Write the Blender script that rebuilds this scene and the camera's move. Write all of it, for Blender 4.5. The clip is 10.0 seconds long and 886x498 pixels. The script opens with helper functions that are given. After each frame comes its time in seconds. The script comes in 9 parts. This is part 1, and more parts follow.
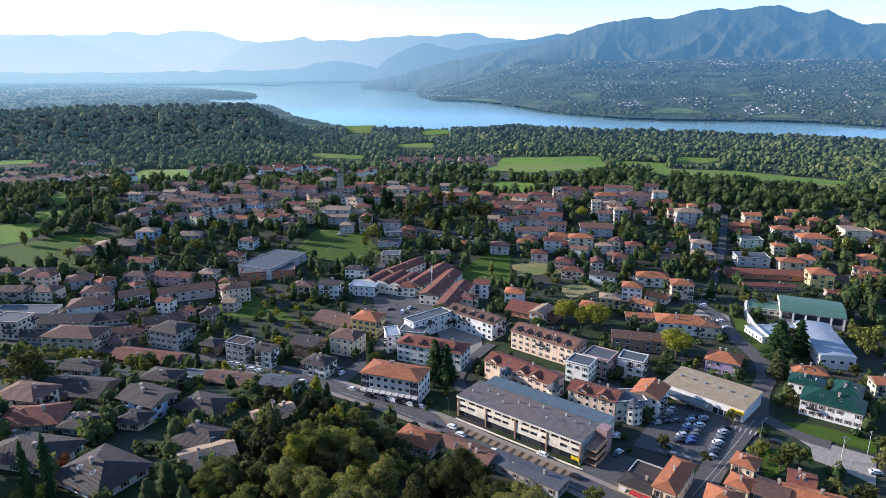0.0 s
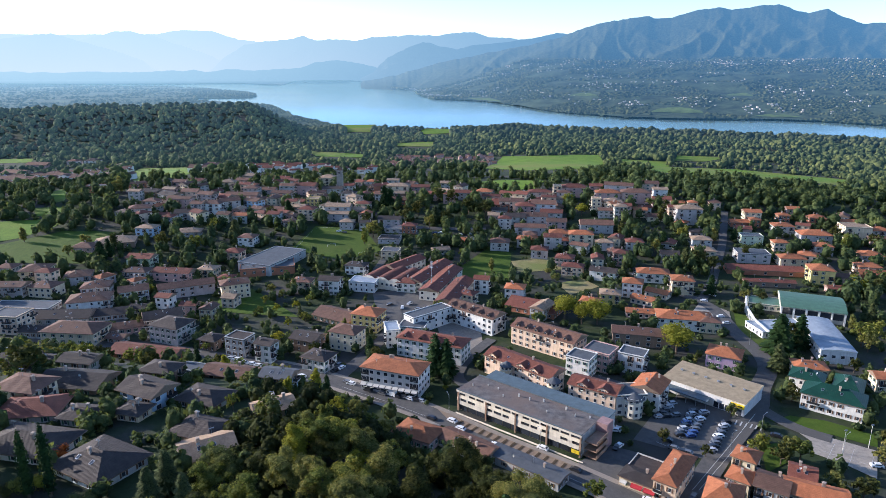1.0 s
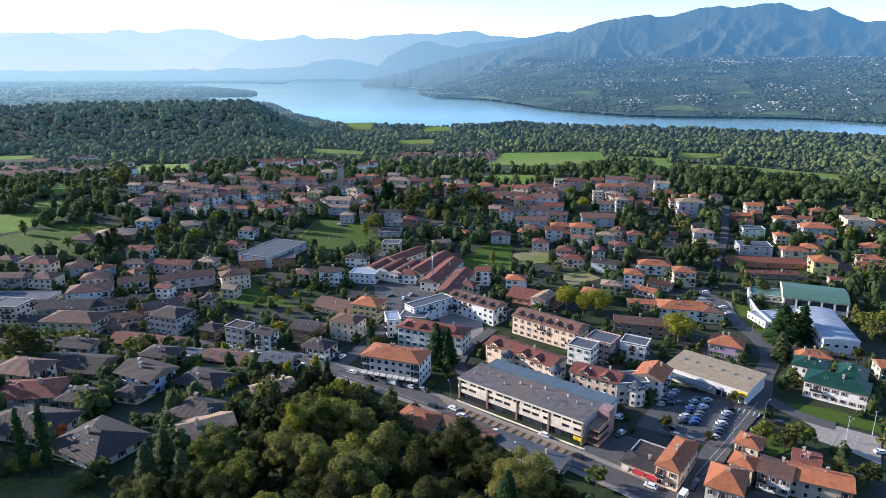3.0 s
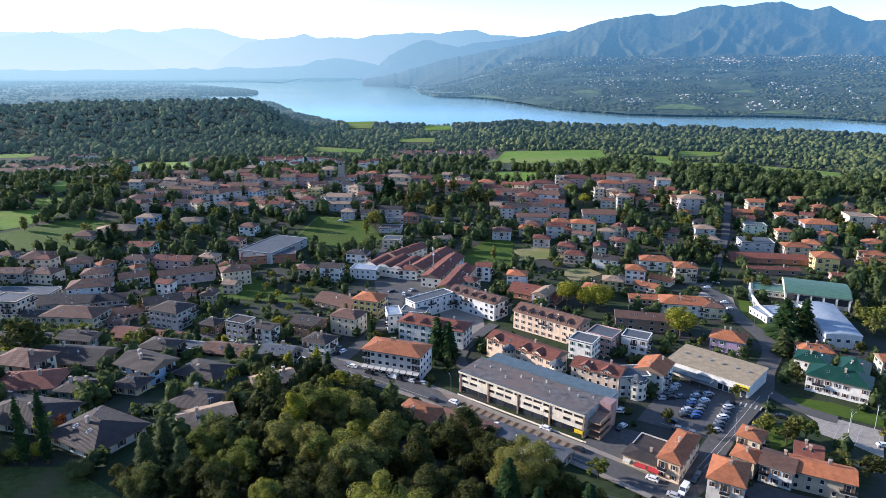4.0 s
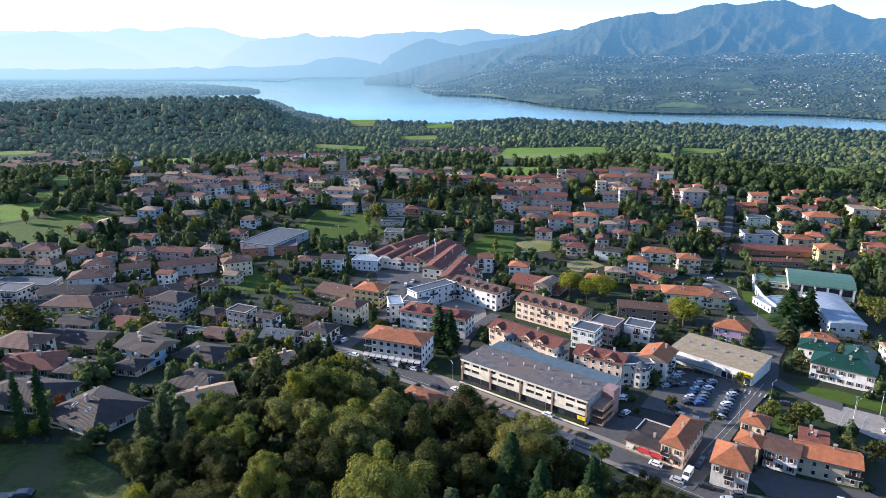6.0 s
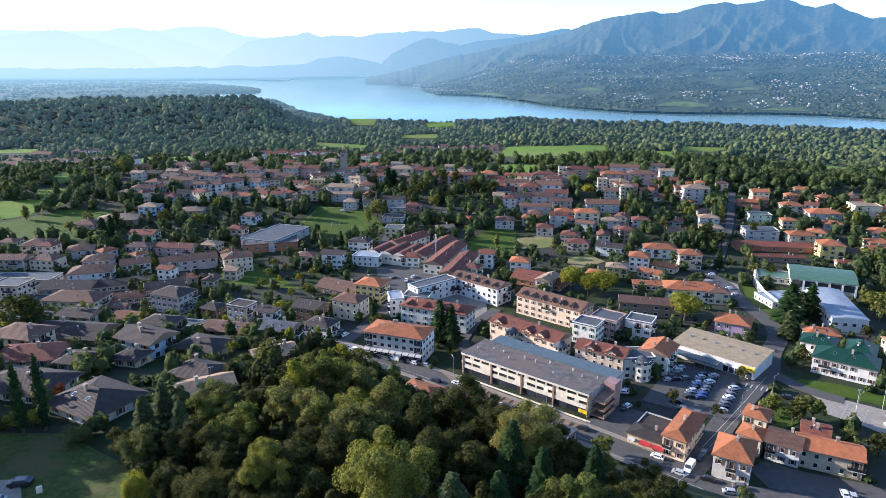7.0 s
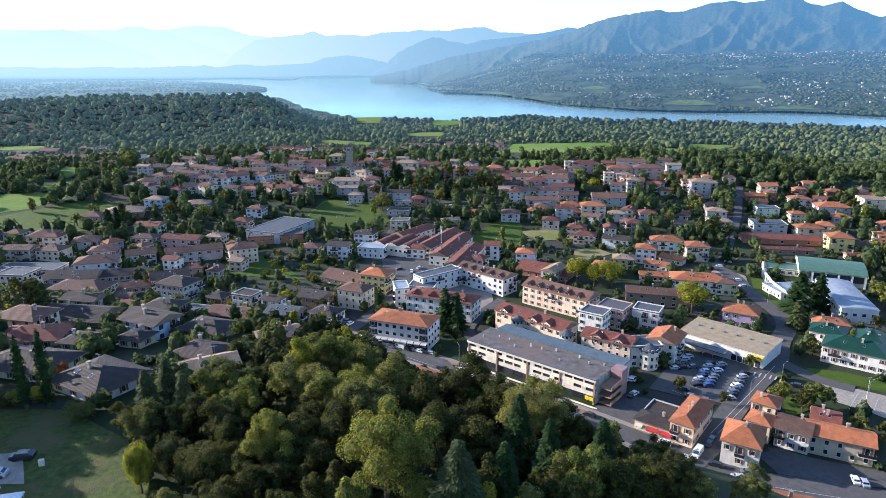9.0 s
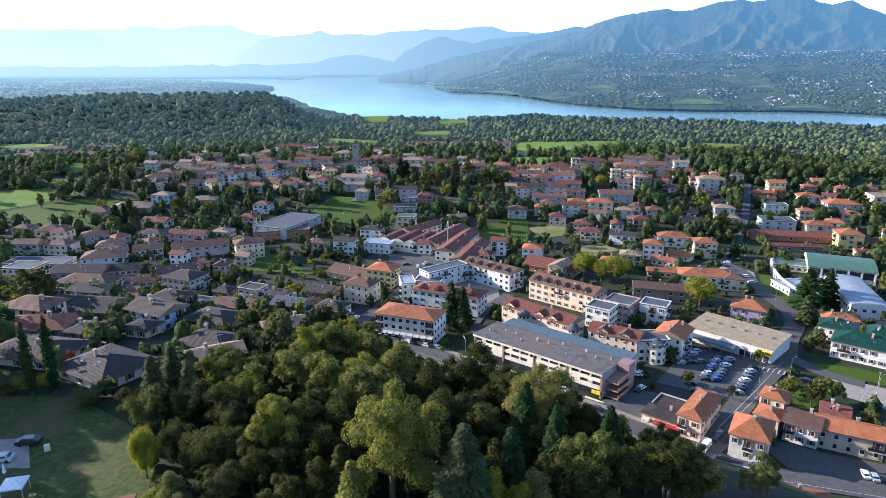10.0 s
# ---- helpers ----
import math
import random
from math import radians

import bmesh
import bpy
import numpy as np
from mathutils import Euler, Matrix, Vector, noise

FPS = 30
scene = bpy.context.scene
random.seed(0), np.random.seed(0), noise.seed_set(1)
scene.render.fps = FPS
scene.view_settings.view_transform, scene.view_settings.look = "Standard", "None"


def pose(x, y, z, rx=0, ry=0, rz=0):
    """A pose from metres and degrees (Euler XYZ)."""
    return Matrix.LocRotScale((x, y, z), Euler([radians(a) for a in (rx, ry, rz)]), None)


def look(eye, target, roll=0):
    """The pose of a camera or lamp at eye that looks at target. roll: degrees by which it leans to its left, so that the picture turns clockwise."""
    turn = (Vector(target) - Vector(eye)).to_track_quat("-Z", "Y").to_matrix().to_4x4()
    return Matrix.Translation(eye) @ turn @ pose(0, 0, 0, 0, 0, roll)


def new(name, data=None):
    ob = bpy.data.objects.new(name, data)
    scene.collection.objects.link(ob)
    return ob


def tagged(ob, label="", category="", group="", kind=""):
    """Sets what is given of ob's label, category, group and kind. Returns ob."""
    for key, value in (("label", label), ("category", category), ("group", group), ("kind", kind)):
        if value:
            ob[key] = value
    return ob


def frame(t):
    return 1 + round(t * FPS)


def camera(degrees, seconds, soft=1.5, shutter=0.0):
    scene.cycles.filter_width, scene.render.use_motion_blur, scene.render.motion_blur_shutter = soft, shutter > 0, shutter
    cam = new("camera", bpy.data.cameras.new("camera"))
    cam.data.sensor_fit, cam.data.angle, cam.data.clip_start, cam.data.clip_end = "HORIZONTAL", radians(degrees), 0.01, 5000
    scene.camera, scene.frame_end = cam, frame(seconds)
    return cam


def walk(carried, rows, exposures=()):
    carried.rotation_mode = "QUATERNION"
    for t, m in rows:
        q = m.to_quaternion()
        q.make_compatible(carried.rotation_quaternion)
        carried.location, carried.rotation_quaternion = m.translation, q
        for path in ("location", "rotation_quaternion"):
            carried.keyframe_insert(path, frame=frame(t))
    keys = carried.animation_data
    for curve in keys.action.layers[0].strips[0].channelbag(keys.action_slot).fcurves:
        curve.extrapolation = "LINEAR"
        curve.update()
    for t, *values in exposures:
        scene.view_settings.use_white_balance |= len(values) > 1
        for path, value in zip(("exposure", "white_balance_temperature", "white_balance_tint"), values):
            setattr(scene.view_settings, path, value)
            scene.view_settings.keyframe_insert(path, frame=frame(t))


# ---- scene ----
# ---- camera ----
cam = camera(68.7, 10.0, 0.75)
ROWS = [  # seconds, x, y, z, yaw, pitch, roll
    (0.0, 0.18, 0.00, 135.00, 0.0, -15.5, 0.0),
    (0.5, 0.18, 0.00, 133.81, -0.01, -15.51, 0.0),
    (1.0, 0.14, -0.05, 132.53, -0.01, -15.51, 0.0),
    (1.5, 0.10, -0.06, 131.28, 0.0, -15.52, 0.0),
    (2.0, 0.07, -0.06, 130.04, 0.01, -15.53, -0.01),
    (2.5, 0.05, -0.04, 128.78, 0.03, -15.54, -0.01),
    (4.0, 0.03, 0.00, 125.10, 0.13, -15.6, -0.03),
    (4.5, 0.03, 0.00, 123.77, 0.18, -15.6, -0.04),
    (5.0, 0.01, 0.00, 122.48, 0.21, -15.61, -0.05),
    (5.5, 0.00, 0.00, 121.24, 0.25, -15.62, -0.06),
    (7.0, -0.04, 0.00, 117.54, 0.35, -15.65, -0.07),
    (7.5, -0.06, 0.00, 116.29, 0.42, -15.65, -0.07),
    (8.0, -0.07, 0.03, 115.02, 0.56, -15.65, -0.08),
    (8.5, -0.07, 0.05, 113.70, 0.71, -15.65, -0.09),
    (9.0, -0.10, 0.10, 112.45, 0.84, -15.66, -0.1),
    (9.5, -0.11, 0.12, 111.21, 1.05, -15.68, -0.1),
    (10.0, -0.11, 0.15, 110.00, 1.42, -15.69, -0.1),
]
walk(cam, [(t, pose(x, y, z, 90 + pitch, -roll, yaw)) for t, x, y, z, yaw, pitch, roll in ROWS], [(0.0, 0.92, 5720, 16), (10.0, 1.23, 5760, 16)])

# ---- light: low sun from the left and a little ahead, clear hazy sky ----
SUN_AZ, SUN_EL = -72.0, 18.5
world = bpy.data.worlds.new("sky")
scene.world = world
world.use_nodes = True
wn = world.node_tree
wn.nodes.clear()
sky = wn.nodes.new("ShaderNodeTexSky")
sky.sky_type = "NISHITA"
sky.sun_disc = False
sky.sun_elevation, sky.sun_rotation = radians(SUN_EL), radians(SUN_AZ)
sky.altitude, sky.air_density, sky.dust_density, sky.ozone_density = 330, 1.0, 0.6, 2.5
wbg = wn.nodes.new("ShaderNodeBackground")
wbg.inputs["Strength"].default_value = 0.15
wout = wn.nodes.new("ShaderNodeOutputWorld")
wn.links.new(sky.outputs[0], wbg.inputs["Color"])
wn.links.new(wbg.outputs[0], wout.inputs["Surface"])
sun_data = bpy.data.lights.new("sun", "SUN")
sun_data.energy, sun_data.angle, sun_data.color = 5.0, radians(0.6), (1.0, 0.88, 0.71)
sun = new("sun", sun_data)
SUN_DIR = Vector((math.sin(radians(SUN_AZ)) * math.cos(radians(SUN_EL)), math.cos(radians(SUN_AZ)) * math.cos(radians(SUN_EL)), math.sin(radians(SUN_EL))))
sun.matrix_world = look(SUN_DIR * 900, (0, 0, 0))


# ---- materials ----
class Nodes:
    """A small writer of shader nodes."""

    def __init__(self, name):
        self.m = bpy.data.materials.new(name)
        self.m.use_nodes = True
        self.t = self.m.node_tree
        self.t.nodes.clear()
        self.out = self.t.nodes.new("ShaderNodeOutputMaterial")

    def node(self, kind, inputs=None, operation="", blend=""):
        n = self.t.nodes.new(kind)
        if operation:
            n.operation = operation
        if blend:
            n.data_type, n.blend_type = "RGBA", blend
        for k, v in (inputs or {}).items():
            if isinstance(v, bpy.types.NodeSocket):
                self.t.links.new(v, n.inputs[k])
            else:
                n.inputs[k].default_value = v
        return n

    def place(self):
        return self.node("ShaderNodeNewGeometry").outputs["Position"]

    def noise(self, vec, scale, detail=4.0, rough=0.55):
        return self.node("ShaderNodeTexNoise", {"Vector": vec, "Scale": scale, "Detail": detail, "Roughness": rough}).outputs["Fac"]

    def ramp(self, fac, a, b, lo=0.3, hi=0.7):
        n = self.node("ShaderNodeValToRGB", {"Fac": fac})
        n.color_ramp.elements[0].position, n.color_ramp.elements[0].color = lo, (*a, 1)
        n.color_ramp.elements[1].position, n.color_ramp.elements[1].color = hi, (*b, 1)
        return n.outputs["Color"]

    def mix(self, fac, a, b, blend="MIX"):
        n = self.node("ShaderNodeMix", blend=blend)
        for key, v in ((0, fac), (6, a), (7, b)):
            if isinstance(v, bpy.types.NodeSocket):
                self.t.links.new(v, n.inputs[key])
            else:
                n.inputs[key].default_value = (*v, 1) if isinstance(v, tuple) and len(v) == 3 else v
        return n.outputs[2]

    def math(self, op, a, b=0.0):
        n = self.node("ShaderNodeMath", operation=op)
        for key, v in ((0, a), (1, b)):
            if isinstance(v, bpy.types.NodeSocket):
                self.t.links.new(v, n.inputs[key])
            else:
                n.inputs[key].default_value = v
        return n.outputs[0]

    def bump(self, h, strength, dist):
        return self.node("ShaderNodeBump", {"Height": h, "Strength": strength, "Distance": dist}).outputs["Normal"]

    def surface(self, col, rough=0.8, normal=None, metal=0.0, spec=0.3):
        ins = {"Base Color": col if isinstance(col, bpy.types.NodeSocket) else (*col, 1), "Roughness": rough, "Metallic": metal, "Specular IOR Level": spec}
        if normal is not None:
            ins["Normal"] = normal
        b = self.node("ShaderNodeBsdfPrincipled", ins)
        self.t.links.new(b.outputs[0], self.out.inputs[0])
        return b


def dim(c, k):
    return tuple(min(0.95, v * k) for v in c)


def plaster(name, col, rough=0.85):
    """Painted render or concrete: blotches, streaks, slight tone per object."""
    n = Nodes(name)
    p = n.place()
    a = n.ramp(n.noise(p, 0.35, 5), dim(col, 0.8), dim(col, 1.08))
    st = n.node("ShaderNodeMapping", {"Vector": p, "Scale": (1.6, 1.6, 0.16)}).outputs[0]
    streak = n.ramp(n.noise(st, 1.0, 5, 0.7), (0.72, 0.7, 0.66), (1, 1, 1), 0.3, 0.55)
    c = n.mix(0.6, a, streak, "MULTIPLY")
    rnd = n.node("ShaderNodeObjectInfo").outputs["Random"]
    c = n.mix(1.0, c, n.ramp(rnd, (0.86, 0.86, 0.88), (1.06, 1.04, 1.0), 0, 1), "MULTIPLY")
    n.surface(c, rough, n.bump(n.noise(p, 6, 4), 0.25, 0.03))
    return n.m


def tiles(name, col, dark=0.62):
    """Clay tile roof: courses along the slope, rolls across it, stains."""
    n = Nodes(name)
    p = n.place()
    ob = n.node("ShaderNodeTexCoord").outputs["Object"]
    sep = n.node("ShaderNodeSeparateXYZ", {"Vector": ob})
    course = n.math("PINGPONG", sep.outputs["Z"], 0.11)
    rolls = n.math("PINGPONG", n.math("ADD", sep.outputs["X"], sep.outputs["Y"]), 0.18)
    base = n.ramp(n.noise(p, 0.5, 6, 0.65), dim(col, dark), dim(col, 1.15), 0.28, 0.72)
    fine = n.ramp(n.noise(p, 5.0, 3, 0.7), (0.7, 0.68, 0.66), (1.12, 1.1, 1.08))
    c = n.mix(0.8, base, fine, "MULTIPLY")
    lich = n.ramp(n.noise(p, 1.3, 5, 0.7), (0, 0, 0), (1, 1, 1), 0.6, 0.75)
    c = n.mix(n.math("MULTIPLY", lich, 0.35), c, (0.16, 0.14, 0.11))
    rnd = n.node("ShaderNodeObjectInfo").outputs["Random"]
    c = n.mix(1.0, c, n.ramp(rnd, (0.7, 0.72, 0.74), (1.12, 1.06, 1.0), 0, 1), "MULTIPLY")
    h = n.math("ADD", n.math("MULTIPLY", course, 3.0), n.math("MULTIPLY", rolls, 2.0))
    n.surface(c, 0.82, n.bump(h, 0.6, 0.12), spec=0.25)
    return n.m


def metal_sheet(name, col, step=0.5, rough=0.4, metal=0.5):
    """Painted or bare sheet roofing with standing ribs."""
    n = Nodes(name)
    p = n.place()
    ob = n.node("ShaderNodeTexCoord").outputs["Object"]
    rib = n.math("PINGPONG", n.node("ShaderNodeSeparateXYZ", {"Vector": ob}).outputs["X"], step)
    rib = n.ramp(rib, (1, 1, 1), (0, 0, 0), 0.0, 0.16)
    c = n.ramp(n.noise(p, 0.4, 6, 0.65), dim(col, 0.72), dim(col, 1.12))
    c = n.mix(n.math("MULTIPLY", n.ramp(n.noise(p, 0.9, 6, 0.75), (0, 0, 0), (1, 1, 1), 0.58, 0.7), 0.3), c, (0.2, 0.14, 0.1))
    n.surface(c, rough, n.bump(rib, 0.5, 0.06), metal)
    return n.m


def rough_ground(name, a, b, scale=0.6, patch_col=None, bump=0.3):
    n = Nodes(name)
    p = n.place()
    c = n.ramp(n.noise(p, scale, 8, 0.6), a, b, 0.3, 0.7)
    if patch_col:
        c = n.mix(n.ramp(n.noise(p, scale * 0.12, 5, 0.6), (0, 0, 0), (1, 1, 1), 0.46, 0.62), c, patch_col)
    c = n.mix(0.5, c, n.ramp(n.noise(p, scale * 9, 3, 0.7), (0.6, 0.6, 0.6), (1.2, 1.2, 1.2)), "MULTIPLY")
    n.surface(c, 0.92, n.bump(n.noise(p, scale * 6, 4), bump, 0.25), spec=0.2)
    return n.m


def leafage(name, a, b, through_light=0.42):
    """Leaves: tone per clump and per tree, some light passing through."""
    n = Nodes(name)
    p = n.place()
    isl = n.node("ShaderNodeNewGeometry").outputs["Random Per Island"]
    rnd = n.node("ShaderNodeObjectInfo").outputs["Random"]
    c = n.ramp(isl, a, b, 0.1, 0.9)
    c = n.mix(1.0, c, n.ramp(rnd, (0.72, 0.78, 0.75), (1.22, 1.12, 0.95), 0, 1), "MULTIPLY")
    c = n.mix(0.7, c, n.ramp(n.noise(p, 0.9, 4, 0.6), (0.55, 0.58, 0.55), (1.3, 1.25, 1.1)), "MULTIPLY")
    d = n.node("ShaderNodeBsdfPrincipled", {"Base Color": c, "Roughness": 0.8, "Specular IOR Level": 0.1})
    tr = n.node("ShaderNodeBsdfTranslucent", {"Color": n.mix(1.0, c, (1.2, 1.12, 0.6), "MULTIPLY")})
    mx = n.node("ShaderNodeMixShader", {0: through_light, 1: d.outputs[0], 2: tr.outputs[0]})
    n.t.links.new(mx.outputs[0], n.out.inputs[0])
    return n.m


def canopy(name, a, b):
    """Tree crowns some way off: a tone for each crown, clumped leaves, some light passing through."""
    n = Nodes(name)
    p = n.place()
    isl = n.node("ShaderNodeNewGeometry").outputs["Random Per Island"]
    tone = n.math("ADD", n.math("MULTIPLY", isl, 0.45), n.math("MULTIPLY", n.noise(p, 0.09, 1), 0.55))
    c = n.ramp(tone, a, b, 0.2, 0.8)
    f = n.noise(p, 0.7, 5, 0.65)
    c = n.mix(0.6, c, n.ramp(f, (0.5, 0.55, 0.55), (1.4, 1.32, 1.15), 0.34, 0.66), "MULTIPLY")
    c = n.mix(1.0, c, n.ramp(n.noise(p, 0.02, 3), (0.72, 0.8, 0.85), (1.28, 1.2, 1.0)), "MULTIPLY")
    d = n.node("ShaderNodeBsdfPrincipled", {"Base Color": c, "Roughness": 0.85, "Specular IOR Level": 0.1, "Normal": n.bump(f, 0.9, 1.6)})
    tr = n.node("ShaderNodeBsdfTranslucent", {"Color": n.mix(1.0, c, (1.2, 1.12, 0.7), "MULTIPLY")})
    mx = n.node("ShaderNodeMixShader", {0: 0.3, 1: d.outputs[0], 2: tr.outputs[0]})
    n.t.links.new(mx.outputs[0], n.out.inputs[0])
    return n.m


def plain(name, col, rough=0.6, metal=0.0, spec=0.4):
    n = Nodes(name)
    p = n.place()
    c = n.ramp(n.noise(p, 2.5, 4), dim(col, 0.82), dim(col, 1.1))
    n.surface(c, rough, None, metal, spec)
    return n.m


def glassy(name, col):
    n = Nodes(name)
    rnd = n.node("ShaderNodeObjectInfo").outputs["Random"]
    n.surface(n.mix(rnd, dim(col, 0.5), dim(col, 1.6)), 0.12, spec=0.6)
    return n.m


def car_paint(name, col):
    n = Nodes(name)
    b = n.surface(col, 0.3, spec=0.5)
    b.inputs["Coat Weight"].default_value = 0.6
    return n.m


WALLS = {
    "white": plaster("white_render", (0.74, 0.72, 0.68)),
    "dim_white": plaster("dimmed_white_render", (0.5, 0.45, 0.43)),
    "cream": plaster("cream_render", (0.68, 0.57, 0.4)),
    "peach": plaster("peach_render", (0.78, 0.59, 0.43)),
    "yellow": plaster("yellow_render", (0.74, 0.57, 0.22)),
    "pink": plaster("pink_render", (0.52, 0.35, 0.32)),
    "grey": plaster("grey_render", (0.45, 0.45, 0.44)),
    "blue": plaster("pale_blue_render", (0.42, 0.55, 0.68)),
    "green": plaster("pale_green_render", (0.55, 0.62, 0.48)),
    "purple": plaster("mauve_render", (0.42, 0.3, 0.42)),
    "brown": plaster("brown_render", (0.3, 0.2, 0.14)),
    "brick": plaster("brick_red_render", (0.4, 0.17, 0.1)),
    "concrete": plaster("beige_concrete", (0.74, 0.68, 0.57)),
}
ROOFS = {
    "orange": tiles("new_terracotta_tiles", (0.4, 0.15, 0.07)),
    "red": tiles("red_clay_tiles", (0.2, 0.074, 0.052)),
    "brown": tiles("weathered_brown_tiles", (0.17, 0.095, 0.07)),
    "dark": tiles("dark_grey_brown_tiles", (0.06, 0.05, 0.048)),
    "tan": tiles("pale_tan_tiles", (0.36, 0.26, 0.18)),
    "grey": metal_sheet("grey_sheet_roof", (0.08, 0.088, 0.1), 0.5, 0.75, 0.0),
    "white": metal_sheet("white_sheet_roof", (0.27, 0.31, 0.36), 0.6, 0.6, 0.0),
    "green": metal_sheet("green_sheet_roof", (0.009, 0.05, 0.034), 0.3, 0.5, 0.2),
    "sage": metal_sheet("sage_green_sheet_roof", (0.09, 0.175, 0.115), 0.7, 0.45, 0.2),
    "fawn": metal_sheet("fawn_roof_felt", (0.3, 0.235, 0.15), 3.0, 0.8, 0.0),
}
M_DUSK = plaster("dusky_pink_render", (0.34, 0.22, 0.21))
M_STONE = plaster("old_grey_stone", (0.27, 0.25, 0.23))
M_GLASS = glassy("window_glass", (0.03, 0.035, 0.045))
M_FRAME = plain("white_frame", (0.6, 0.58, 0.54))
M_SHUT_G = plain("green_shutter", (0.05, 0.11, 0.07))
M_SHUT_B = plain("brown_shutter", (0.14, 0.075, 0.045))
M_RAIL = plain("dark_iron", (0.05, 0.05, 0.055), 0.5, 0.6)
M_STEEL = plain("galvanised_steel", (0.45, 0.46, 0.48), 0.4, 0.8)
M_EAVE = plain("eave_board", (0.2, 0.14, 0.1))
M_CHIM = plaster("chimney_plaster", (0.42, 0.34, 0.28))
M_ASPHALT = rough_ground("asphalt", (0.07, 0.069, 0.07), (0.115, 0.111, 0.107), 0.5, (0.09, 0.085, 0.079), 0.12)
M_PAVING = rough_ground("stone_paving", (0.2, 0.17, 0.14), (0.3, 0.26, 0.22), 0.8, (0.24, 0.21, 0.18), 0.15)
M_GRAVEL = rough_ground("pale_gravel", (0.24, 0.21, 0.18), (0.36, 0.32, 0.27), 0.7)
M_GRASS = rough_ground("mown_grass", (0.034, 0.068, 0.005), (0.072, 0.115, 0.01), 0.35, (0.06, 0.088, 0.01))
M_MEADOW = rough_ground("bright_meadow", (0.075, 0.145, 0.012), (0.135, 0.215, 0.018), 0.05, (0.15, 0.165, 0.035))
M_ROUGH = rough_ground("rough_hill_grass", (0.028, 0.052, 0.012), (0.1, 0.13, 0.03), 0.9, (0.1, 0.095, 0.04), 1.0)
M_DRY = rough_ground("dry_mown_field", (0.2, 0.16, 0.075), (0.3, 0.25, 0.12), 0.3, (0.15, 0.17, 0.05))
M_LAND = rough_ground("garden_ground", (0.016, 0.03, 0.01), (0.036, 0.05, 0.018), 0.3, (0.05, 0.048, 0.044))
M_BRICKS = rough_ground("tan_brick_paving", (0.17, 0.125, 0.09), (0.29, 0.215, 0.15), 0.9, (0.22, 0.17, 0.13), 0.15)
M_SOIL = rough_ground("planted_soil", (0.05, 0.035, 0.022), (0.09, 0.065, 0.04), 1.2)
M_PAINT = plain("road_paint", (0.42, 0.42, 0.41))
M_BARK = plain("bark", (0.09, 0.065, 0.045), 0.9)
LEAF = {
    "green": leafage("green_leaves", (0.085, 0.115, 0.03), (0.245, 0.255, 0.072)),
    "dark": leafage("dark_leaves", (0.032, 0.042, 0.016), (0.105, 0.11, 0.037), 0.38),
    "lime": leafage("yellow_green_leaves", (0.14, 0.165, 0.024), (0.29, 0.295, 0.052), 0.45),
    "olive": leafage("olive_leaves", (0.095, 0.115, 0.04), (0.225, 0.225, 0.085)),
    "blue": leafage("blue_green_needles", (0.045, 0.064, 0.03), (0.11, 0.13, 0.058), 0.25),
    "needle": leafage("dark_needles", (0.014, 0.036, 0.014), (0.034, 0.066, 0.022), 0.15),
    "rust": leafage("rust_red_leaves", (0.16, 0.05, 0.02), (0.26, 0.09, 0.03), 0.4),
}
M_WOOD = canopy("far_tree_crowns", (0.03, 0.056, 0.028), (0.12, 0.15, 0.062))
M_UNDER = canopy("undergrowth_leaves", (0.018, 0.027, 0.011), (0.06, 0.07, 0.024))
M_WHEEL = plain("tyre_rubber", (0.02, 0.02, 0.02), 0.8)
PAINTS = [car_paint(a, c) for a, c in (("white_paint", (0.75, 0.75, 0.75)), ("silver_paint", (0.42, 0.43, 0.45)), ("black_paint", (0.015, 0.015, 0.018)), ("grey_paint", (0.12, 0.125, 0.135)), ("blue_paint", (0.03, 0.07, 0.22)), ("red_paint", (0.35, 0.02, 0.02)))]
CAR_WORD = ["white", "silver", "black", "dark grey", "blue", "red"]


# ---- mesh helpers ----
def mesh(name, verts, faces, mats, slots=None, smooth=False):
    me = bpy.data.meshes.new(name)
    me.from_pydata([tuple(v) for v in verts], [], faces)
    for m in mats if isinstance(mats, (list, tuple)) else [mats]:
        me.materials.append(m)
    if slots is not None:
        me.polygons.foreach_set("material_index", slots)
    if smooth:
        me.polygons.foreach_set("use_smooth", [True] * len(me.polygons))
    me.update()
    return me


def put(name, me, parent=None, at=None, label=""):
    ob = new(name, me)
    if parent is not None:
        ob.parent = parent
    if at is not None:
        ob.matrix_basis = at
    if label:
        ob["label"] = label
    return ob


def root(name, x, y, z, rot, label, category, group="", scale=1.0):
    ob = new(name)
    ob.empty_display_size = 0.5
    ob.matrix_basis = Matrix.Translation((x, y, z)) @ Matrix.Rotation(radians(rot), 4, "Z") @ Matrix.Diagonal((scale, scale, scale, 1))
    return tagged(ob, label, category, group)


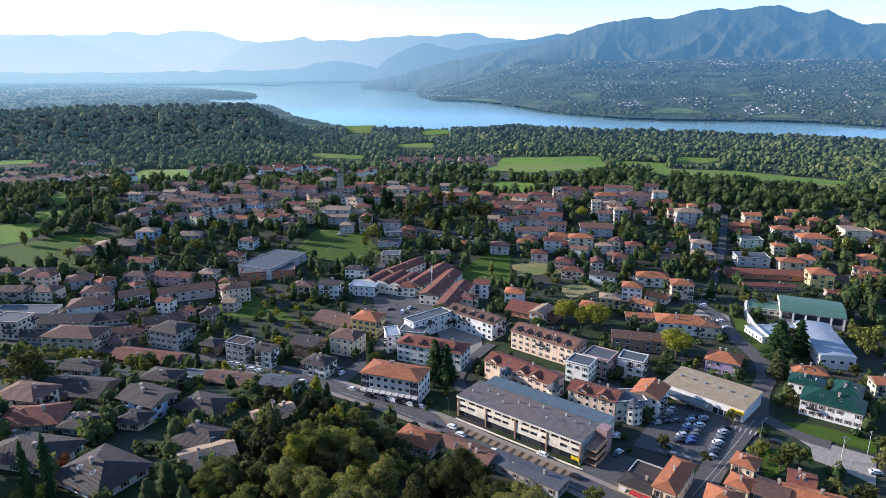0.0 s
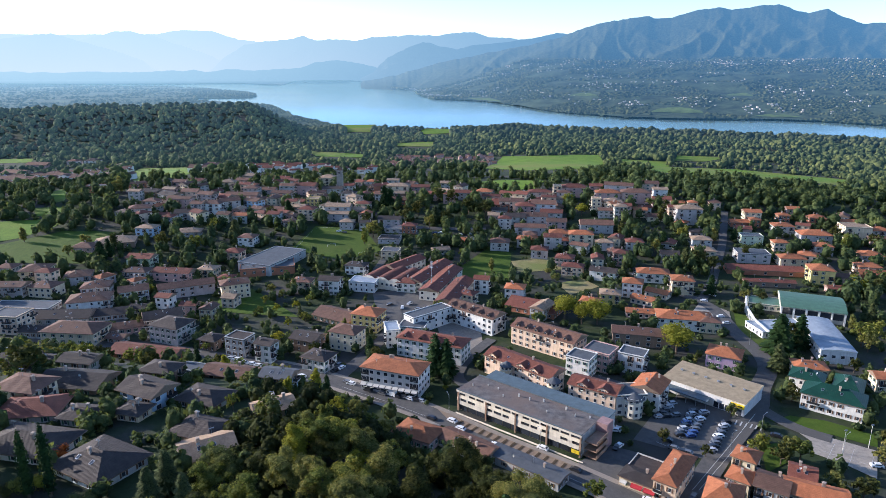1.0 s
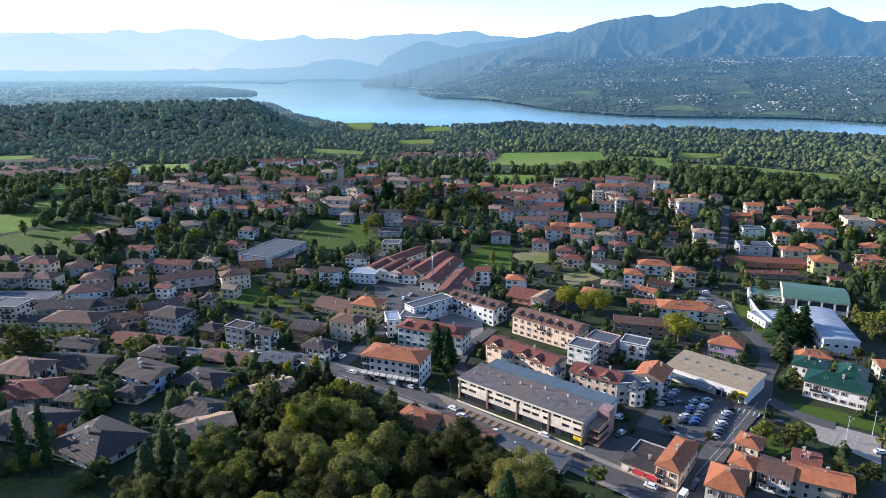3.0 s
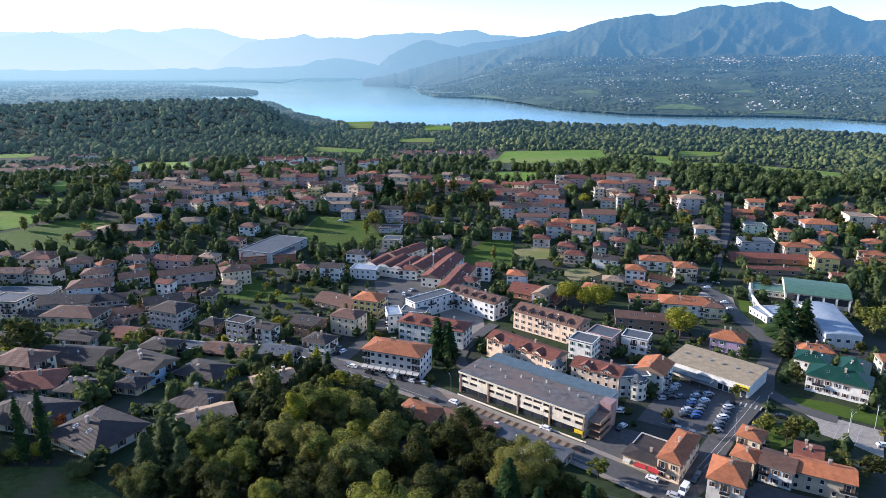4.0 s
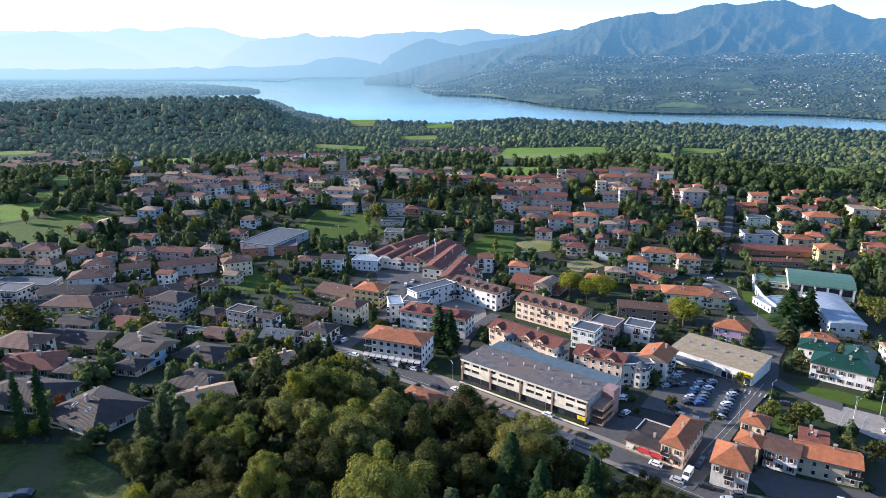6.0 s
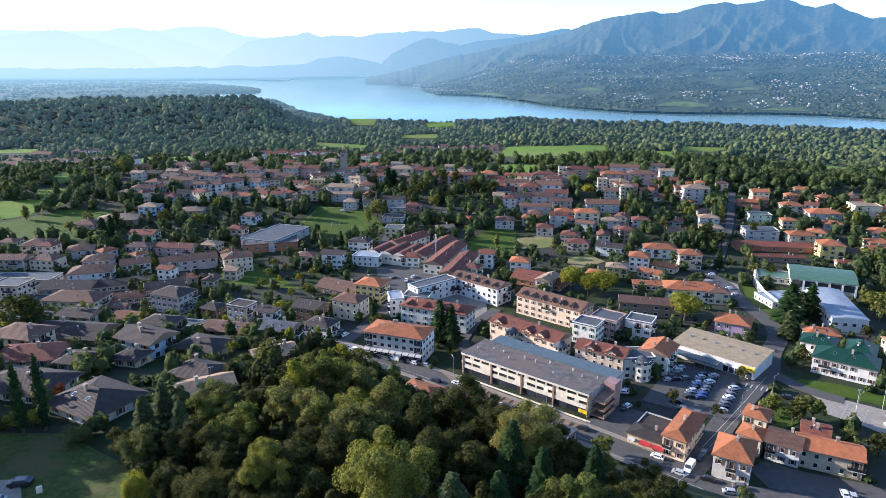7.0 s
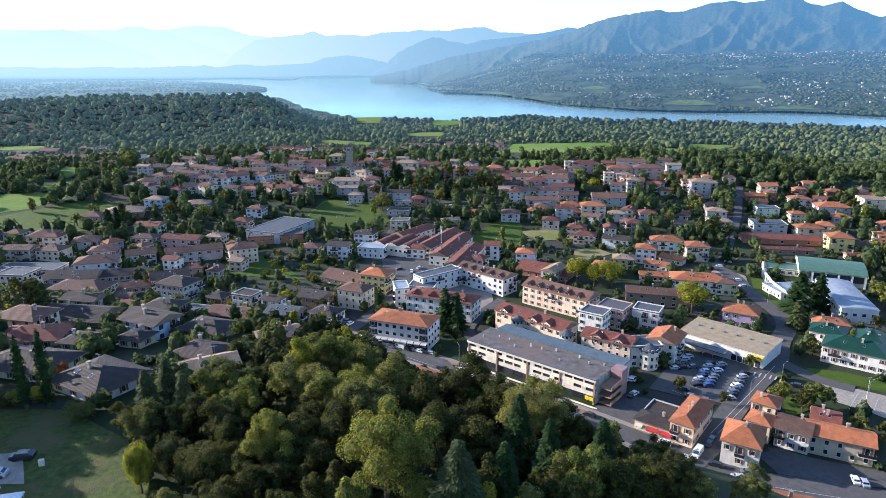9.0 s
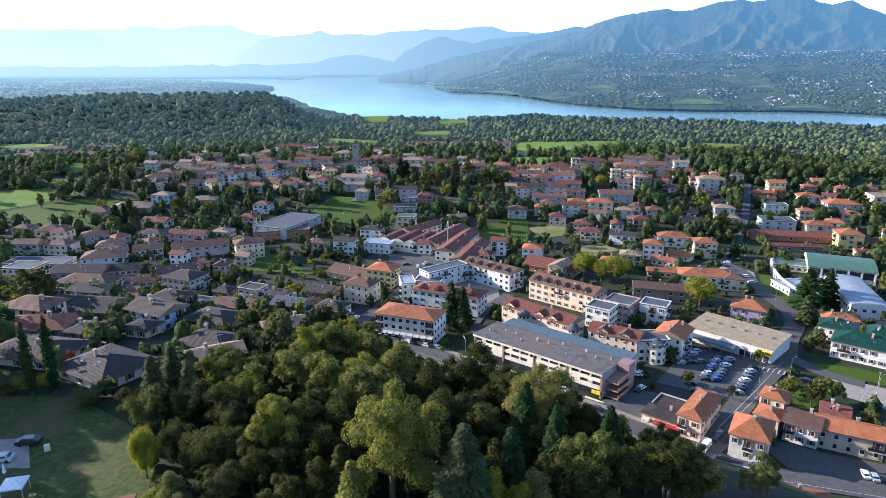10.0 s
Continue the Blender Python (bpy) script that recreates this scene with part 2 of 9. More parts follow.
class Builder:
    """Collects boxes, prisms and sheets into one mesh."""

    def __init__(self):
        self.v, self.f, self.s = [], [], []

    def poly(self, pts, slot=0):
        k = len(self.v)
        self.v += [tuple(p) for p in pts]
        self.f.append(tuple(range(k, k + len(pts))))
        self.s.append(slot)

    def prism(self, pts, z0, z1, slot=0, cap=None):
        """An upright prism on a counter-clockwise plan."""
        k, n = len(self.v), len(pts)
        self.v += [(x, y, z0) for x, y in pts] + [(x, y, z1) for x, y in pts]
        for i in range(n):
            j = (i + 1) % n
            self.f.append((k + i, k + j, k + n + j, k + n + i))
            self.s.append(slot)
        self.f += [tuple(range(k + n, k + 2 * n)), tuple(range(k + n - 1, k - 1, -1))]
        self.s += [slot if cap is None else cap, slot]

    def box(self, x0, x1, y0, y1, z0, z1, slot=0):
        self.prism([(x0, y0), (x1, y0), (x1, y1), (x0, y1)], z0, z1, slot)

    def tube(self, x, y, z0, z1, r0, r1=None, n=8, slot=0):
        r1 = r0 if r1 is None else r1
        k = len(self.v)
        for z, r in ((z0, r0), (z1, r1)):
            self.v += [(x + r * math.cos(2 * math.pi * i / n), y + r * math.sin(2 * math.pi * i / n), z) for i in range(n)]
        for i in range(n):
            j = (i + 1) % n
            self.f.append((k + i, k + j, k + n + j, k + n + i))
            self.s.append(slot)
        self.f.append(tuple(range(k + n, k + 2 * n)))
        self.s.append(slot)

    def rod(self, a, b, r0, r1, n=5, slot=0):
        a, b = Vector(a), Vector(b)
        d = (b - a).normalized()
        u = d.orthogonal().normalized()
        w = d.cross(u)
        k = len(self.v)
        for c, r in ((a, r0), (b, r1)):
            self.v += [tuple(c + (u * math.cos(2 * math.pi * i / n) + w * math.sin(2 * math.pi * i / n)) * r) for i in range(n)]
        for i in range(n):
            j = (i + 1) % n
            self.f.append((k + i, k + j, k + n + j, k + n + i))
            self.s.append(slot)
        self.f.append(tuple(range(k + n, k + 2 * n)))
        self.s.append(slot)

    def weld(self):
        """Joins corners that lie in one place."""
        seen, turn, v = {}, [], []
        for p in self.v:
            key = (round(p[0], 4), round(p[1], 4), round(p[2], 4))
            if key not in seen:
                seen[key] = len(v)
                v.append(p)
            turn.append(seen[key])
        self.v, self.f = v, [tuple(turn[i] for i in q) for q in self.f]

    def mesh(self, name, mats, smooth=False):
        return mesh(name, self.v, self.f, mats, self.s, smooth)


# ---- the land ----
def smooth(a, b, t):
    t = min(1.0, max(0.0, (t - a) / (b - a)))
    return t * t * (3 - 2 * t)


def table(t, xs, ys):
    if t <= xs[0]:
        return ys[0]
    for i in range(len(xs) - 1):
        if t <= xs[i + 1]:
            return ys[i] + (ys[i + 1] - ys[i]) * (t - xs[i]) / (xs[i + 1] - xs[i])
    return ys[-1]


S = 1.25  # plan units to metres


def hill_foot(x):
    """The line along the street where the hillside begins."""
    return table(x, (-500, -200, -100, -60, -33, -18, 0, 20, 36, 46, 57, 67, 88, 110, 140, 250, 500), (300, 282, 266, 246, 224, 205, 189, 174, 168, 164, 158, 149, 134, 122, 108, 70, 20))


def ground(x, y):
    """The land's height before the far distance is drawn in."""
    q = max(0.0, (hill_foot(x) - y) / S * table(x / S, (-70, -10), (1.0, 0.8)))
    steep = table(x, (-95, -35), (45, 25))
    x, y = x / S, y / S
    r, az = math.hypot(x, y), math.degrees(math.atan2(x, y))
    hill = 33.5 * (1 - math.exp(-(q / steep) ** 1.5)) * smooth(-500, -220, -abs(x + 20)) * smooth(-500, -60, y)
    town = 3.2 + 5 * smooth(-100, -220, x) * smooth(120, 330, y) + 11 * smooth(300, 500, y) + 5 * smooth(330, 480, y) * smooth(40, 170, x) * smooth(420, 180, x)
    fall = table(r, (540, 700, 900, 1150, 1450, 1750, 2000, 2150, 40000), (0, -13, -35, -46, -52, -62, -90, -103, -103)) * smooth(300, 540, y)
    ridge = 62 * math.exp(-((r - 1550) / 260) ** 2) * smooth(-11, -17, az) * smooth(-60, -30, az)
    return S * (hill + town + fall + ridge)


def far(x, y, z):
    """Draws the far distance in towards the eye along its own line of sight, so that the horizon lies within five kilometres."""
    r = math.hypot(x, y)
    if r < 1900:
        return (x, y, z)
    k = (1900 + 2900 * (1 - math.exp(-(r - 1900) / 6500))) / r
    return (x * k, y * k, 122 + (z - 122) * k)


def by_bearing(az, r):
    return r * math.sin(radians(az)), r * math.cos(radians(az))


WATER = -110.0
SHORE_AZ = (-45, -33.5, -28.2, -21.4, -16.6, -15.1, -13.5, -12.2, -8.8, -6.54, -6.37, -4.55, -2.38, -2.19, -0.68, 3.22, 5.16, 8.07, 10.5, 15.2, 19.6, 25.9, 29.8, 33.7, 45)
SHORE_R = (14900, 14900, 13600, 13100, 13600, 11900, 11600, 16500, 16800, 15800, 10700, 9100, 8200, 6640, 5630, 5280, 4900, 4170, 3870, 3530, 3490, 3620, 3630, 3520, 3500)
NEAR_R = ((-60, -33.5, -28.2, -21.9, -20.5, -20.3, -18.1, -15, -13.6, -12.7, -9, 45), (13300, 13300, 11900, 10400, 9670, 5680, 5310, 4820, 4130, 3580, 2800, 2600))


def land(x, y):
    """The land, with the lake's bed and the far shore."""
    r = math.hypot(x, y)
    if r < 2370:
        return ground(x, y)
    az = math.degrees(math.atan2(x, y))
    if abs(az) > 50:
        return WATER + 6
    z = ground(x, y)
    shore, near = table(az, SHORE_AZ, SHORE_R), table(az, *NEAR_R)
    z = z + (WATER + 5 - z) * smooth(2370, 2620, r) if r < near else z
    if near < r < shore:
        return min(z, WATER - 6)
    if r >= shore:
        up = smooth(-3, 9, az)
        t = min(1.0, (r - shore) / max(2500.0, 8200 - shore))
        return WATER + 3 + up * 345 * t ** 1.25 + up * (14 + 40 * t) * noise.noise((x * 0.0016, y * 0.0016, 3.1)) * smooth(shore, shore + 900, r)
    return z


def land_sheet():
    azs = [-180 + 6 * i for i in range(22)] + [-48 + 0.4 * i for i in range(241)] + [54 + 6 * i for i in range(21)]
    rs = [0.0, 8.0]
    while rs[-1] < 45000:
        rs.append(rs[-1] * (1.03 if rs[-1] > 600 else 1.012 if rs[-1] > 50 else 1.12))
    v, f = [], []
    for r in rs:
        for az in azs:
            x, y = by_bearing(az, r)
            v.append(far(x, y, land(x, y) - 30 * smooth(2700, 3000, r)))
    n = len(azs)
    for i in range(len(rs) - 1):
        for j in range(n):
            k = (j + 1) % n
            f.append((i * n + j, i * n + k, (i + 1) * n + k, (i + 1) * n + j))
    return mesh("ground", v, f, M_LAND, None, True)


tagged(put("ground", land_sheet()), "dark green garden and woodland ground, rolling down to a lake", "ground", kind="structure")


OUTLINES = []


def drape(name, pts, mat, lift, label, category, size=8.0, kind="structure"):
    """A piece of ground laid over the land inside an outline."""
    OUTLINES.append(pts)
    bm = bmesh.new()
    bm.faces.new([bm.verts.new((x, y, 0)) for x, y in pts])
    bmesh.ops.triangulate(bm, faces=bm.faces[:])
    for _ in range(7):
        long = [e for e in bm.edges if e.calc_length() > size]
        if not long:
            break
        bmesh.ops.subdivide_edges(bm, edges=long, cuts=1)
        bmesh.ops.triangulate(bm, faces=bm.faces[:])
    for w in bm.verts:
        w.co = far(w.co.x, w.co.y, ground(w.co.x, w.co.y) + lift)
    bmesh.ops.recalc_face_normals(bm, faces=bm.faces[:])
    if sum(q.normal.z for q in bm.faces) < 0:
        bmesh.ops.reverse_faces(bm, faces=bm.faces[:])
    me = bpy.data.meshes.new(name)
    bm.to_mesh(me)
    bm.free()
    me.materials.append(mat)
    return tagged(put(name, me), label, category, kind=kind)


ROADS = []


def strip(name, pts, width, mat, lift, label, category, kind="structure", step=4.0, off=0.0):
    """A road or line of even width along a way."""
    way = []
    for (x0, y0), (x1, y1) in zip(pts, pts[1:]):
        n = max(1, int(math.hypot(x1 - x0, y1 - y0) / step))
        way += [(x0 + (x1 - x0) * i / n, y0 + (y1 - y0) * i / n) for i in range(n)]
    way.append(pts[-1])
    for _ in range(4):
        way = [way[0]] + [((a[0] + 2 * b[0] + c[0]) / 4, (a[1] + 2 * b[1] + c[1]) / 4) for a, b, c in zip(way, way[1:], way[2:])] + [way[-1]]
    v, f = [], []
    for i, (x, y) in enumerate(way):
        a, b = way[max(0, i - 1)], way[min(len(way) - 1, i + 1)]
        d = math.hypot(b[0] - a[0], b[1] - a[1]) or 1
        nx, ny = -(b[1] - a[1]) / d, (b[0] - a[0]) / d
        for s in (-0.5, -0.17, 0.17, 0.5):
            px, py = x + nx * (s * width + off), y + ny * (s * width + off)
            v.append((px, py, ground(px, py) + lift))
        if i:
            k = 4 * i
            f += [(k - 4 + j, k - 3 + j, k + 1 + j, k + j) for j in range(3)]
    if width > 2.5:
        ROADS.append((way, width / 2))
    me = mesh(name, v, [q[::-1] for q in f], mat)
    return tagged(put(name, me), label, category, kind=kind)


# lake
def lake():
    azs = [-45 + 0.5 * i for i in range(181)]
    rs = [2370 * 1.03 ** i for i in range(76)]
    v = [far(*by_bearing(az, r), WATER) for r in rs for az in azs]
    n = len(azs)
    f = [(i * n + j, i * n + j + 1, (i + 1) * n + j + 1, (i + 1) * n + j) for i in range(len(rs) - 1) for j in range(n - 1)]
    w = Nodes("lake_water")
    p = w.place()
    m = w.node("ShaderNodeMapping", {"Vector": p, "Scale": (0.25, 1.0, 1.0)}).outputs[0]
    ripple = w.noise(m, 0.12, 4, 0.6)
    calm = w.noise(m, 0.004, 3, 0.5)
    w.surface((0.46, 0.66, 0.64), w.math("ADD", w.math("MULTIPLY", calm, 0.14), 0.08), w.bump(ripple, 0.015, 1.0), metal=0.75)
    return mesh("water", v, f, w.m)


tagged(put("water", lake()), "calm pale blue lake between wooded shores", "lake", kind="structure")


# ---- the far mountains, a backdrop with haze painted into its materials ----
# Painted haze: distances, fall-off lengths, glow colours towards and away from the sun.
HAZE_R = (500, 1000, 2200, 3200, 4500, 6500, 9000, 13000, 20000, 32000)
HAZE_LONG = (21000, 14000, 11000)
HAZE_SUN, HAZE_SHADE = (0.42, 0.47, 0.475), (0.125, 0.22, 0.305)


def painted_haze(n, col, bump=None, rough=0.9, mist=0.0):
    """A surface with distance haze painted in: its base colour is dimmed and a haze glow emitted, whiter towards the
    sun.
    """
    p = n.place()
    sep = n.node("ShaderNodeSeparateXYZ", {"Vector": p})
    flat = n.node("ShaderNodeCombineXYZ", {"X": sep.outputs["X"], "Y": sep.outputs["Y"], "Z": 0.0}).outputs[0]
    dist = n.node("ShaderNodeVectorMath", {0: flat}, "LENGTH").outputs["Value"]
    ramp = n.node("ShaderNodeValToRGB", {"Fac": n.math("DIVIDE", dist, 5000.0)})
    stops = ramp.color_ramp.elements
    for i, r in enumerate(HAZE_R):
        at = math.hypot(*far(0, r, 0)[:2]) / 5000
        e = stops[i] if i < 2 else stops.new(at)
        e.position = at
        e.color = (*(1 - math.exp(-((r - 500) / k) ** 1.3) for k in HAZE_LONG), 1)
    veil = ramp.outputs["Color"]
    # Mist painted as extra whitish glow low on the slopes.
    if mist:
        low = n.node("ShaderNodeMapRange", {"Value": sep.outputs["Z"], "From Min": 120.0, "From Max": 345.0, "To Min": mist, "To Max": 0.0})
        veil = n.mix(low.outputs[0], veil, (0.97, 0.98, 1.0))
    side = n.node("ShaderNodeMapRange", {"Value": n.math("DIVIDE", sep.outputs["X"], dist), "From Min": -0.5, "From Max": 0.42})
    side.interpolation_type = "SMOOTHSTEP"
    glow = n.mix(1.0, veil, n.mix(side.outputs[0], HAZE_SUN, HAZE_SHADE), "MULTIPLY")
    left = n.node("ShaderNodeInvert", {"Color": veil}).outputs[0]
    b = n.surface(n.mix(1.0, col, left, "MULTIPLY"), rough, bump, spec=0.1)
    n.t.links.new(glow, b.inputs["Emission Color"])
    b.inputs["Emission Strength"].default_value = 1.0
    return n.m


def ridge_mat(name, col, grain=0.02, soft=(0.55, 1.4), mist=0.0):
    """Far land, woods and clearings, with distance haze painted into colour and emission."""
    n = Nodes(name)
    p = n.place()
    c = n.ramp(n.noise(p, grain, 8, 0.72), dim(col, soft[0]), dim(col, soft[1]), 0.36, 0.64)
    return painted_haze(n, c, n.bump(n.noise(p, grain * 2, 6, 0.7), 0.3, 5.0), 0.95, mist)


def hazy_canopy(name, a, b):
    """Far tree crowns with distance haze painted into their colour and emission."""
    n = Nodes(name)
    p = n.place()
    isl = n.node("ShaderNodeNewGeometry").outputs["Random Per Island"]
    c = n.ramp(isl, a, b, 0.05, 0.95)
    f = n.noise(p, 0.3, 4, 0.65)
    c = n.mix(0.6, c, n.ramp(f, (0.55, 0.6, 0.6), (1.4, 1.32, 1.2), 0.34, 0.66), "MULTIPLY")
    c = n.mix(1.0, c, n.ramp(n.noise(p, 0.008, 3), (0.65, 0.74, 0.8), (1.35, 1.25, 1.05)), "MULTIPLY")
    return painted_haze(n, c, n.bump(f, 0.7, 2.0))


def ridge(name, azs, elevs, dist, depth, foot, mat, rough, label, cut=46, n=300):
    """A mountain range whose crest stands at the given angles over the horizon, with spurs and valleys running down to its foot."""
    v, f = [], []
    m = cut
    a0, a1 = azs[0], azs[-1]
    for j in range(m):
        t = j / (m - 1)
        for i in range(n):
            az = a0 + (a1 - a0) * i / (n - 1)
            crest = table(az, azs, elevs) + 0.1 * noise.noise((az * 0.9, dist * 0.001, 0)) + 0.05 * noise.noise((az * 3.1, dist * 0.001, 4))
            top = 122 + dist / math.cos(radians(az)) * math.tan(radians(crest))
            r = (dist - depth * (1 - t)) / math.cos(radians(az))
            x, y = by_bearing(az, r)
            low = min(foot if foot < 150 else -135 + (foot + 135) * smooth(-4, 9, az), top - 40)
            h = low + (top - low) * (t ** 1.3)
            w = az + 1.6 * noise.noise((az * 0.22, t * 1.4, 9))
            spur = 0.9 - 1.9 * abs(noise.noise((w * 0.26 - 1.0 * t, t * 0.5, 1.7)))
            spur += 0.55 * (0.45 - 1.8 * abs(noise.noise((w * 0.55 + 2.2 * t, t * 1.3, 5.1))))
            spur += 0.28 * (0.4 - 1.6 * abs(noise.noise((w * 1.3 - 2.5 * t, t * 3.2, 2.2)))) + 0.08 * noise.noise((az * 4, t * 11, 7.7))
            h += rough * (top - low) * (spur - 0.7) * math.sin(math.pi * t ** 0.8) * 0.8
            v.append(far(x, y, h))
    for i in range(n):
        az = a0 + (a1 - a0) * i / (n - 1)
        x, y = by_bearing(az, dist * 1.06 / math.cos(radians(az)))
        v.append(far(x, y, foot - 260))
    for j in range(m):
        f += [(j * n + i, j * n + i + 1, (j + 1) * n + i + 1, (j + 1) * n + i) for i in range(n - 1)]
    tagged(put(name, mesh(name, v, f, mat, None, True)), label, "mountain", kind="structure")


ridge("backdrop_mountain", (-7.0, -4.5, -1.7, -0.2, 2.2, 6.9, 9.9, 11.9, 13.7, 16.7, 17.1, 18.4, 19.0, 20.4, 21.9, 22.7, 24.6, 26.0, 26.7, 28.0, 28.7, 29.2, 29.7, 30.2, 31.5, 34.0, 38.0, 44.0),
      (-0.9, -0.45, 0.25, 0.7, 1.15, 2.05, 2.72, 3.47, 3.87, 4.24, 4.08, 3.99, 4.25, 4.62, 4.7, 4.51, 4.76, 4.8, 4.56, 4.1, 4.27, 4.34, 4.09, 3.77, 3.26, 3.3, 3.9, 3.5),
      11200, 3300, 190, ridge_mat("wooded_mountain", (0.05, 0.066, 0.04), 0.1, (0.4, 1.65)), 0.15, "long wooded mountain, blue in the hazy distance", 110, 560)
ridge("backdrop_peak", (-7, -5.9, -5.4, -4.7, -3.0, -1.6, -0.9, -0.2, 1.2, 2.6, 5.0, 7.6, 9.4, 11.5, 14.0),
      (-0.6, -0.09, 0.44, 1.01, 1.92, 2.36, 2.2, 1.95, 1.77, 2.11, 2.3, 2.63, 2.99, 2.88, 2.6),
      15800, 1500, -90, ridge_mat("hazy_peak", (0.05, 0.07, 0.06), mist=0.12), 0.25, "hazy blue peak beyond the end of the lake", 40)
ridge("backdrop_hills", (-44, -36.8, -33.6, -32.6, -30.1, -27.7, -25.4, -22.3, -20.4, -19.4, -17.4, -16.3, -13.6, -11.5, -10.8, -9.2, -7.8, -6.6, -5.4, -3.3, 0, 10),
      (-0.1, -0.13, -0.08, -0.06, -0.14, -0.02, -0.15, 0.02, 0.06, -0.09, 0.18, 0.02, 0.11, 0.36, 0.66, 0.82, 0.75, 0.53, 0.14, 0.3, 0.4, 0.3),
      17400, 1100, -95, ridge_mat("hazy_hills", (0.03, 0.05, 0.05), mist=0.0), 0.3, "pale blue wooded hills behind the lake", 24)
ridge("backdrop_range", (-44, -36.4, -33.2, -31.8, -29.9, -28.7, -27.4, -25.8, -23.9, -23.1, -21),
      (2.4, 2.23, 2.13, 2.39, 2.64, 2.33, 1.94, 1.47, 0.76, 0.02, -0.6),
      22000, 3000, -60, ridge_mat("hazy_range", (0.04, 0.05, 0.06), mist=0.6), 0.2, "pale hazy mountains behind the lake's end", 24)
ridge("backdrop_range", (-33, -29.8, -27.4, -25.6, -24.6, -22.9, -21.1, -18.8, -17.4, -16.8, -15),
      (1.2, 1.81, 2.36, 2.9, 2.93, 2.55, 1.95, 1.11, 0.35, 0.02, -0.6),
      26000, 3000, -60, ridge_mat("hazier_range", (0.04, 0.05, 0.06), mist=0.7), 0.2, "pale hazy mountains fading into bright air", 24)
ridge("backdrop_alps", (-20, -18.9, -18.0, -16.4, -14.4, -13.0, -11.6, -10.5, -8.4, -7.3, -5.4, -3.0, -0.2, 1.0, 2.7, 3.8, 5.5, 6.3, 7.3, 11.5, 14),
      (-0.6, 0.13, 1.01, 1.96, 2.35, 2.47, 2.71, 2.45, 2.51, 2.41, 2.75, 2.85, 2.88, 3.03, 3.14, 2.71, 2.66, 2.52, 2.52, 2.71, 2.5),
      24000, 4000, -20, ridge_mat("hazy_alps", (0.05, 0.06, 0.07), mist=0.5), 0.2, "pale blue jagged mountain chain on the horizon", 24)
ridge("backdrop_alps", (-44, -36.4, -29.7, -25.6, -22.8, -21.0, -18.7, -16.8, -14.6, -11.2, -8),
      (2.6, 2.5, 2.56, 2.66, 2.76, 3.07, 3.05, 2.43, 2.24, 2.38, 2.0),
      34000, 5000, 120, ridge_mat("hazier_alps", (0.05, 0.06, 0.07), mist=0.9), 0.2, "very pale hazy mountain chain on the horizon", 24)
# These woods, fields and walls carry the painted haze as emission.
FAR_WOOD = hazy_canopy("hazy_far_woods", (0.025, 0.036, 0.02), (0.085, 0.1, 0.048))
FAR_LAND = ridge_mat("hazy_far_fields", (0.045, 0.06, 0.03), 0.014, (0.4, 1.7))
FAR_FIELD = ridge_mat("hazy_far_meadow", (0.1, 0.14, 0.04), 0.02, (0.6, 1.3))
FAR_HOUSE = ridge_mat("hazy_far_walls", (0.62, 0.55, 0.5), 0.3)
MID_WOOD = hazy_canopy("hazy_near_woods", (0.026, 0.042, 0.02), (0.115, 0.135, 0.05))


def far_sheet(name, mat, az0, az1, r_from, r_to, label):
    """A stretch of far land between two distances, its haze painted in the material."""
    n, m = int((az1 - az0) / 0.25) + 1, 36
    v = []
    for i in range(n):
        az = az0 + 0.25 * i
        a, b = r_from(az), r_to(az)
        for k in range(m):
            x, y = by_bearing(az, a + max(25, b - a) * (k / (m - 1)) ** 1.5)
            v.append(far(x, y, max(land(x, y) + (11 if mat == FAR_FIELD else 8), WATER + 2.5)))
    f = [(i * m + k, (i + 1) * m + k, (i + 1) * m + k + 1, i * m + k + 1) for i in range(n - 1) for k in range(m - 1)]
    tagged(put(name, mesh(name, v, f, mat, None, True)), label, "far land", kind="structure")


def far_side(az):
    return table(az, SHORE_AZ, SHORE_R)


def near_side(az):
    return max(2800, table(az, *NEAR_R) - 30)


# Far land sheets; their haze is glow in the material.
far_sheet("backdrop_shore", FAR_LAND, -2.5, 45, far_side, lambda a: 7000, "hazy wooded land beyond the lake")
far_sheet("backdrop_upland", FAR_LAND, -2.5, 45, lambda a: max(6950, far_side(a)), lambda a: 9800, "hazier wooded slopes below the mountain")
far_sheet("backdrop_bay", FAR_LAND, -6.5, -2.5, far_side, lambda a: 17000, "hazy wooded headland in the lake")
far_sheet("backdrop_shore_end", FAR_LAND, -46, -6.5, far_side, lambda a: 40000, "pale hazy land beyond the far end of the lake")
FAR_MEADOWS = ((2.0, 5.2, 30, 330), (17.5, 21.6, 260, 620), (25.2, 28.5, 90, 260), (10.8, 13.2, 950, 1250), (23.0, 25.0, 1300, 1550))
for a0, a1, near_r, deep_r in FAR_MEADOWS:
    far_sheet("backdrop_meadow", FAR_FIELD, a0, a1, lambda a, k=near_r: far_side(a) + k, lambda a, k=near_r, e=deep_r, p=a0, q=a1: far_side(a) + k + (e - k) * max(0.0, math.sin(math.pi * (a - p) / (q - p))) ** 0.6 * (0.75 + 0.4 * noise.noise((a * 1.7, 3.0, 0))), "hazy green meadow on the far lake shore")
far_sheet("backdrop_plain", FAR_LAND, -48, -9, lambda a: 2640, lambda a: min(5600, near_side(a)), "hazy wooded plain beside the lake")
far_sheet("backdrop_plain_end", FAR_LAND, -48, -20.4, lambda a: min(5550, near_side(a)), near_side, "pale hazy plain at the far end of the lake")
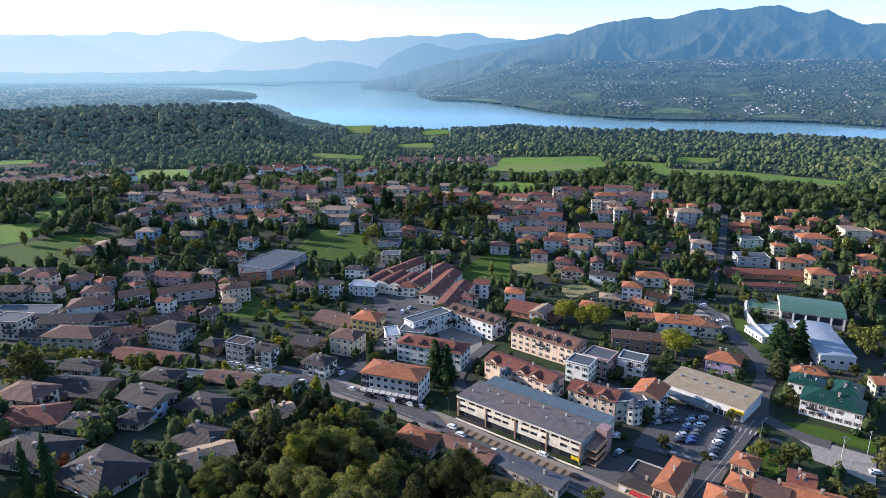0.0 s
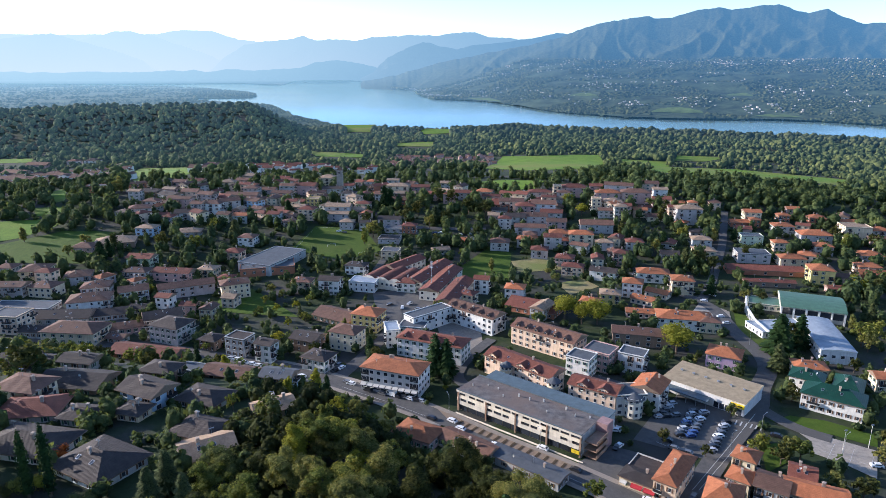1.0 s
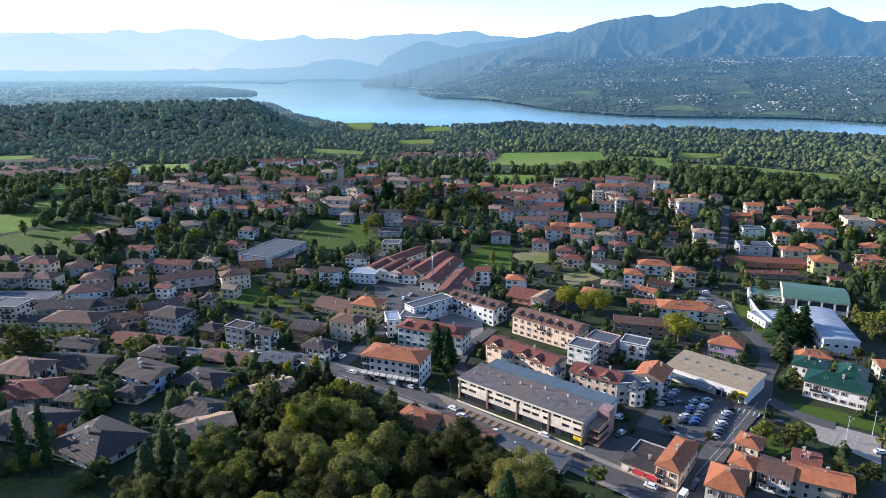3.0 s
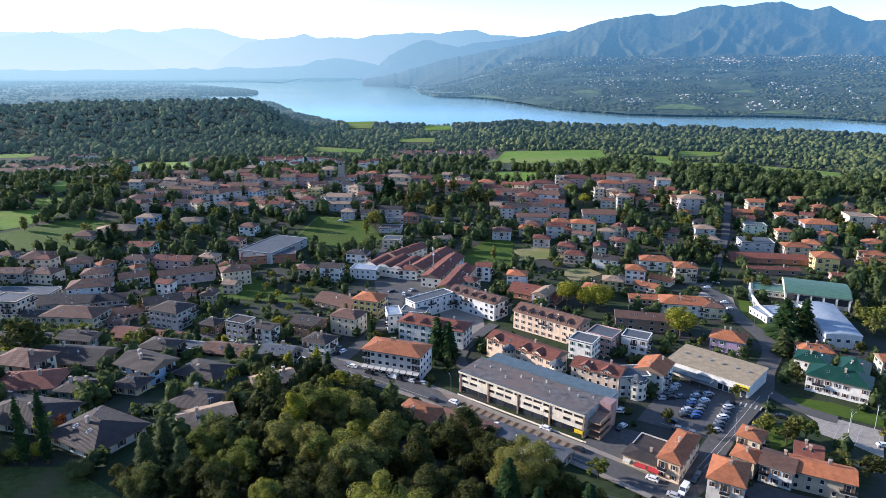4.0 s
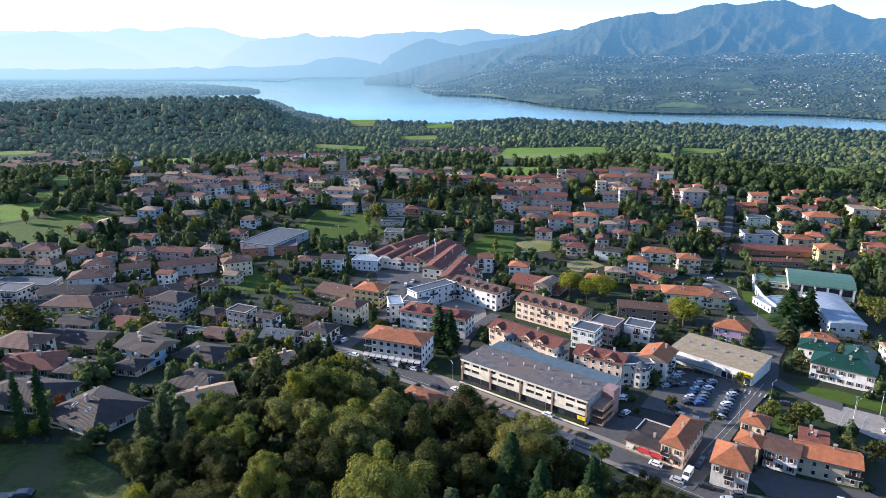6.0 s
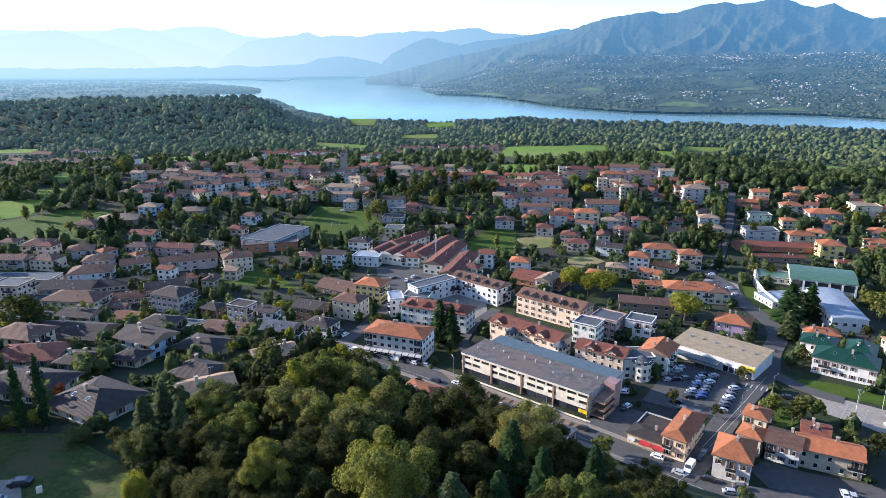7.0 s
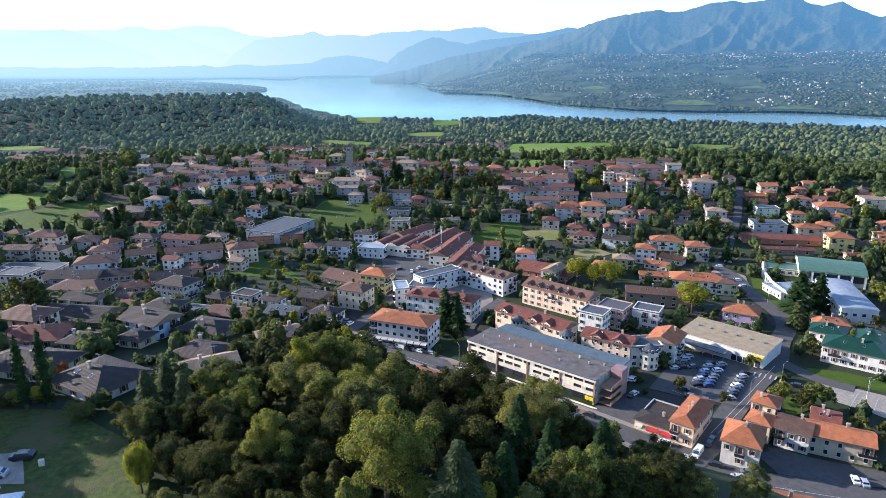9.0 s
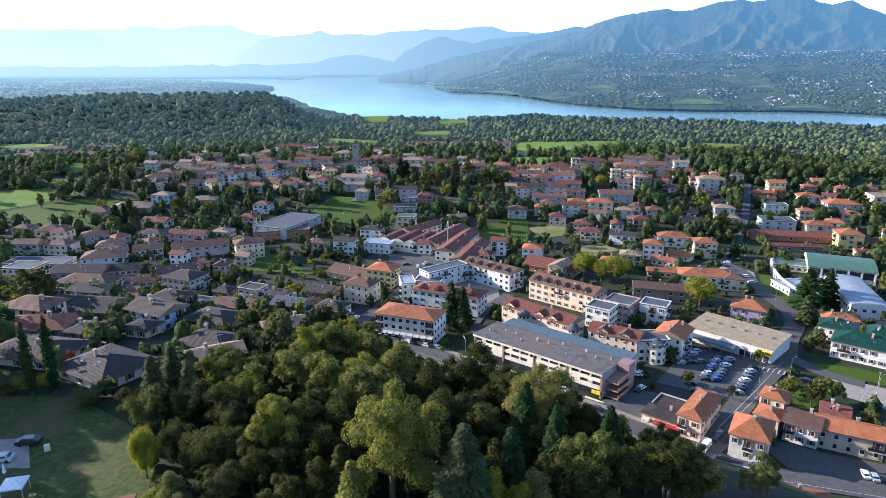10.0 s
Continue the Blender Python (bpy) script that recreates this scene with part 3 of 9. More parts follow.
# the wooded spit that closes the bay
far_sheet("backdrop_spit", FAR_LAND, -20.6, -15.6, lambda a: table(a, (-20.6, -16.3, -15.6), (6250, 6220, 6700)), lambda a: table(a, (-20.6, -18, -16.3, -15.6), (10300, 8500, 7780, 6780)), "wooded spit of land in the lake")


# ---- houses ----
TAKEN = []  # plan circles of what stands on the ground


def window_mesh(w, h, shutter, name):
    """A framed pane set back in its wall, with a sill and, for some, a pair of open shutters, in one connected sheet."""
    W, H, fr = w / 2, h / 2, 0.09
    rings = [(W, H, 0.12, 0), (W, H, -0.04, 0), (W - fr, H - fr, -0.04, 0), (W - fr, H - fr, 0.03, 0)]
    v, f, s = [], [], []
    for rw, rh, y, _ in rings:
        v += [(-rw, y, -rh), (rw, y, -rh), (rw, y, rh), (-rw, y, rh)]
    for k in range(3):
        for i in range(4):
            j = (i + 1) % 4
            f.append((4 * k + i, 4 * k + j, 4 * k + 4 + j, 4 * k + 4 + i))
            s.append(0)
    f.append((12, 13, 14, 15))
    s.append(1)
    n = len(v)
    v += [(-W - 0.1, -0.18, -H - 0.08), (W + 0.1, -0.18, -H - 0.08)]
    f.append((n, n + 1, 5, 4))
    s.append(0)
    if shutter:
        for sg, lo, hi in ((-1, 4, 7), (1, 5, 6)):
            n, o = len(v), sg * (W + w * 0.45)
            v += [(o, -0.09, -H), (o, -0.09, H), (o, 0.0, -H), (o, 0.0, H)]
            f += [(lo, n, n + 1, hi) if sg > 0 else (n, lo, hi, n + 1), (n, n + 2, n + 3, n + 1)]
            s += [2, 2]
    return mesh(name, v, f, [M_FRAME, M_GLASS, shutter or M_FRAME], s)


WINDOWS = [window_mesh(1.15, 1.5, None, "window"), window_mesh(1.05, 1.5, M_SHUT_G, "window_green_shutters"), window_mesh(1.05, 1.5, M_SHUT_B, "window_brown_shutters"),
           window_mesh(1.7, 1.5, None, "window_wide"), window_mesh(1.3, 2.2, M_SHUT_B, "window_tall")]


def chimney_mesh():
    v, f = [], []
    rings = ((0.35, -1.2), (0.35, 0.75), (0.45, 0.76), (0.45, 0.88), (0.3, 0.89), (0.3, 1.1), (0.48, 1.11), (0.42, 1.22))
    for r, z in rings:
        v += [(-r, -r * 0.9, z), (r, -r * 0.9, z), (r, r * 0.9, z), (-r, r * 0.9, z)]
    for k in range(len(rings) - 1):
        f += [(4 * k + i, 4 * k + (i + 1) % 4, 4 * k + 4 + (i + 1) % 4, 4 * k + 4 + i) for i in range(4)]
    n = len(v)
    f.append((n - 4, n - 3, n - 2, n - 1))
    return mesh("chimney", v, f, [M_CHIM])


CHIMNEY = chimney_mesh()


def dish_mesh():
    b = Builder()
    b.rod((0, 0, -0.6), (0, 0, 0.9), 0.03, 0.03)
    for i in range(10):
        a, c = 2 * math.pi * i / 10, 2 * math.pi * (i + 1) / 10
        b.poly([(0, 0.08, 1.0), (0.4 * math.cos(a), -0.1, 1.0 + 0.4 * math.sin(a)), (0.4 * math.cos(c), -0.1, 1.0 + 0.4 * math.sin(c))])
    return b.mesh("satellite_dish", M_FRAME)


def aerial_mesh():
    b = Builder()
    b.rod((0, 0, -0.6), (0, 0, 2.6), 0.035, 0.03)
    b.rod((-0.7, 0, 2.3), (0.7, 0, 2.3), 0.025, 0.025)
    for i in range(6):
        b.rod((-0.6 + 0.24 * i, -0.35, 2.3), (-0.6 + 0.24 * i, 0.35, 2.3), 0.02, 0.02, 4)
    return b.mesh("aerial", M_STEEL)


DISH, AERIAL = dish_mesh(), aerial_mesh()


def skylight_mesh():
    b = Builder()
    b.box(-0.45, 0.45, -0.6, 0.6, -0.1, 0.08, 0)
    b.poly([(-0.38, -0.53, 0.085), (0.38, -0.53, 0.085), (0.38, 0.53, 0.085), (-0.38, 0.53, 0.085)], 1)
    return b.mesh("skylight", [M_STEEL, M_GLASS])


SKYLIGHT = skylight_mesh()


def roof_builder(w, d, pitch, over, kind, thick=0.28):
    """A hipped, gabled or flat roof over a w x d plan, its underside at height 0. Returns the builder and a function that gives the surface height."""
    b = Builder()
    W, D = w / 2 + over, d / 2 + over
    drop = -over * pitch
    rise = D * pitch
    if kind == "flat":
        b.box(-w / 2 - 0.15, w / 2 + 0.15, -d / 2 - 0.15, d / 2 + 0.15, -0.3, 0.06, 0)
        o, n = [(sx * (w / 2 + 0.15), sy * (d / 2 + 0.15)) for sx, sy in ((-1, -1), (1, -1), (1, 1), (-1, 1))], len(b.v)
        q = [(sx * (w / 2 - 0.15), sy * (d / 2 - 0.15)) for sx, sy in ((-1, -1), (1, -1), (1, 1), (-1, 1))]
        b.v += [(x, y, 0.062) for x, y in o] + [(x, y, 0.45) for x, y in o] + [(x, y, 0.45) for x, y in q] + [(x, y, 0.062) for x, y in q]
        for lay in range(3):
            for i in range(4):
                j = (i + 1) % 4
                b.f.append((n + 4 * lay + i, n + 4 * lay + j, n + 4 * lay + 4 + j, n + 4 * lay + 4 + i))
                b.s.append(1)
        return b, lambda x, y: 0.06
    R = max(0.01, W - D) if kind == "hip" else W
    lo = [(-W, -D), (W, -D), (W, D), (-W, D)]
    top = [(-R, 0, drop + rise), (R, 0, drop + rise)]
    up = thick
    e = [(x, y, drop + up) for x, y in lo]
    t = [(x, y, z + up) for x, y, z in top]
    b.poly([e[0], e[1], t[1], t[0]])
    b.poly([e[2], e[3], t[0], t[1]])
    b.poly([e[1], e[2], t[1]], 0 if kind == "hip" else 1)
    b.poly([e[3], e[0], t[0]], 0 if kind == "hip" else 1)
    u = [(x, y, drop) for x, y in lo]
    for i in range(4):
        j = (i + 1) % 4
        b.poly([u[i], u[j], e[j], e[i]], 1)
    if kind == "hip":
        b.poly([u[3], u[2], u[1], u[0]], 1)
    else:
        g = [(-W, 0, drop + rise), (W, 0, drop + rise)]
        b.poly([u[1], u[0], g[0], g[1]], 1)
        b.poly([u[3], u[2], g[1], g[0]], 1)
    def height(x, y):
        z = drop + up + (D - abs(y)) * pitch
        return min(z, drop + up + (W - abs(x)) * pitch) if kind == "hip" else z

    return b, height


def balcony_mesh(w):
    b = Builder()
    b.box(-w / 2, w / 2, -1.3, 0.0, -0.16, 0.0, 0)
    b.box(-w / 2, w / 2, -1.3, -1.22, 0.12, 0.98, 1)
    for s in (-1, 1):
        b.box(s * w / 2 - 0.03, s * w / 2 + 0.03, -1.2, -0.02, 0.12, 0.98, 1)
    return b.mesh("balcony", [WALLS["white"], M_RAIL])


BALCONIES = {2: balcony_mesh(2.6), 4: balcony_mesh(4.4)}
WALL_WORD = {"dim_white": "greyish white", "white": "white rendered", "cream": "cream rendered", "peach": "peach rendered", "yellow": "bright yellow", "pink": "pink rendered", "grey": "grey rendered", "blue": "pale blue",
             "green": "pale green", "purple": "mauve", "brown": "brown rendered", "brick": "brick-red", "concrete": "beige concrete"}
ROOF_WORD = {"orange": "orange terracotta", "red": "red clay tile", "brown": "weathered brown tile", "dark": "dark grey-brown tile", "tan": "pale tan tile", "grey": "grey sheet metal",
             "white": "white sheet metal", "green": "green metal", "sage": "sage green metal", "fawn": "fawn felt"}
KIND_WORD = {"hip": "hipped", "gable": "gabled", "flat": "flat"}


def openings(home, rng, length, floors, at, z0, storey, style, most, balc, door=False):
    """Windows, balconies and a door along one wall; at(s, z) gives the pose of a point of that wall."""
    n = max(1, min(most, int(length / 2.9)))
    for fl in range(floors):
        mid = rng.randrange(n) if balc and fl else -1
        for i in range(n):
            s = (i + 0.5) / n * length - length / 2
            z = z0 + storey * fl + storey * 0.55
            if i == mid:
                put("balcony", BALCONIES[4 if n > 3 else 2], home, at(s, z0 + storey * fl + 0.15))
                put("window", WINDOWS[4], home, at(s, z - 0.2))
            elif rng.random() < 0.93:
                put("window", WINDOWS[style], home, at(s, z))


def house(x, y, rot, w, d, floors, roof, wall, top, pitch=0.36, storey=2.9, name="house", most=6, group="", over=0.6, sink=3.0, bal=True, lift=0.0, words=""):
    """One house: walls, roof with chimneys, and windows only on the walls that face the camera's standpoint."""
    rng = random.Random(int(x * 31 + y * 17))
    z = ground(x, y) + lift
    near = math.hypot(x, y) < 430
    if not near:
        most = min(most, 3)
        w, d = w * 1.16, d * 1.16
    # Far white walls dimmed in colour for haze; left ones are darker walls.
    if wall == "white" and not words and (not near or x < -100) and rng.random() < 0.75:
        wall = "dim_white"
    h = floors * storey + 0.3
    label = words or "%s house with %s %s roof" % (WALL_WORD[wall], KIND_WORD[roof], ROOF_WORD[top])
    home = root(name, x, y, z, rot, label, name.replace("_", " "), group)
    b = Builder()
    b.box(-w / 2, w / 2, -d / 2, d / 2, -sink, h)
    if roof == "gable":
        g = d / 2 * pitch
        for s in (-1, 1):
            pts = [(s * w / 2, -d / 2, h), (s * w / 2, d / 2, h), (s * w / 2, 0, h + g)]
            b.poly(pts if s > 0 else pts[::-1])
    put("wall", b.mesh("wall", WALLS[wall]), home)
    rb, height = roof_builder(w, d, pitch, over, roof)
    rb.weld()
    rf = put("roof", rb.mesh("roof", [ROOFS[top], M_EAVE if roof != "flat" else WALLS[wall]]), home, Matrix.Translation((0, 0, h)))
    if roof != "flat":
        for _ in range(rng.choice((1, 1, 2)) if near else 1):
            cx, cy = rng.uniform(-0.3, 0.3) * w, rng.uniform(-0.28, 0.28) * d
            put("chimney", CHIMNEY, rf, Matrix.Translation((cx, cy, height(cx, cy) + 0.35)))
        if near and rng.random() < 0.5:
            cx = rng.uniform(-0.3, 0.3) * w
            put("aerial", AERIAL, rf, Matrix.Translation((cx, 0, height(cx, 0))))
        if near and rng.random() < 0.35:
            cx, cy = rng.uniform(-0.3, 0.3) * w, -d * 0.22
            put("satellite_dish", DISH, rf, Matrix.Translation((cx, cy, height(cx, cy))))
        if near and rng.random() < 0.4:
            for sx in (-0.18, 0.12):
                put("skylight", SKYLIGHT, rf, Matrix.Translation((sx * w, -d * 0.25, height(sx * w, -d * 0.25))) @ Matrix.Rotation(math.atan(pitch), 4, "X"))
    style = rng.choice((0, 1, 2, 2, 1, 3))
    eye = Vector((-x, -y, 0)).normalized()
    for k, (length, gap) in enumerate(((w, d / 2), (d, w / 2), (w, d / 2), (d, w / 2))):
        turn = Matrix.Rotation(radians(90 * k), 4, "Z")
        nrm = (Matrix.Rotation(radians(rot + 90 * k), 4, "Z") @ Vector((0, -1, 0))).normalized()
        if nrm.dot(eye) > 0.1:
            openings(home, rng, length, floors, lambda s, zz, t=turn, g=gap: t @ Matrix.Translation((s, -g - 0.055, zz)), 0.0, storey, style, most, bal and rng.random() < 0.6)
    TAKEN.append((x, y, 0.5 * math.hypot(w, d)))
    return home


# ---- trees ----
def leaf_quads(rng, lobes, n, size, up=0.25):
    """Leaf clumps spread over the outside of the lobes."""
    v, f = [], []
    weights = [rx * rz for _, rx, rz in lobes]
    for _ in range(n):
        (cx, cy, cz), rx, rz = rng.choices(lobes, weights)[0]
        d = Vector((rng.gauss(0, 1), rng.gauss(0, 1), rng.gauss(up, 1))).normalized()
        k = 1.06 - 0.5 * rng.random() ** 1.6 + 0.14 * noise.noise((d.x * 2 + cx, d.y * 2 + cy, d.z * 2 + cz))
        c = Vector((cx + d.x * rx * k, cy + d.y * rx * k, cz + d.z * rz * k))
        nrm = (d + Vector((rng.gauss(0, 0.45), rng.gauss(0, 0.45), rng.gauss(0.25, 0.45)))).normalized()
        u = nrm.orthogonal().normalized()
        u.rotate(Matrix.Rotation(rng.uniform(0, 6.28), 3, nrm))
        w = nrm.cross(u)
        s = size * rng.uniform(0.55, 1.2)
        q = len(v)
        v += [c - u * s, c - w * s * 0.6 + nrm * s * 0.2, c + u * s, c + w * s * 0.6 + nrm * s * 0.15]
        f.append((q, q + 1, q + 2, q + 3))
    return v, f


ICO_V, ICO_F = [], []
_bm = bmesh.new()
bmesh.ops.create_icosphere(_bm, subdivisions=2, radius=1.0)
ICO_V = [tuple(w.co) for w in _bm.verts]
ICO_F = [tuple(w.index for w in q.verts) for q in _bm.faces]
_bm.free()


_bm = bmesh.new()
bmesh.ops.create_icosphere(_bm, subdivisions=1, radius=1.0)
LOW_V = [tuple(w.co) for w in _bm.verts]
LOW_F = [tuple(w.index for w in q.verts) for q in _bm.faces]
_bm.free()


def cores(lobes, v, f, k=0.66, body=(ICO_V, ICO_F)):
    for (cx, cy, cz), rx, rz in lobes:
        q = len(v)
        for a, b, c in body[0]:
            e = k * (1 + 0.2 * noise.noise((a * 1.7 + cx, b * 1.7 + cy, c * 1.7 + cz)))
            v.append(Vector((cx + a * rx * e, cy + b * rx * e, cz + c * rz * e)))
        f += [tuple(i + q for i in t) for t in body[1]]


def lobes_of(kind, rng):
    """Crown lobes of a tree one unit tall."""
    if kind == "round":
        out = [((0.03, -0.02, 0.58), 0.17, 0.24)]
        for i in range(17):
            a, e = i * 2.4 + rng.uniform(-0.4, 0.4), rng.uniform(-0.75, 1.0)
            k = rng.uniform(0.17, 0.3) * (1.12 - 0.62 * max(0, e) ** 1.5)
            out.append(((k * math.cos(a), k * math.sin(a), 0.58 + 0.3 * e * rng.uniform(0.8, 1.08)), rng.uniform(0.06, 0.135), rng.uniform(0.06, 0.115)))
        return out
    if kind == "tall":
        return [((0.05 * math.cos(i * 2.1) , 0.05 * math.sin(i * 2.1), 0.25 + 0.088 * i), 0.17 - 0.012 * abs(i - 3) ** 1.4, 0.14) for i in range(8)]
    if kind == "cypress":
        return [((0, 0, 0.12 + 0.1 * i), 0.082 - 0.0012 * (i - 3) ** 2 if i < 8 else 0.03, 0.1) for i in range(9)]
    if kind == "pollard":
        return [((0, 0, 0.62), 0.3, 0.32)] + [((0.16 * math.cos(i * 1.26), 0.16 * math.sin(i * 1.26), 0.55 + 0.1 * (i % 3)), 0.17, 0.2) for i in range(5)]
    if kind == "willow":
        return [((0, 0, 0.7), 0.2, 0.2)] + [((0.22 * math.cos(i * 0.9), 0.22 * math.sin(i * 0.9), 0.42 + 0.08 * (i % 3)), 0.12, 0.26) for i in range(7)]
    return [((0, 0, 0.35), 0.45, 0.4)] + [((0.3 * math.cos(i * 1.5), 0.3 * math.sin(i * 1.5), 0.4 + 0.15 * (i % 2)), 0.26, 0.28) for i in range(5)]


def conifer(rng, n, size):
    """A spruce or cedar: tiers of drooping boughs."""
    v, f = [], []
    for i in range(n):
        t = rng.random() ** 0.75
        z = 0.1 + 0.88 * (1 - t)
        tier = 1 + 0.22 * math.sin(z * 46)
        a = rng.uniform(0, 6.283)
        r = 0.2 * (0.03 + (1 - z) ** 0.85) * tier * rng.uniform(0.5, 1.05) * (1 + 0.22 * noise.noise((math.cos(a) * 2, math.sin(a) * 2, z * 8)))
        c = Vector((r * math.cos(a), r * math.sin(a), z - r * 0.25))
        o = Vector((math.cos(a), math.sin(a), -0.45 + rng.gauss(0, 0.2))).normalized()
        w = Vector((-math.sin(a), math.cos(a), rng.gauss(0, 0.4))).normalized()
        s = size * rng.uniform(0.6, 1.2)
        q = len(v)
        v += [c - o * s, c - w * s * 0.5, c + o * s * 1.1, c + w * s * 0.5]
        f.append((q, q + 1, q + 2, q + 3))
    q = len(v)
    for i in range(9):
        v.append(Vector((0.15 * math.cos(i * 0.698), 0.15 * math.sin(i * 0.698), 0.12)))
    v.append(Vector((0, 0, 0.93)))
    f += [(q + i, q + (i + 1) % 9, q + 9) for i in range(9)]
    return v, f


TREE_MESHES = {}


def tree_meshes(kind, leaf, near, var):
    """Trunk and crown meshes of a tree one metre tall, made once for each kind."""
    key = (kind, leaf, near, var)
    if key not in TREE_MESHES:
        rng = random.Random(len(kind) * 1000 + var * 77 + ord(kind[1]))
        n, size = ((420, 0.056), (1700, 0.029), (5800, 0.0158), (17000, 0.0095))[int(near)]
        tr = Builder()
        if kind == "conifer":
            v, f = conifer(rng, n, (0.085, 0.055, 0.034, 0.02)[int(near)])
            tr.rod((0, 0, -0.12), (0, 0, 0.9), 0.022, 0.004, 7)
        else:
            lobes = lobes_of(kind, rng)
            if kind == "cypress":
                n, size = n // 2, size * 0.75
            v, f = leaf_quads(rng, lobes, n, size)
            cores(lobes, v, f, 0.66, (ICO_V, ICO_F) if near else (LOW_V, LOW_F))
            tr.rod((0, 0, -0.12), (0, 0, 0.45), 0.026, 0.016, 7)
            for (cx, cy, cz), rx, rz in lobes[1:7]:
                tr.rod((0, 0, 0.3), (cx * 0.85, cy * 0.85, cz), 0.013, 0.005, 5)
        TREE_MESHES[key] = (tr.mesh("trunk", M_BARK), mesh("crown", v, f, LEAF[leaf]))
    return TREE_MESHES[key]


LEAF_WORD = {"green": "green leafy", "dark": "dark green leafy", "lime": "yellow-green leafy", "olive": "olive green", "blue": "blue-green needled", "needle": "dark green needled", "rust": "rust-red autumn"}
KIND_TREE = {"round": "broad-crowned tree", "tall": "tall narrow tree", "cypress": "slim cypress", "pollard": "clipped round-headed tree", "willow": "drooping willow-like tree", "bush": "low garden shrub", "conifer": "conifer"}


def tree(kind, leaf, x, y, h, wide=1.0, near=False, where="in a garden"):
    rng = random.Random(int(x * 13.7 + y * 7.3))
    trunk, crown = tree_meshes(kind, leaf, near, rng.randrange(3))
    ob = root("shrub" if kind == "bush" else "tree", x, y, ground(x, y), rng.uniform(0, 360), "%s %s %s" % (LEAF_WORD[leaf], KIND_TREE[kind], where), "shrub" if kind == "bush" else "tree", "trees")
    ob.matrix_basis = ob.matrix_basis @ Matrix.Diagonal((h * wide, h * wide, h, 1))
    put("trunk", trunk, ob)
    put("crown", crown, ob)
    TAKEN.append((x, y, h * 0.2 * wide))


# ---- cars ----
def car_meshes(van):
    L, W, H = (5.2, 1.95, 2.2) if van else (3.95, 1.7, 1.45)
    side = [(-L / 2, 0.35), (-L / 2, 0.8), (-L / 2 + 0.15, 1.0), (-L * 0.33, 1.02), (-L * 0.2, H), (L * 0.28, H), (L * 0.44, 1.05), (L / 2, 0.95), (L / 2, 0.35)]
    if van:
        side = [(-L / 2, 0.35), (-L / 2, 0.9), (-L / 2 + 0.7, 1.2), (-L / 2 + 1.35, H), (L / 2 - 0.05, H), (L / 2, 1.2), (L / 2, 0.35)]
    b, g = Builder(), Builder()
    n = len(side)

    def half(z):
        return W / 2 * (1 - 0.16 * max(0.0, (z - 0.95) / (H - 0.95)) * (0.5 if van else 1))

    le = [(x, -half(z), z) for x, z in side]
    ri = [(x, half(z), z) for x, z in side]
    b.poly(le)
    b.poly(ri[::-1])
    for i in range(n):
        j = (i + 1) % n
        b.poly([le[i], ri[i], ri[j], le[j]][::-1])
    # glass: bands a little proud of the body
    for s in (-1, 1):
        z0, z1 = (1.25, H - 0.25) if van else (1.04, H - 0.12)
        x0, x1, x2, x3 = (-L / 2 + 0.95, -L / 2 + 1.4, -L / 2 + 2.3, -L / 2 + 2.3) if van else (-L * 0.3, -L * 0.19, L * 0.27, L * 0.38)
        q = [(x0, s * (half(z0) + 0.012), z0), (x3, s * (half(z0) + 0.012), z0), (x2, s * (half(z1) + 0.012), z1), (x1, s * (half(z1) + 0.012), z1)]
        g.poly(q if s < 0 else q[::-1])
    ends = ((-L / 2 + 0.7, 1.25, -L / 2 + 1.3, H - 0.1, -1),) if van else ((-L * 0.32, 1.06, -L * 0.21, H - 0.06, -1), (L * 0.43, 1.08, L * 0.295, H - 0.06, 1))
    for x0, z0, x1, z1, s in ends:
        q = [(x0 + 0.03 * s, -half(z0) * 0.88, z0), (x0 + 0.03 * s, half(z0) * 0.88, z0), (x1 + 0.03 * s, half(z1) * 0.88, z1), (x1 + 0.03 * s, -half(z1) * 0.88, z1)]
        g.poly(q if s > 0 else q[::-1])
    wh = Builder()
    for i in range(12):
        a, c = 2 * math.pi * i / 12, 2 * math.pi * (i + 1) / 12
        p = [(0.33 * math.cos(t), yy, 0.33 * math.sin(t)) for t in (a, c) for yy in (-0.11, 0.11)]
        wh.poly([p[0], p[1], p[3], p[2]])
    for yy in (-0.11, 0.11):
        wh.poly([(0.33 * math.cos(2 * math.pi * i / 12), yy, 0.33 * math.sin(2 * math.pi * i / 12)) for i in range(12)])
    spots = [(sx, sy, 0.33) for sx in (-L * 0.31, L * 0.31) for sy in (-W / 2 + 0.1, W / 2 - 0.1)]
    return b, g.mesh("car_glass", M_GLASS), wh.mesh("wheel", M_WHEEL), spots


CAR = {v: car_meshes(v) for v in (False, True)}
CAR_BODY = {(v, i): CAR[v][0].mesh("body", PAINTS[i]) for v in (False, True) for i in range(len(PAINTS))}


def car(x, y, rot, paint, van=False, where="parked on asphalt", z=None):
    ob = root("van" if van else "car", x, y, ground(x, y) + 0.14 if z is None else z, rot, "%s %s %s" % (CAR_WORD[paint], "delivery van" if van else "hatchback car", where), "van" if van else "car", "cars")
    put("body", CAR_BODY[van, paint], ob)
    put("window_glass", CAR[van][1], ob)
    for p in CAR[van][3]:
        put("wheel", CAR[van][2], ob, Matrix.Translation(p))
    return ob


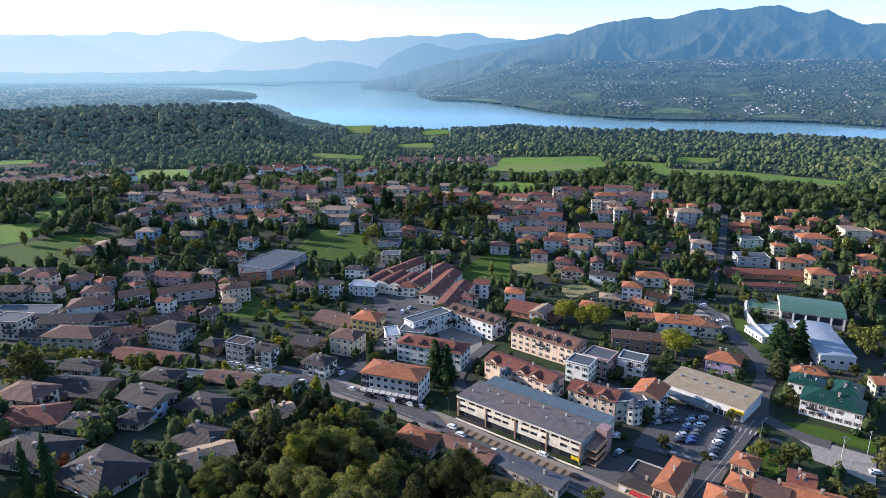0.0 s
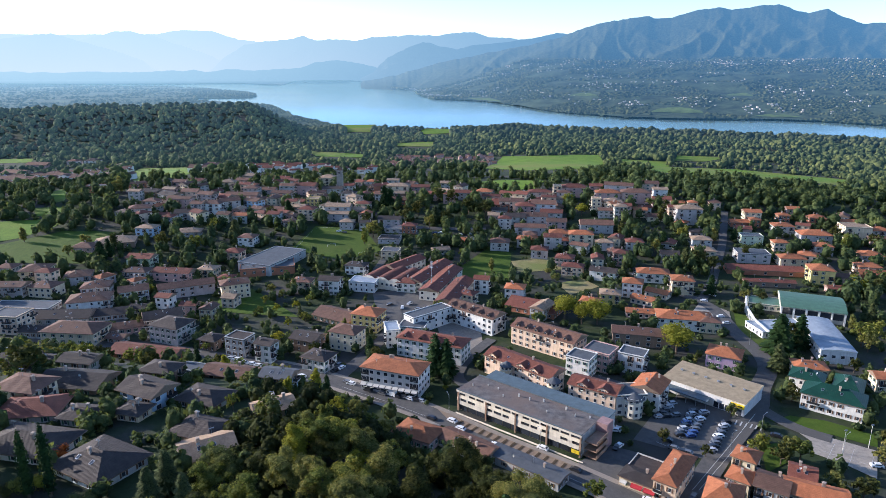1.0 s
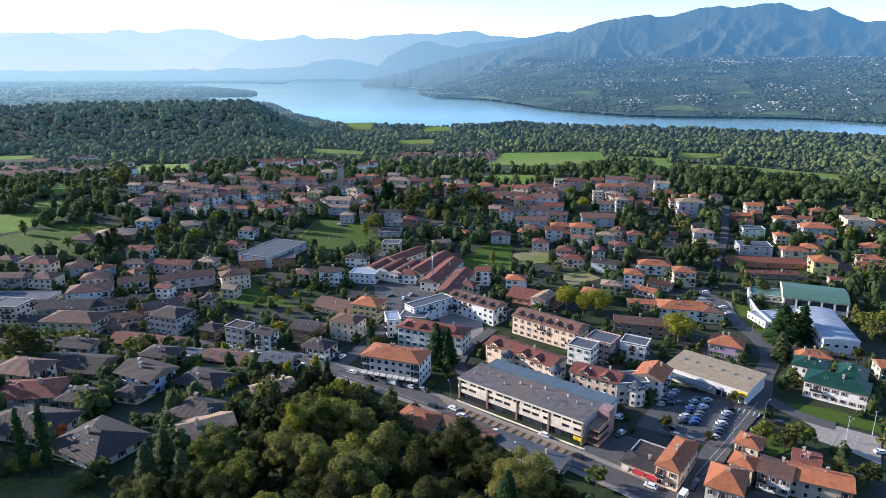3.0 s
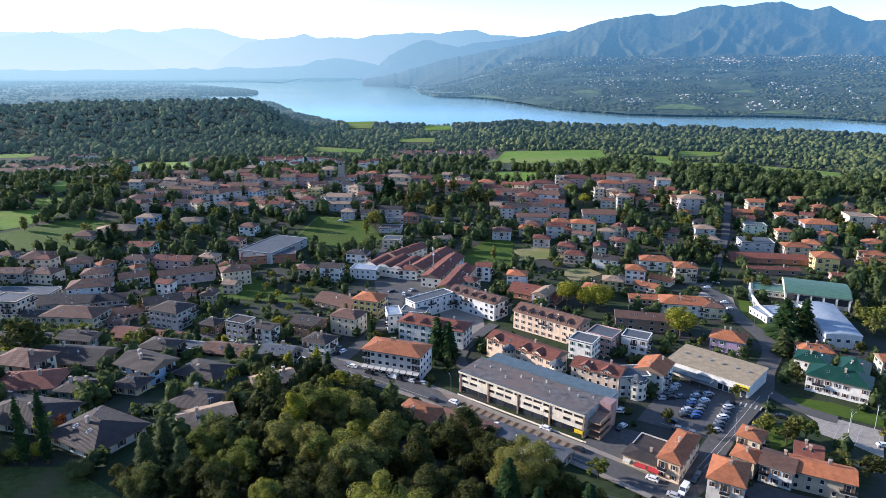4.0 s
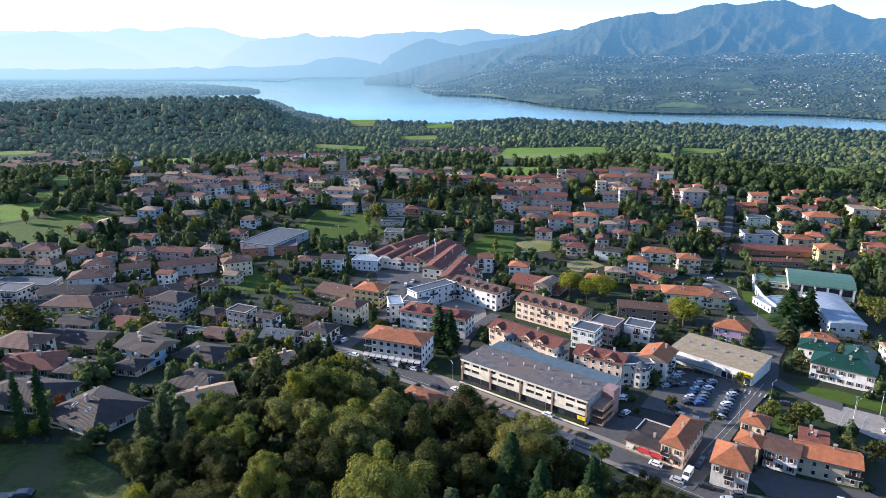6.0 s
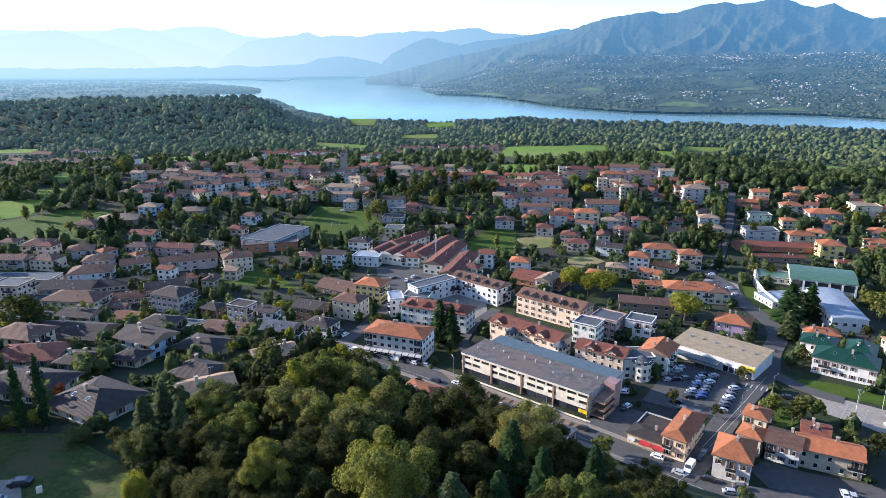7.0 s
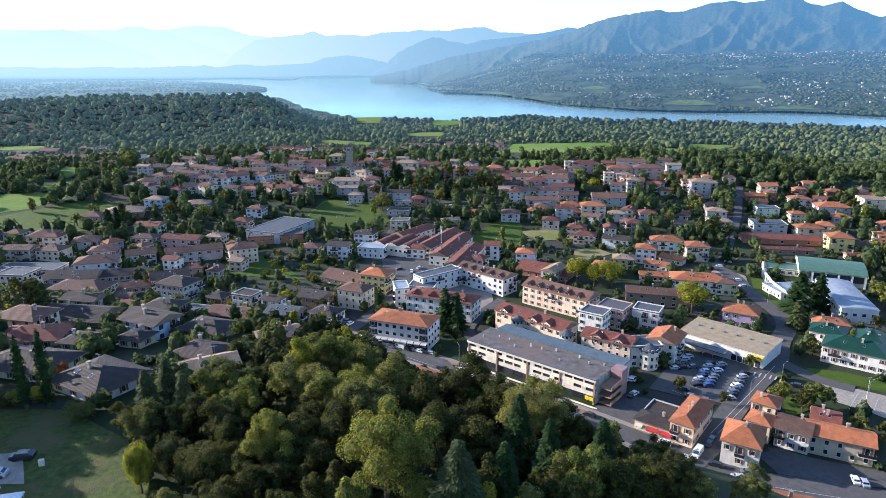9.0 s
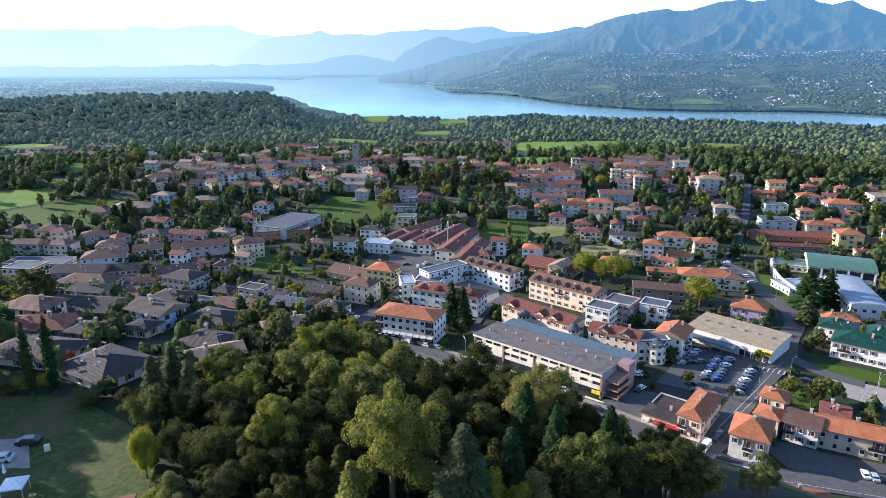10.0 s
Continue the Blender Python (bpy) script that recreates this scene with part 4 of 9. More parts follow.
# ---- buildings of their own shape ----
def commercial_block(x, y, rot, w, d):
    """Long flat-roofed commercial building with white concrete bands and dark window strips."""
    z = ground(x, y)
    ob = root("commercial_building", x, y, z, rot, "long flat-roofed commercial building with pale concrete bands and dark window strips", "building")
    ob.matrix_basis = ob.matrix_basis @ Matrix.Diagonal((1, 1, 1.22, 1))
    core = Builder()
    core.box(-w / 2 + 0.9, w / 2 - 0.3, -d / 2 + 0.9, d / 2, -3, 7.0)
    put("core_wall", core.mesh("core_wall", WALLS["brown"]), ob)
    for z0, z1, out in ((2.3, 3.5, 0.0), (4.5, 5.5, 0.0), (6.55, 7.15, 0.35)):
        b = Builder()
        b.box(-w / 2 - out, w / 2, -d / 2 - out, -d / 2 + 0.3, z0, z1)
        b.box(-w / 2 - out, -w / 2 + 0.3, -d / 2 + 0.3, d / 2, z0, z1)
        put("concrete_band", b.mesh("concrete_band", WALLS["concrete"]), ob)
    # Lowest row: dark glass stands in for the shade of an open undercroft.
    for z0, z1 in ((0.3, 2.3), (3.5, 4.5), (5.5, 6.55)):
        n = 13
        for i in range(n):
            x0 = -w / 2 + 0.5 + i * (w - 1) / n
            b = Builder()
            b.box(x0 + 0.15, x0 + (w - 1) / n - 0.15, -d / 2 + 0.5, -d / 2 + 0.62, z0, z1)
            put("window", b.mesh("dark_glass_strip", M_GLASS), ob)
            if z0 > 1:
                b = Builder()
                wide = 0.85 if (i * 7 + int(z0)) % 3 == 0 else 0.3
                b.box(x0 - wide, x0 + wide, -d / 2 + 0.06, -d / 2 + 0.28, z0 + 0.002, z1 - 0.002)
                put("pier", b.mesh("pier", WALLS["concrete"]), ob)
            if z0 == 3.5 and i % 4 == 2:
                b = Builder()
                b.box(x0 + 0.2, x0 + (w - 1) / n - 0.2, -d / 2 + 0.1, -d / 2 + 0.3, 3.5, 4.5)
                put("panel", b.mesh("panel", WALLS["concrete"]), ob)
    for i in range(5):
        b = Builder()
        cx = -w / 2 + 0.4 + i * (w - 0.8) / 4
        b.box(cx - 0.3, cx + 0.3, -d / 2 - 0.25, -d / 2 + 0.28, -2, 6.55)
        put("column", b.mesh("column", WALLS["brown"]), ob)
    b = Builder()
    b.box(-w / 2 - 0.3, w / 2, -d / 2 - 0.3, d / 2, 7.152, 7.3)
    rf = put("roof", b.mesh("roof", ROOF_FELT), ob)
    b = Builder()
    b.box(-w / 2 - 0.3, w / 2, -d / 2 - 0.35, -d / 2 - 0.05, 7.302, 7.5)
    b.box(-w / 2 - 0.3, w / 2, d / 2 - 0.3, d / 2, 7.302, 7.6)
    put("parapet", b.mesh("parapet", M_TEAL), rf)
    rng = random.Random(4)
    for i in range(11):
        cx, cy = -w / 2 + 3 + i * (w - 6) / 10, rng.choice((-0.1, 0.15, 0.3)) * d
        b = Builder()
        s = rng.uniform(0.16, 0.32)
        b.box(cx - s, cx + s, cy - 0.2, cy + 0.2, 7.302, 7.3 + rng.uniform(0.5, 1.0))
        put("roof_vent", b.mesh("roof_vent", WALLS["grey"]), rf)
    b = Builder()
    b.box(-w / 2 + 2, w / 2 + 1.5, d / 2 + 0.02, d / 2 + 8.5, -3, 6.6)
    put("rear_wing", b.mesh("rear_wing", WALLS["grey"]), ob)
    b = Builder()
    b.box(-w / 2 + 1.7, w / 2 + 1.8, d / 2 + 0.02, d / 2 + 8.8, 6.602, 6.9)
    put("rear_roof", b.mesh("rear_roof", M_TEAL), ob)
    b = Builder()
    b.box(w / 2 - 0.28, w / 2 + 0.1, -d / 2 + 0.3, d / 2 - 0.4, -2, 7.14)
    rw = put("end_wall", b.mesh("end_wall", WALLS["grey"]), ob)
    for i in range(14):
        yy = -d / 2 + 0.6 + i * (d - 1.4) / 13
        r = Builder()
        r.box(w / 2 + 0.102, w / 2 + 0.25, yy - 0.12, yy + 0.12, 1, 7.0)
        put("rib", r.mesh("rib", WALLS["grey"]), rw)
    b = Builder()
    b.box(w / 2 + 0.4, w / 2 + 4.5, d / 2 - 5, d / 2 - 0.2, -3, 8.0)
    put("stair_tower", b.mesh("stair_tower", M_DUSK), ob)
    for k in range(3):
        b = Builder()
        b.box(w / 2 + 0.6, w / 2 + 5.2, -d / 2 + 1.0, d / 2 - 5.2, 0.6 + 2.2 * k, 0.9 + 2.2 * k)
        b.box(w / 2 + 5.0, w / 2 + 5.2, -d / 2 + 1.0, d / 2 - 5.2, 0.9 + 2.2 * k, 1.8 + 2.2 * k)
        put("landing", b.mesh("landing", WALLS["brown"]), ob)
    b = Builder()
    b.box(w / 2 - 3.5, w / 2 - 0.4, -d / 2 - 0.45, -d / 2 - 0.27, 1.0, 2.1)
    put("shop_sign", b.mesh("shop_sign", M_YELLOW), ob, label="plain yellow shop sign")
    b = Builder()
    b.box(-w / 2 + 1, w / 2 + 2, -d / 2 - 2.6, -d / 2 - 2.35, -2, 0.45)
    put("low_wall", b.mesh("low_wall", WALLS["concrete"]), ob)
    TAKEN.extend([(x + math.cos(radians(rot)) * s * w, y + math.sin(radians(rot)) * s * w, d * 1.0) for s in (-0.45, -0.15, 0.15, 0.45)])


ROOF_FELT = rough_ground("grey_roof_felt", (0.075, 0.07, 0.07), (0.17, 0.155, 0.15), 0.4, (0.15, 0.115, 0.1), 0.1)
M_TEAL = metal_sheet("teal_sheet_metal", (0.1, 0.135, 0.155), 0.5, 0.6, 0.1)
M_YELLOW = plain("yellow_sign", (0.75, 0.55, 0.02))
M_AWNING = plain("red_awning", (0.4, 0.03, 0.04))
M_AWN2 = plain("grey_awning", (0.5, 0.48, 0.44))


def gable_dormers(home, w, d, h, xs, top, wall, depth=3.0, wide=3.4, up=1.9):
    """Front gables that rise through the eaves of a long house."""
    for cx in xs:
        b = Builder()
        b.prism([(cx - wide / 2, -d / 2 - 0.05), (cx + wide / 2, -d / 2 - 0.05), (cx + wide / 2, -d / 2 + depth), (cx - wide / 2, -d / 2 + depth)], h - 0.6, h + up * 0.5)
        for yy in (-d / 2 - 0.05,):
            b.poly([(cx - wide / 2, yy, h + up * 0.5), (cx + wide / 2, yy, h + up * 0.5), (cx, yy, h + up)])
        dm = put("dormer", b.mesh("dormer", WALLS[wall]), home)
        r = Builder()
        W = wide / 2 + 0.35
        e, t = h + up * 0.5 - 0.15, h + up + 0.12
        y0, y1 = -d / 2 - 0.4, -d / 2 + depth + 0.8
        r.poly([(cx - W, y0, e), (cx, y0, t), (cx, y1, t), (cx - W, y1, e)][::-1])
        r.poly([(cx + W, y0, e), (cx + W, y1, e), (cx, y1, t), (cx, y0, t)][::-1])
        r.poly([(cx - W, y0, e - 0.2), (cx - W, y0, e), (cx - W, y1, e), (cx - W, y1, e - 0.2)][::-1])
        r.poly([(cx + W, y0, e - 0.2), (cx + W, y1, e - 0.2), (cx + W, y1, e), (cx + W, y0, e)][::-1])
        r.poly([(cx - W, y0, e - 0.2), (cx, y0, t - 0.2), (cx, y0, t), (cx - W, y0, e)][::-1])
        r.poly([(cx, y0, t - 0.2), (cx + W, y0, e - 0.2), (cx + W, y0, e), (cx, y0, t)][::-1])
        put("dormer_roof", r.mesh("dormer_roof", ROOFS[top]), dm)
        put("window", WINDOWS[4], dm, Matrix.Translation((cx, -d / 2 - 0.11, h - 0.2)))


def awnings(home, w, d, n, mat, z=2.7, deep=1.4, x0=None, x1=None):
    x0 = -w / 2 if x0 is None else x0
    x1 = w / 2 if x1 is None else x1
    for i in range(n):
        a, c = x0 + (x1 - x0) * (i + 0.06) / n, x0 + (x1 - x0) * (i + 0.94) / n
        b = Builder()
        b.poly([(a, -d / 2 - deep, z - 0.5), (c, -d / 2 - deep, z - 0.5), (c, -d / 2, z), (a, -d / 2, z)])
        b.poly([(a, -d / 2 - deep, z - 0.72), (c, -d / 2 - deep, z - 0.72), (c, -d / 2 - deep, z - 0.5), (a, -d / 2 - deep, z - 0.5)])
        put("awning", b.mesh("awning", mat), home)


def round_tower(home, cx, cy, r, h, wall, floors):
    b = Builder()
    n = 10
    pts = [(cx + r * math.cos(2 * math.pi * i / n), cy + r * math.sin(2 * math.pi * i / n)) for i in range(n)]
    b.prism(pts, -2, h)
    tw = put("tower", b.mesh("tower", WALLS[wall]), home)
    c = Builder()
    for i in range(n):
        j = (i + 1) % n
        p, q = pts[i], pts[j]
        k = 1.14
        p, q = [(cx + (u[0] - cx) * k, cy + (u[1] - cy) * k, h) for u in (p, q)]
        c.poly([p, q, (cx, cy, h + 1.9)])
        c.poly([(p[0], p[1], h - 0.2), (q[0], q[1], h - 0.2), q, p])
    put("tower_roof", c.mesh("tower_roof", ROOFS["grey"]), tw)
    for fl in range(floors):
        for i in range(n):
            a = 2 * math.pi * (i + 0.5) / n
            if math.sin(a) < 0.4:
                rr = r * math.cos(math.pi / n) + 0.06
                put("window", WINDOWS[0], tw, Matrix.Translation((cx + rr * math.cos(a), cy + rr * math.sin(a), 1.6 + 2.9 * fl)) @ Matrix.Rotation(a + math.pi / 2, 4, "Z"))


def barrel_shed(x, y, rot, w, d, h, rise, top, wall, n=1, words="", name="shed"):
    """A hall whose roof is a row of n shallow barrels running along its depth."""
    ob = root(name, x, y, ground(x, y), rot, words, name.replace("_", " "))
    b = Builder()
    b.box(-w / 2, w / 2, -d / 2, d / 2, -3, h)
    put("wall", b.mesh("wall", WALLS[wall]), ob)
    for k in range(n):
        r = Builder()
        x0, ww = -w / 2 + k * w / n, w / n
        arc = [(x0 + ww * i / 8 - (0.3 if i == 0 else -0.3 if i == 8 else 0), h + rise * math.sin(math.pi * i / 8)) for i in range(9)]
        f, g = [(u, -d / 2 - 0.4, v) for u, v in arc], [(u, d / 2 + 0.4, v) for u, v in arc]
        for i in range(8):
            r.poly([f[i], f[i + 1], g[i + 1], g[i]])
        r.poly(f[::-1], 1)
        r.poly(g, 1)
        put("roof", r.mesh("roof", [ROOFS[top], WALLS[wall]]), ob)
    for i in range(int(w / 3)):
        put("window", WINDOWS[3], ob, Matrix.Translation((-w / 2 + (i + 0.5) * w / int(w / 3), -d / 2 - 0.055, h * 0.55)))
    for i in range(int(d / 3.4)):
        for s in (-1, 1):
            put("window", WINDOWS[3], ob, Matrix.Translation((s * (w / 2 + 0.055), -d / 2 + (i + 0.5) * d / int(d / 3.4), h * 0.55)) @ Matrix.Rotation(s * math.pi / 2, 4, "Z"))
    TAKEN.append((x, y, 0.5 * math.hypot(w, d)))
    return ob


def supermarket(x, y, rot, w, d):
    ob = root("supermarket", x, y, ground(x, y), rot, "long low supermarket with stepped fawn roof and yellow sign", "supermarket")
    h = 5.4
    b = Builder()
    b.box(-w / 2, w / 2, -d / 2, d / 2, -3, h)
    put("wall", b.mesh("wall", WALLS["white"]), ob)
    for k in range(3):
        r = Builder()
        y0, y1 = -d / 2 + k * d / 3 - (0.3 if k == 0 else 0), -d / 2 + (k + 1) * d / 3
        z0, z1 = h + 0.002 + 0.25 * k, h + 0.5 + 0.25 * k
        r.poly([(-w / 2 - 0.3, y0, z0 + 0.2), (w / 2 + 0.3, y0, z0 + 0.2), (w / 2 + 0.3, y1, z1 + 0.2), (-w / 2 - 0.3, y1, z1 + 0.2)])
        r.poly([(-w / 2 - 0.3, y0, z0), (w / 2 + 0.3, y0, z0), (w / 2 + 0.3, y0, z0 + 0.2), (-w / 2 - 0.3, y0, z0 + 0.2)], 1)
        r.poly([(w / 2 + 0.3, y0, z0), (w / 2 + 0.3, y1, z0), (w / 2 + 0.3, y1, z1 + 0.2), (w / 2 + 0.3, y0, z0 + 0.2)], 1)
        r.poly([(-w / 2 - 0.3, y1, z0), (-w / 2 - 0.3, y0, z0), (-w / 2 - 0.3, y0, z0 + 0.2), (-w / 2 - 0.3, y1, z1 + 0.2)], 1)
        r.poly([(w / 2 + 0.3, y1, z0), (-w / 2 - 0.3, y1, z0), (-w / 2 - 0.3, y1, z1 + 0.2), (w / 2 + 0.3, y1, z1 + 0.2)], 1)
        put("roof", r.mesh("roof", [ROOFS["fawn"], WALLS["concrete"]]), ob)
    c = Builder()
    c.box(-w / 2 - 0.5, w * 0.12, -d / 2 - 4.6, -d / 2 - 0.02, 3.4, 3.75)
    put("canopy", c.mesh("canopy", M_TEAL), ob)
    for i in range(6):
        p = Builder()
        p.tube(-w / 2 + 0.3 + i * 0.6 * w / 5, -d / 2 - 4.3, -2, 3.4, 0.12)
        put("post", p.mesh("post", M_STEEL), ob)
    s = Builder()
    s.box(w / 2 - 5.2, w / 2 - 0.1, -d / 2 - 0.35, -d / 2 - 0.05, 3.3, 4.9)
    sg = put("sign", s.mesh("sign", M_YELLOW), ob, label="plain yellow shop sign")
    q = Builder()
    q.box(w / 2 - 4.6, w / 2 - 0.7, -d / 2 - 0.39, -d / 2 - 0.36, 3.9, 4.25)
    put("lettering_bar", q.mesh("lettering_bar", M_RAIL), sg)
    for i in range(5):
        g = Builder()
        g.box(w * 0.15 + i * 2.2, w * 0.15 + i * 2.2 + 1.8, -d / 2 - 0.06, -d / 2 - 0.01, 0.4, 2.8)
        put("shop_window", g.mesh("shop_window", M_GLASS), ob)
    for i in range(6):
        v = Builder()
        v.box(-w / 2 + 3 + i * w / 6.5, -w / 2 + 3.9 + i * w / 6.5, 0.5, 1.3, h + 0.6, h + 1.3)
        put("roof_vent", v.mesh("roof_vent", M_STEEL), ob)
    TAKEN.extend([(x + math.cos(radians(rot)) * s * w, y + math.sin(radians(rot)) * s * w, d * 0.75) for s in (-0.4, 0, 0.4)])


def mast(x, y, h):
    ob = root("antenna_mast", x, y, ground(x, y), 0, "slender grey steel antenna mast with panels", "mast")
    b = Builder()
    b.tube(0, 0, -1, h, 0.42, 0.22, 10)
    put("pole", b.mesh("pole", M_STEEL), ob)
    for k, z in enumerate((h - 0.5, h - 2.6)):
        for i in range(3):
            a = i * 2.094 + k
            q = Builder()
            q.box(0.45, 0.65, -0.18, 0.18, z - 1.1, z + 0.6)
            put("antenna", q.mesh("antenna", M_FRAME), ob, Matrix.Rotation(a, 4, "Z"))
    c = Builder()
    c.tube(0, 0, h - 4.2, h - 4.0, 0.9, 0.9, 10)
    put("platform", c.mesh("platform", M_STEEL), ob)


def church_tower(x, y, rot):
    ob = root("bell_tower", x, y, ground(x, y), rot, "square grey stone church bell tower with low pyramid roof", "tower")
    b = Builder()
    b.box(-2.6, 2.6, -2.6, 2.6, -2, 17)
    b.box(-2.9, 2.9, -2.9, 2.9, 17.002, 17.5)
    b.box(-2.4, 2.4, -2.4, 2.4, 17.502, 22)
    b.box(-2.8, 2.8, -2.8, 2.8, 22.002, 22.5)
    put("shaft", b.mesh("shaft", M_STONE), ob)
    r = Builder()
    for i in range(4):
        a, c = math.pi / 4 + i * math.pi / 2, math.pi / 4 + (i + 1) * math.pi / 2
        r.poly([(3.8 * math.cos(a), 3.8 * math.sin(a), 22.51), (3.8 * math.cos(c), 3.8 * math.sin(c), 22.51), (0, 0, 26)])
    put("roof", r.mesh("roof", ROOFS["brown"]), ob)
    for k in range(4):
        put("bell_opening", WINDOWS[4], ob, Matrix.Rotation(k * math.pi / 2, 4, "Z") @ Matrix.Translation((0, -2.46, 20)))
    TAKEN.append((x, y, 4))


def street_lamp(x, y, rot):
    ob = root("street_lamp", x, y, ground(x, y), rot, "grey steel street lamp with a curved arm", "street lamp", "street lamps")
    b = Builder()
    b.tube(0, 0, -0.5, 8, 0.09, 0.06, 8)
    b.rod((0, 0, 7.9), (0, -1.6, 8.4), 0.05, 0.04)
    put("pole", b.mesh("pole", M_STEEL), ob)
    h = Builder()
    h.box(-0.14, 0.14, -2.3, -1.6, 8.36, 8.5)
    put("lamp_head", h.mesh("lamp_head", M_STEEL), ob)


def floodlight_pole(x, y, h):
    ob = root("floodlight_pole", x, y, ground(x, y), 0, "tall thin white court floodlight pole", "pole")
    b = Builder()
    b.tube(0, 0, -0.5, h, 0.1, 0.06, 8)
    put("pole", b.mesh("pole", M_FRAME), ob)
    c = Builder()
    c.box(-0.5, 0.5, -0.15, 0.15, h, h + 0.3)
    put("lamp_head", c.mesh("lamp_head", M_STEEL), ob)


def sports_hall(x, y, rot, w, d):
    """A hall with one low curved green roof that falls towards the front, on concrete fins."""
    ob = root("sports_hall", x, y, ground(x, y), rot, "sports hall with a curved sage green metal roof on concrete fins", "sports hall")
    b = Builder()
    b.box(-w / 2 + 0.5, w / 2 - 0.5, -d / 2 + 1.2, d / 2, -3, 6.4)
    put("wall", b.mesh("wall", WALLS["concrete"]), ob)
    r = Builder()
    prof = [(-d / 2 - 0.8 + (d + 1.6) * i / 8, 5.6 + 3.4 * math.sin(math.pi * (0.12 + 0.7 * i / 8))) for i in range(9)]
    lo, hi = [(-w / 2 - 0.4, u, v) for u, v in prof], [(w / 2 + 0.4, u, v) for u, v in prof]
    for i in range(8):
        r.poly([lo[i], hi[i], hi[i + 1], lo[i + 1]])
    r.poly([(p[0], p[1], p[2]) for p in lo] + [(-w / 2 - 0.4, d / 2 + 0.8, 5.9), (-w / 2 - 0.4, -d / 2 - 0.8, 5.9)], 1)
    r.poly(([(p[0], p[1], p[2]) for p in hi] + [(w / 2 + 0.4, d / 2 + 0.8, 5.9), (w / 2 + 0.4, -d / 2 - 0.8, 5.9)])[::-1], 1)
    put("roof", r.mesh("roof", [ROOFS["sage"], WALLS["concrete"]]), ob)
    for i in range(6):
        f = Builder()
        cx = -w / 2 + 0.4 + i * (w - 0.8) / 5
        f.box(cx - 0.35, cx + 0.35, -d / 2 - 0.6, -d / 2 + 1.18, -2, 6.6)
        put("fin", f.mesh("fin", WALLS["white"]), ob)
        if i < 5:
            g = Builder()
            g.box(cx + 0.6, cx + (w - 0.8) / 5 - 0.6, -d / 2 + 1.1, -d / 2 + 1.19, 2.2, 5.6)
            put("window", g.mesh("window", M_GLASS), ob)
    TAKEN.append((x, y, 0.5 * math.hypot(w, d)))


def arcade_wall(way):
    """A curving white concrete screen with square openings."""
    ob = root("arcade_wall", way[0][0], way[0][1], ground(*way[0]), 0, "curving white concrete arcade beside a lawn", "wall")
    bx, by = way[0]
    pts = []
    for (x0, y0), (x1, y1) in zip(way, way[1:]):
        pts += [(x0 + (x1 - x0) * i / 5 - bx, y0 + (y1 - y0) * i / 5 - by) for i in range(5)]
    pts.append((way[-1][0] - bx, way[-1][1] - by))
    for i, (a, c) in enumerate(zip(pts, pts[1:])):
        dx, dy = c[0] - a[0], c[1] - a[1]
        n = math.hypot(dx, dy)
        nx, ny = -dy / n * 0.9, dx / n * 0.9
        b = Builder()
        b.prism([a, c, (c[0] + nx, c[1] + ny), (a[0] + nx, a[1] + ny)], 3.2, 4.2)
        put("beam", b.mesh("beam", WALLS["white"]), ob)
        p = Builder()
        p.prism([a, (a[0] + dx * 0.3, a[1] + dy * 0.3), (a[0] + dx * 0.3 + nx, a[1] + dy * 0.3 + ny), (a[0] + nx, a[1] + ny)], -2, 3.198)
        put("pillar", p.mesh("pillar", WALLS["white"]), ob)


def gazebo(x, y, rot):
    ob = root("gazebo", x, y, ground(x, y), rot, "white canvas garden gazebo on thin posts", "gazebo")
    for sx in (-1.5, 1.5):
        for sy in (-1.5, 1.5):
            b = Builder()
            b.box(sx - 0.04, sx + 0.04, sy - 0.04, sy + 0.04, -1.5, 2.3)
            put("post", b.mesh("post", M_FRAME), ob)
    b = Builder()
    e = [(-1.7, -1.7, 2.3), (1.7, -1.7, 2.3), (1.7, 1.7, 2.3), (-1.7, 1.7, 2.3)]
    u = [(p[0], p[1], 2.05) for p in e]
    for i in range(4):
        j = (i + 1) % 4
        b.poly([e[i], e[j], (0, 0, 3.1)])
        b.poly([u[i], u[j], e[j], e[i]])
    put("canvas_roof", b.mesh("canvas_roof", M_CANVAS), ob)


def closed_parasol(x, y):
    ob = root("parasol", x, y, ground(x, y), 0, "closed white garden parasol on a gravel drive", "parasol")
    b = Builder()
    b.tube(0, 0, -0.5, 2.6, 0.04)
    put("pole", b.mesh("pole", M_STEEL), ob)
    c = Builder()
    c.tube(0, 0, 0.9, 2.5, 0.32, 0.06, 9)
    put("canvas", c.mesh("canvas", M_CANVAS), ob)
    d = Builder()
    d.tube(0, 0, 0.0, 0.12, 0.45, 0.4, 10)
    put("base", d.mesh("base", WALLS["concrete"]), ob)


def garden_stone(x, y):
    ob = root("stone_block", x, y, ground(x, y), 20, "pale upright stone block on rough grass", "stone")
    b = Builder()
    b.prism([(-0.45, -0.3), (0.45, -0.3), (0.4, 0.3), (-0.4, 0.3)], -0.5, 1.3)
    put("block", b.mesh("block", WALLS["concrete"]), ob)


M_CANVAS = plain("white_canvas", (0.8, 0.8, 0.8))


def football_goal(x, y, rot):
    ob = root("football_goal", x, y, ground(x, y), rot, "white metal football goal frame on grass", "goal")
    b = Builder()
    for s in (-3, 3):
        b.rod((s, 0, -0.3), (s, 0, 2.2), 0.07, 0.07)
        b.rod((s, 0, 2.2), (s, 1.6, 0.1), 0.05, 0.05)
    b.rod((-3.05, 0, 2.2), (3.05, 0, 2.2), 0.07, 0.07)
    put("frame", b.mesh("frame", M_FRAME), ob)


